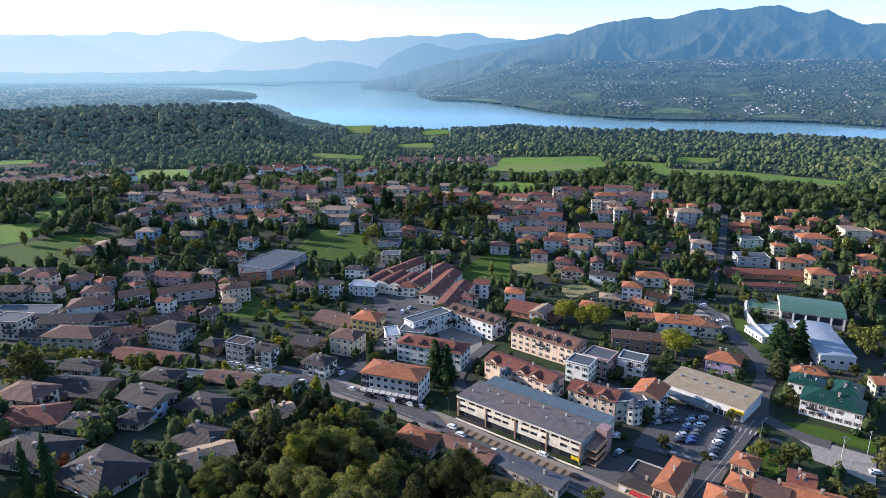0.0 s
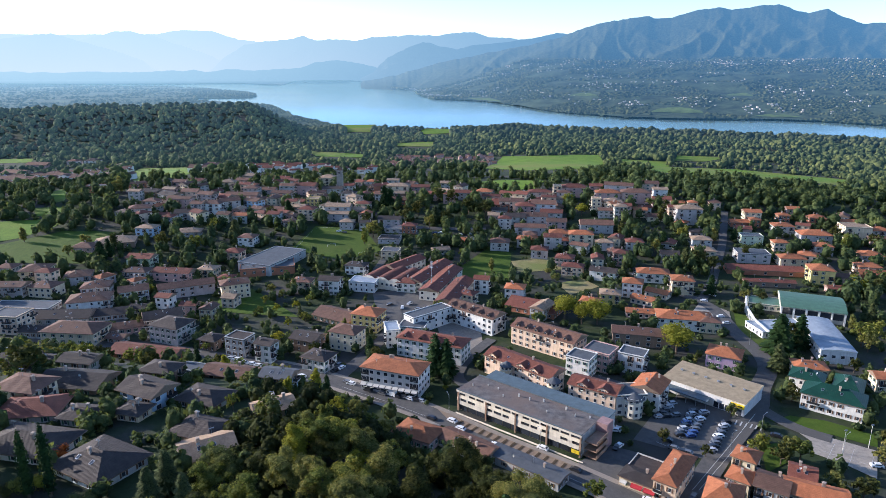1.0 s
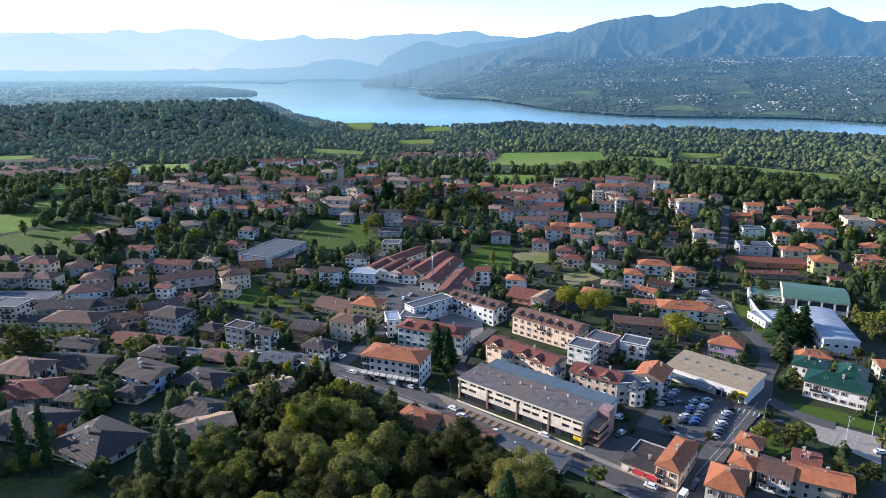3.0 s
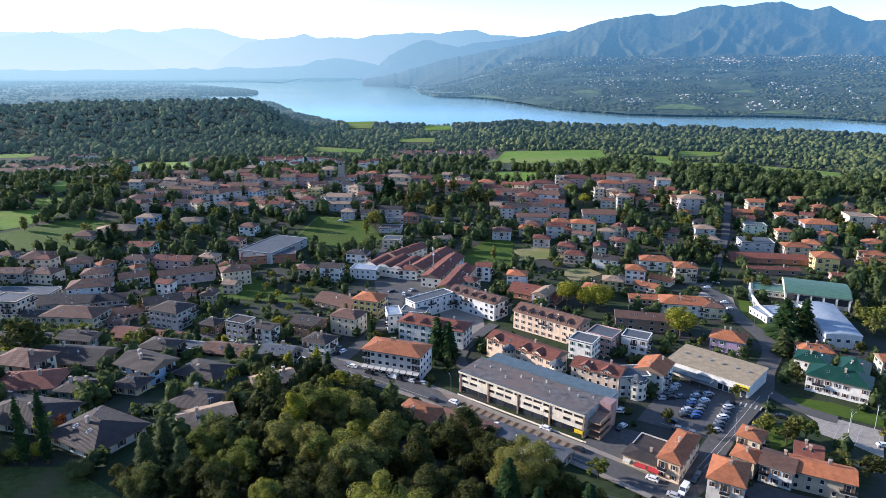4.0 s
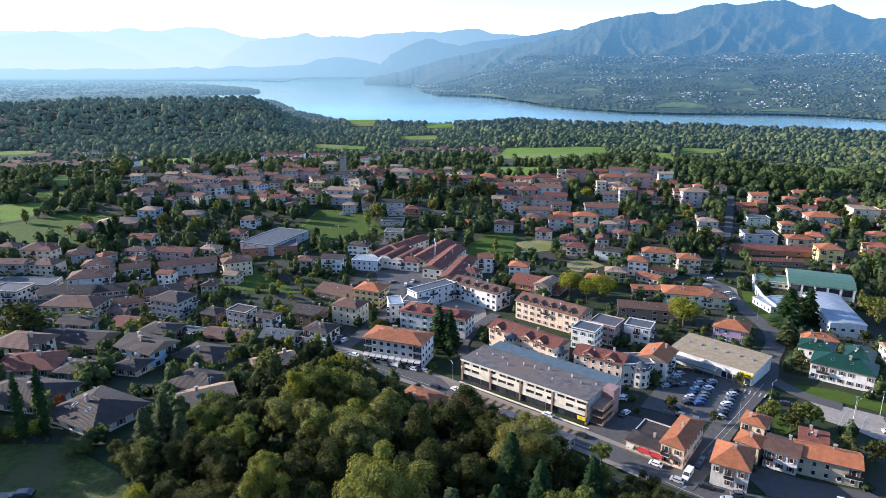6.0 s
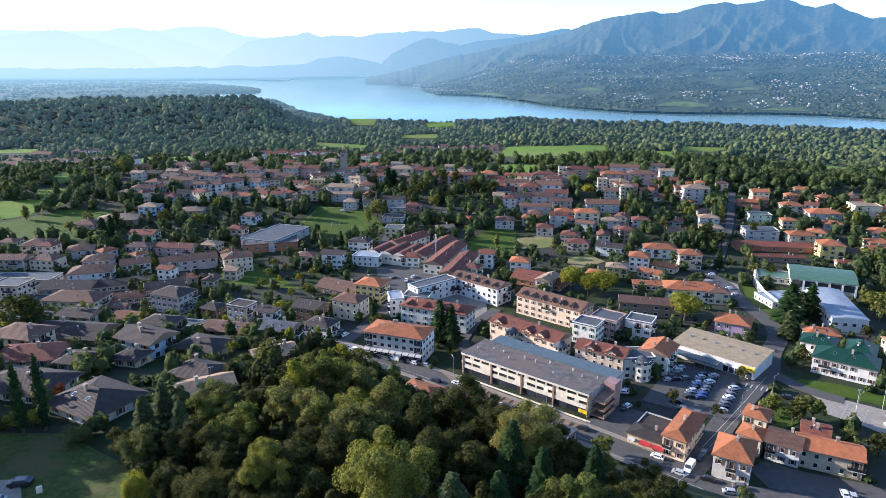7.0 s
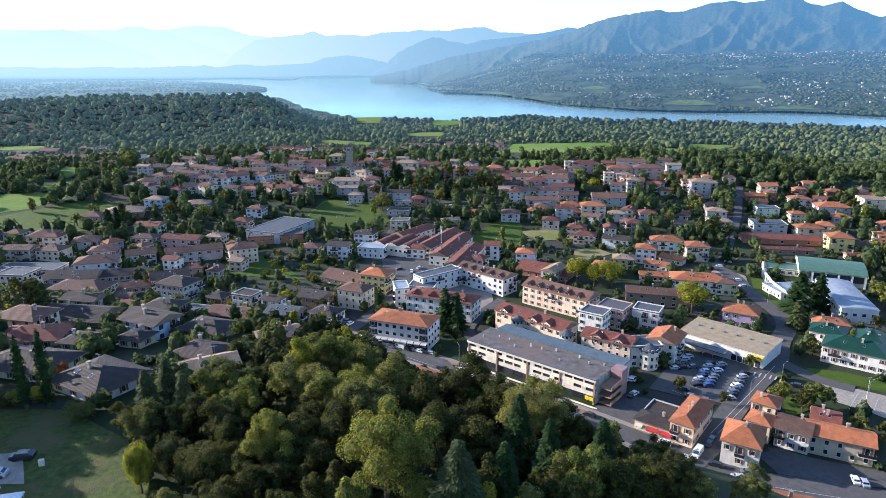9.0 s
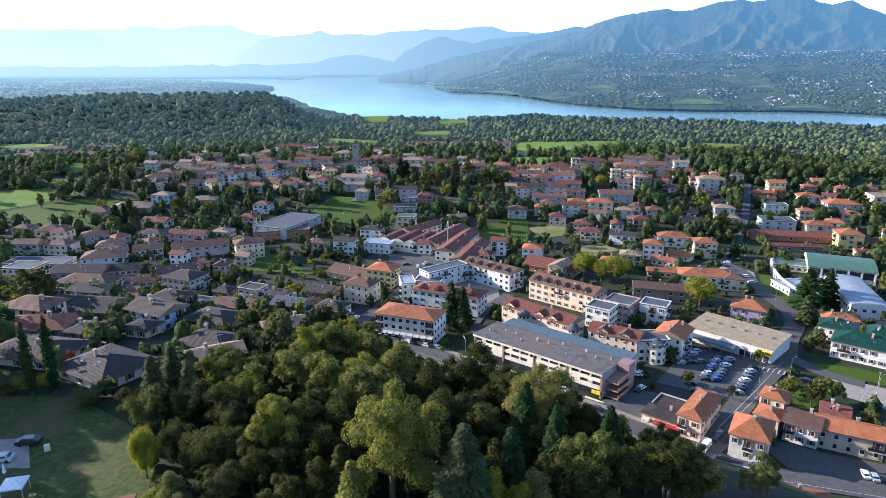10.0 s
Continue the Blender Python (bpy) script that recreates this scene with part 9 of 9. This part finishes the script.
hedge = []
for hx, hy, hr in list(TAKEN):
    if hr < 4.4 or math.hypot(hx, hy) > 640:
        continue
    for _ in range(15 if hx < -35 else 9):
        a, k = trng.uniform(0, 6.283), hr * trng.uniform(0.85, 1.15) + trng.uniform(0.3, 4.5)
        x, y = hx + k * math.cos(a), hy + k * math.sin(a)
        if not inside_any(x, y, OUTLINES) and free(CELLS, x, y, 0.2):
            h = trng.uniform(1.3, 3.6) if trng.random() < 0.75 else trng.uniform(4, 8)
            hedge.append((x, y, ground(x, y) - 0.2, min(2.4, h * trng.uniform(0.45, 0.85)), h))
full = (ICO_V, ICO_F)
ICO_V, ICO_F = LOW_V, LOW_F
woodland("garden_shrubs", hedge, M_WOOD, "hedges and shrubs round the houses", 34, 0.34)
slope = []
for _ in range(7000):
    x, y = trng.uniform(-75, 110), trng.uniform(40, 260)
    if inside_any(x, y, [WOOD_EDGE]) and free(CELLS, x, y, 1.0):
        h = trng.uniform(2.5, 7)
        slope.append((x, y, ground(x, y) - 0.3, h * trng.uniform(0.28, 0.5), h))
        CELLS.setdefault((int(x // 12), int(y // 12)), []).append((x, y, 1.5))
ICO_V, ICO_F = full
woodland("hillside_undergrowth", slope, M_UNDER, "dark undergrowth and young trees on the wooded hillside", 110, 0.22)
ICO_V, ICO_F = LOW_V, LOW_F
woodland("garden_trees", garden, M_WOOD, "mixed garden trees and shrubs between the houses", 34, 0.34)
near_wood = [s for s in wood_spots(530, 1180, 9.2, 21, clear=0.12) if stays_out_of_town(s)]
mid_wood = wood_spots(1180, 1900, 10.0, 22, clear=0.05)
crowns = [[], [], []]
for s in near_wood + mid_wood:
    r = math.hypot(s[0], s[1])
    crowns[0 if r < trng.uniform(720, 980) else 1 if r < 1180 else 2].append(s)
woodland("woodland", lobed(crowns[0], 4, 61), M_WOOD, "mixed green woodland and hedgerows beyond the town", 4, 0.3)
# Crowns from here outwards emit painted haze, the nearest from about 720 metres.
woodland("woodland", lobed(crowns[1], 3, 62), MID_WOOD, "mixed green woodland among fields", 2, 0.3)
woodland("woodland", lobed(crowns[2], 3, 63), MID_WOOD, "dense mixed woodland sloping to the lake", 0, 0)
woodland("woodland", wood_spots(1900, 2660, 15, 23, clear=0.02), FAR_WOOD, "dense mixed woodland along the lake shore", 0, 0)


# ---- far shores ----
def far_spots(az0, az1, r_from, r_to, count, seed, size):
    rng = random.Random(seed)
    out = []
    for _ in range(count):
        az = rng.uniform(az0, az1)
        a, b = r_from(az), r_to(az)
        if b <= a:
            continue
        r = a + (b - a) * rng.random() ** 1.3
        x, y = by_bearing(az, r)
        z = land(x, y)
        if z < WATER + 1 or noise.noise((x * 0.0022, y * 0.0022, 8)) < -0.12:
            continue
        if any(p < az < q and near_r - 220 < r - far_side(az) < deep_r for p, q, near_r, deep_r in FAR_MEADOWS):
            continue
        X, Y, Z = far(x, y, z - 1)
        k = math.hypot(X, Y) / r
        s = size * rng.uniform(0.6, 1.3) * (0.6 + r / 9000)
        out.append((X, Y, Z, k * s, k * s * rng.uniform(0.9, 1.4)))
    return out


ICO_V = [(0, 0, 1), (1, 0, 0), (0, 1, 0), (-1, 0, 0), (0, -1, 0), (0, 0, -1)]
ICO_F = [(0, 1, 2), (0, 2, 3), (0, 3, 4), (0, 4, 1), (5, 2, 1), (5, 3, 2), (5, 4, 3), (5, 1, 4)]
# Far tree crowns, hazed by their material's own glow.
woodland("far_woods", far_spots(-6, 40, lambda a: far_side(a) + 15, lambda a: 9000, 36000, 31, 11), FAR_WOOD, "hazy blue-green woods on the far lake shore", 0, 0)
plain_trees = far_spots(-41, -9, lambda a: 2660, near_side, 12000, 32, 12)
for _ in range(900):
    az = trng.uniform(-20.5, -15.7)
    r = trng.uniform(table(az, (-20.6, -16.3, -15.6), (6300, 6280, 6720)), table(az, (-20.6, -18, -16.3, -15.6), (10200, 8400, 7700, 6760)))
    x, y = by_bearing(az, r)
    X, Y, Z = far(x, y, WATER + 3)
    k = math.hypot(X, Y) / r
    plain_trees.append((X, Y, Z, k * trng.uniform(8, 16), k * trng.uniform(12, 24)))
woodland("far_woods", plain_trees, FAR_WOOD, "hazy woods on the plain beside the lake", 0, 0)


def far_houses():
    """Pale villages on the far shore and the mountain's foot, a few pixels each."""
    rng = random.Random(41)
    b = Builder()
    towns = [(rng.uniform(-4, 38), rng.uniform(0.7, 1.0) if rng.random() < 0.62 else rng.uniform(0.03, 0.7), rng.uniform(0.2, 1.6)) for _ in range(130)]
    for az0, t, spread in towns:
        for _ in range(rng.randrange(5, 16)):
            az = az0 + rng.gauss(0, spread)
            r = far_side(az) + 200 + t * (8300 - far_side(az)) + rng.gauss(0, 130)
            x, y = by_bearing(az, r)
            z = land(x, y)
            if z < WATER + 2:
                continue
            X, Y, Z = far(x, y, z)
            k = math.hypot(X, Y) / r
            s = k * rng.uniform(3, 7) * (0.6 + r / 12000)
            b.box(X - s, X + s, Y - s * 0.6, Y + s * 0.6, Z - 5, Z + k * rng.uniform(11, 17))
    tagged(put("far_village", b.mesh("far_village", FAR_HOUSE)), "pale houses of hazy villages beyond the lake", "village", kind="stuff")


far_houses()


# ---- cars ----
car(89.5, 222.6, 12, 3, False, "parked on asphalt")
car(85.5, 221.8, 12, 2, False, "parked on asphalt")
car(82.8, 221.4, 190, 1, False, "parked on asphalt")
car(84.8, 223.9, 10, 3, False, "parked on asphalt")
car(86.8, 226.4, 10, 3, False, "parked on asphalt")
car(88.9, 229.0, 190, 1, False, "parked on asphalt")
car(91.1, 231.6, 10, 1, False, "parked on asphalt")
car(86.2, 208.8, 190, 2, False, "parked on asphalt")
car(87.5, 210.8, 190, 3, False, "parked on asphalt")
car(88.8, 212.8, 10, 1, False, "parked on asphalt")
car(90.2, 214.8, 10, 2, False, "parked on asphalt")
car(91.6, 216.9, 190, 4, False, "parked on asphalt")
car(93.0, 219.0, 10, 1, False, "parked on asphalt")
car(94.4, 221.2, 10, 2, False, "parked on asphalt")
car(95.9, 223.3, 10, 1, False, "parked on asphalt")
car(97.3, 225.5, 10, 2, False, "parked on asphalt")
car(90.0, 208.1, 190, 4, False, "parked on asphalt")
car(91.5, 210.3, 190, 4, False, "parked on asphalt")
car(93.1, 212.6, 190, 3, False, "parked on asphalt")
car(94.6, 214.9, 190, 3, False, "parked on asphalt")
car(96.2, 217.3, 10, 3, False, "parked on asphalt")
car(97.8, 219.7, 190, 0, False, "parked on asphalt")
car(99.5, 222.2, 10, 2, False, "parked on asphalt")
car(101.2, 224.7, 190, 1, False, "parked on asphalt")
car(93.7, 198.8, 190, 1, False, "parked on asphalt")
car(95.2, 201.0, 190, 2, False, "parked on asphalt")
car(96.8, 203.2, 190, 3, False, "parked on asphalt")
car(98.3, 205.4, 190, 3, False, "parked on asphalt")
car(99.9, 207.7, 190, 0, False, "parked on asphalt")
car(101.6, 210.0, 190, 3, False, "parked on asphalt")
car(103.2, 212.4, 10, 3, False, "parked on asphalt")
car(104.9, 214.8, 190, 1, False, "parked on asphalt")
car(106.6, 217.3, 10, 2, False, "parked on asphalt")
car(-31.7, 247.3, -39, 2, False, "parked on asphalt")
car(-30.4, 246.5, -39, 2, False, "parked on asphalt")
car(-40.4, 249.8, -39, 3, False, "parked on asphalt")
car(-60.8, 255.3, -25, 0, False, "parked on asphalt")
car(-46.6, 266.4, 60, 3, False, "parked on asphalt")
car(-44.9, 263.5, 60, 0, False, "parked on asphalt")
car(-47.5, 260.8, 60, 2, False, "parked on asphalt")
car(-94.1, 272.2, -20, 0, False, "parked on asphalt")
car(-90.1, 269.2, -20, 1, False, "parked on asphalt")
car(-86.0, 267.5, -20, 0, False, "parked on asphalt")
car(-82.5, 265.8, -20, 0, False, "parked on asphalt")
car(-97.1, 273.3, -20, 1, False, "parked on asphalt")
car(-147.3, 295.9, -10, 0, False, "parked on asphalt")
car(61.0, 200.5, 60, 2, False, "parked on asphalt")
car(64.7, 212.6, -30, 1, False, "parked on asphalt")
car(80.4, 205.2, -30, 2, False, "parked on asphalt")
car(80.8, 200.2, -30, 3, False, "parked on asphalt")
car(83.0, 198.1, -30, 2, False, "parked on asphalt")
car(84.7, 197.4, -30, 3, False, "parked on asphalt")
car(120.8, 208.1, -30, 2, False, "parked on asphalt")
car(158.3, 359.2, -40, 0, False, "parked on asphalt")
car(149.6, 349.8, -20, 0, False, "parked on asphalt")
car(149.3, 325.5, 0, 0, False, "parked on asphalt")
car(148.4, 316.0, 0, 1, False, "parked on asphalt")
car(145.4, 189.6, -10, 0, False, "parked on asphalt")
car(-81.0, 490.7, 0, 0, False, "parked on asphalt")
car(-76.2, 488.0, 0, 3, False, "parked on asphalt")
car(-1.6, 486.7, 0, 0, False, "parked on asphalt")
car(7.1, 478.8, 0, 1, False, "parked on asphalt")
car(20.2, 484.0, 0, 0, False, "parked on asphalt")
car(2.8, 481.4, 0, 2, False, "parked on asphalt")
car(-10.3, 482.7, 0, 1, False, "parked on asphalt")
car(13.6, 482.7, 0, 0, False, "parked on asphalt")
car(-19.0, 484.0, 0, 3, False, "parked on asphalt")
car(-6.0, 486.7, 0, 4, False, "parked on asphalt")
car(-14.7, 488.0, 0, 1, False, "parked on asphalt")
car(-22.5, 339.0, 90, 0, False, "parked on asphalt")
car(-29.8, 343.4, 30, 2, False, "parked on asphalt")
car(-18.7, 345.2, 60, 1, False, "parked on asphalt")
car(-13.6, 336.4, 0, 3, False, "parked on asphalt")
car(-76.0, 99.5, 10, 2, False, "parked on asphalt")
car(-77.3, 94.1, 10, 1, False, "parked on asphalt")
car(65.3, 232.3, 0, 1, False, "parked on asphalt")
car(-30.7, 242.6, -32, 2, False, "parked on asphalt")
car(-24.6, 239.7, -32, 3, False, "parked on asphalt")
car(-21.1, 239.2, -32, 0, True, "parked on asphalt")
car(-18.4, 237.4, -32, 2, False, "parked on asphalt")
car(-15.9, 236.9, -32, 3, False, "parked on asphalt")
car(-13.3, 235.5, -32, 0, False, "parked on asphalt")
car(-10.7, 234.6, -32, 2, False, "parked on asphalt")
car(-8.7, 233.7, -32, 1, False, "parked on asphalt")
car(-38.6, 248.5, -25, 0, False, "parked on asphalt")
car(-4.1, 220.4, -38, 2, False, "parked on asphalt")
car(3.6, 218.4, -38, 0, False, "parked on asphalt")
car(6.7, 212.9, -38, 0, False, "parked on asphalt")
car(18.6, 201.9, -38, 0, False, "parked on asphalt")
car(35.1, 200.1, -38, 0, False, "parked on asphalt")
car(44.1, 187.3, -38, 2, False, "parked on asphalt")
car(71.0, 166.0, 52, 0, True, "parked on asphalt")
car(63.3, 171.4, -36, 0, False, "parked on asphalt")
car(76.0, 170.7, 52, 2, False, "parked on asphalt")
car(77.9, 173.2, 52, 3, False, "parked on asphalt")
car(74.2, 160.5, -30, 2, False, "parked on asphalt")
car(78.1, 154.6, -12, 1, False, "parked on asphalt")
car(81.7, 156.9, -12, 3, False, "parked on asphalt")
car(67.0, 163.4, -35, 1, False, "parked on asphalt")
car(109.0, 153.6, 75, 0, False, "parked on asphalt")
car(110.7, 152.4, 75, 1, False, "parked on asphalt")
car(62.1, 201.4, 40, 0, False, "parked on asphalt")
car(63.5, 211.8, -20, 0, False, "parked on asphalt")
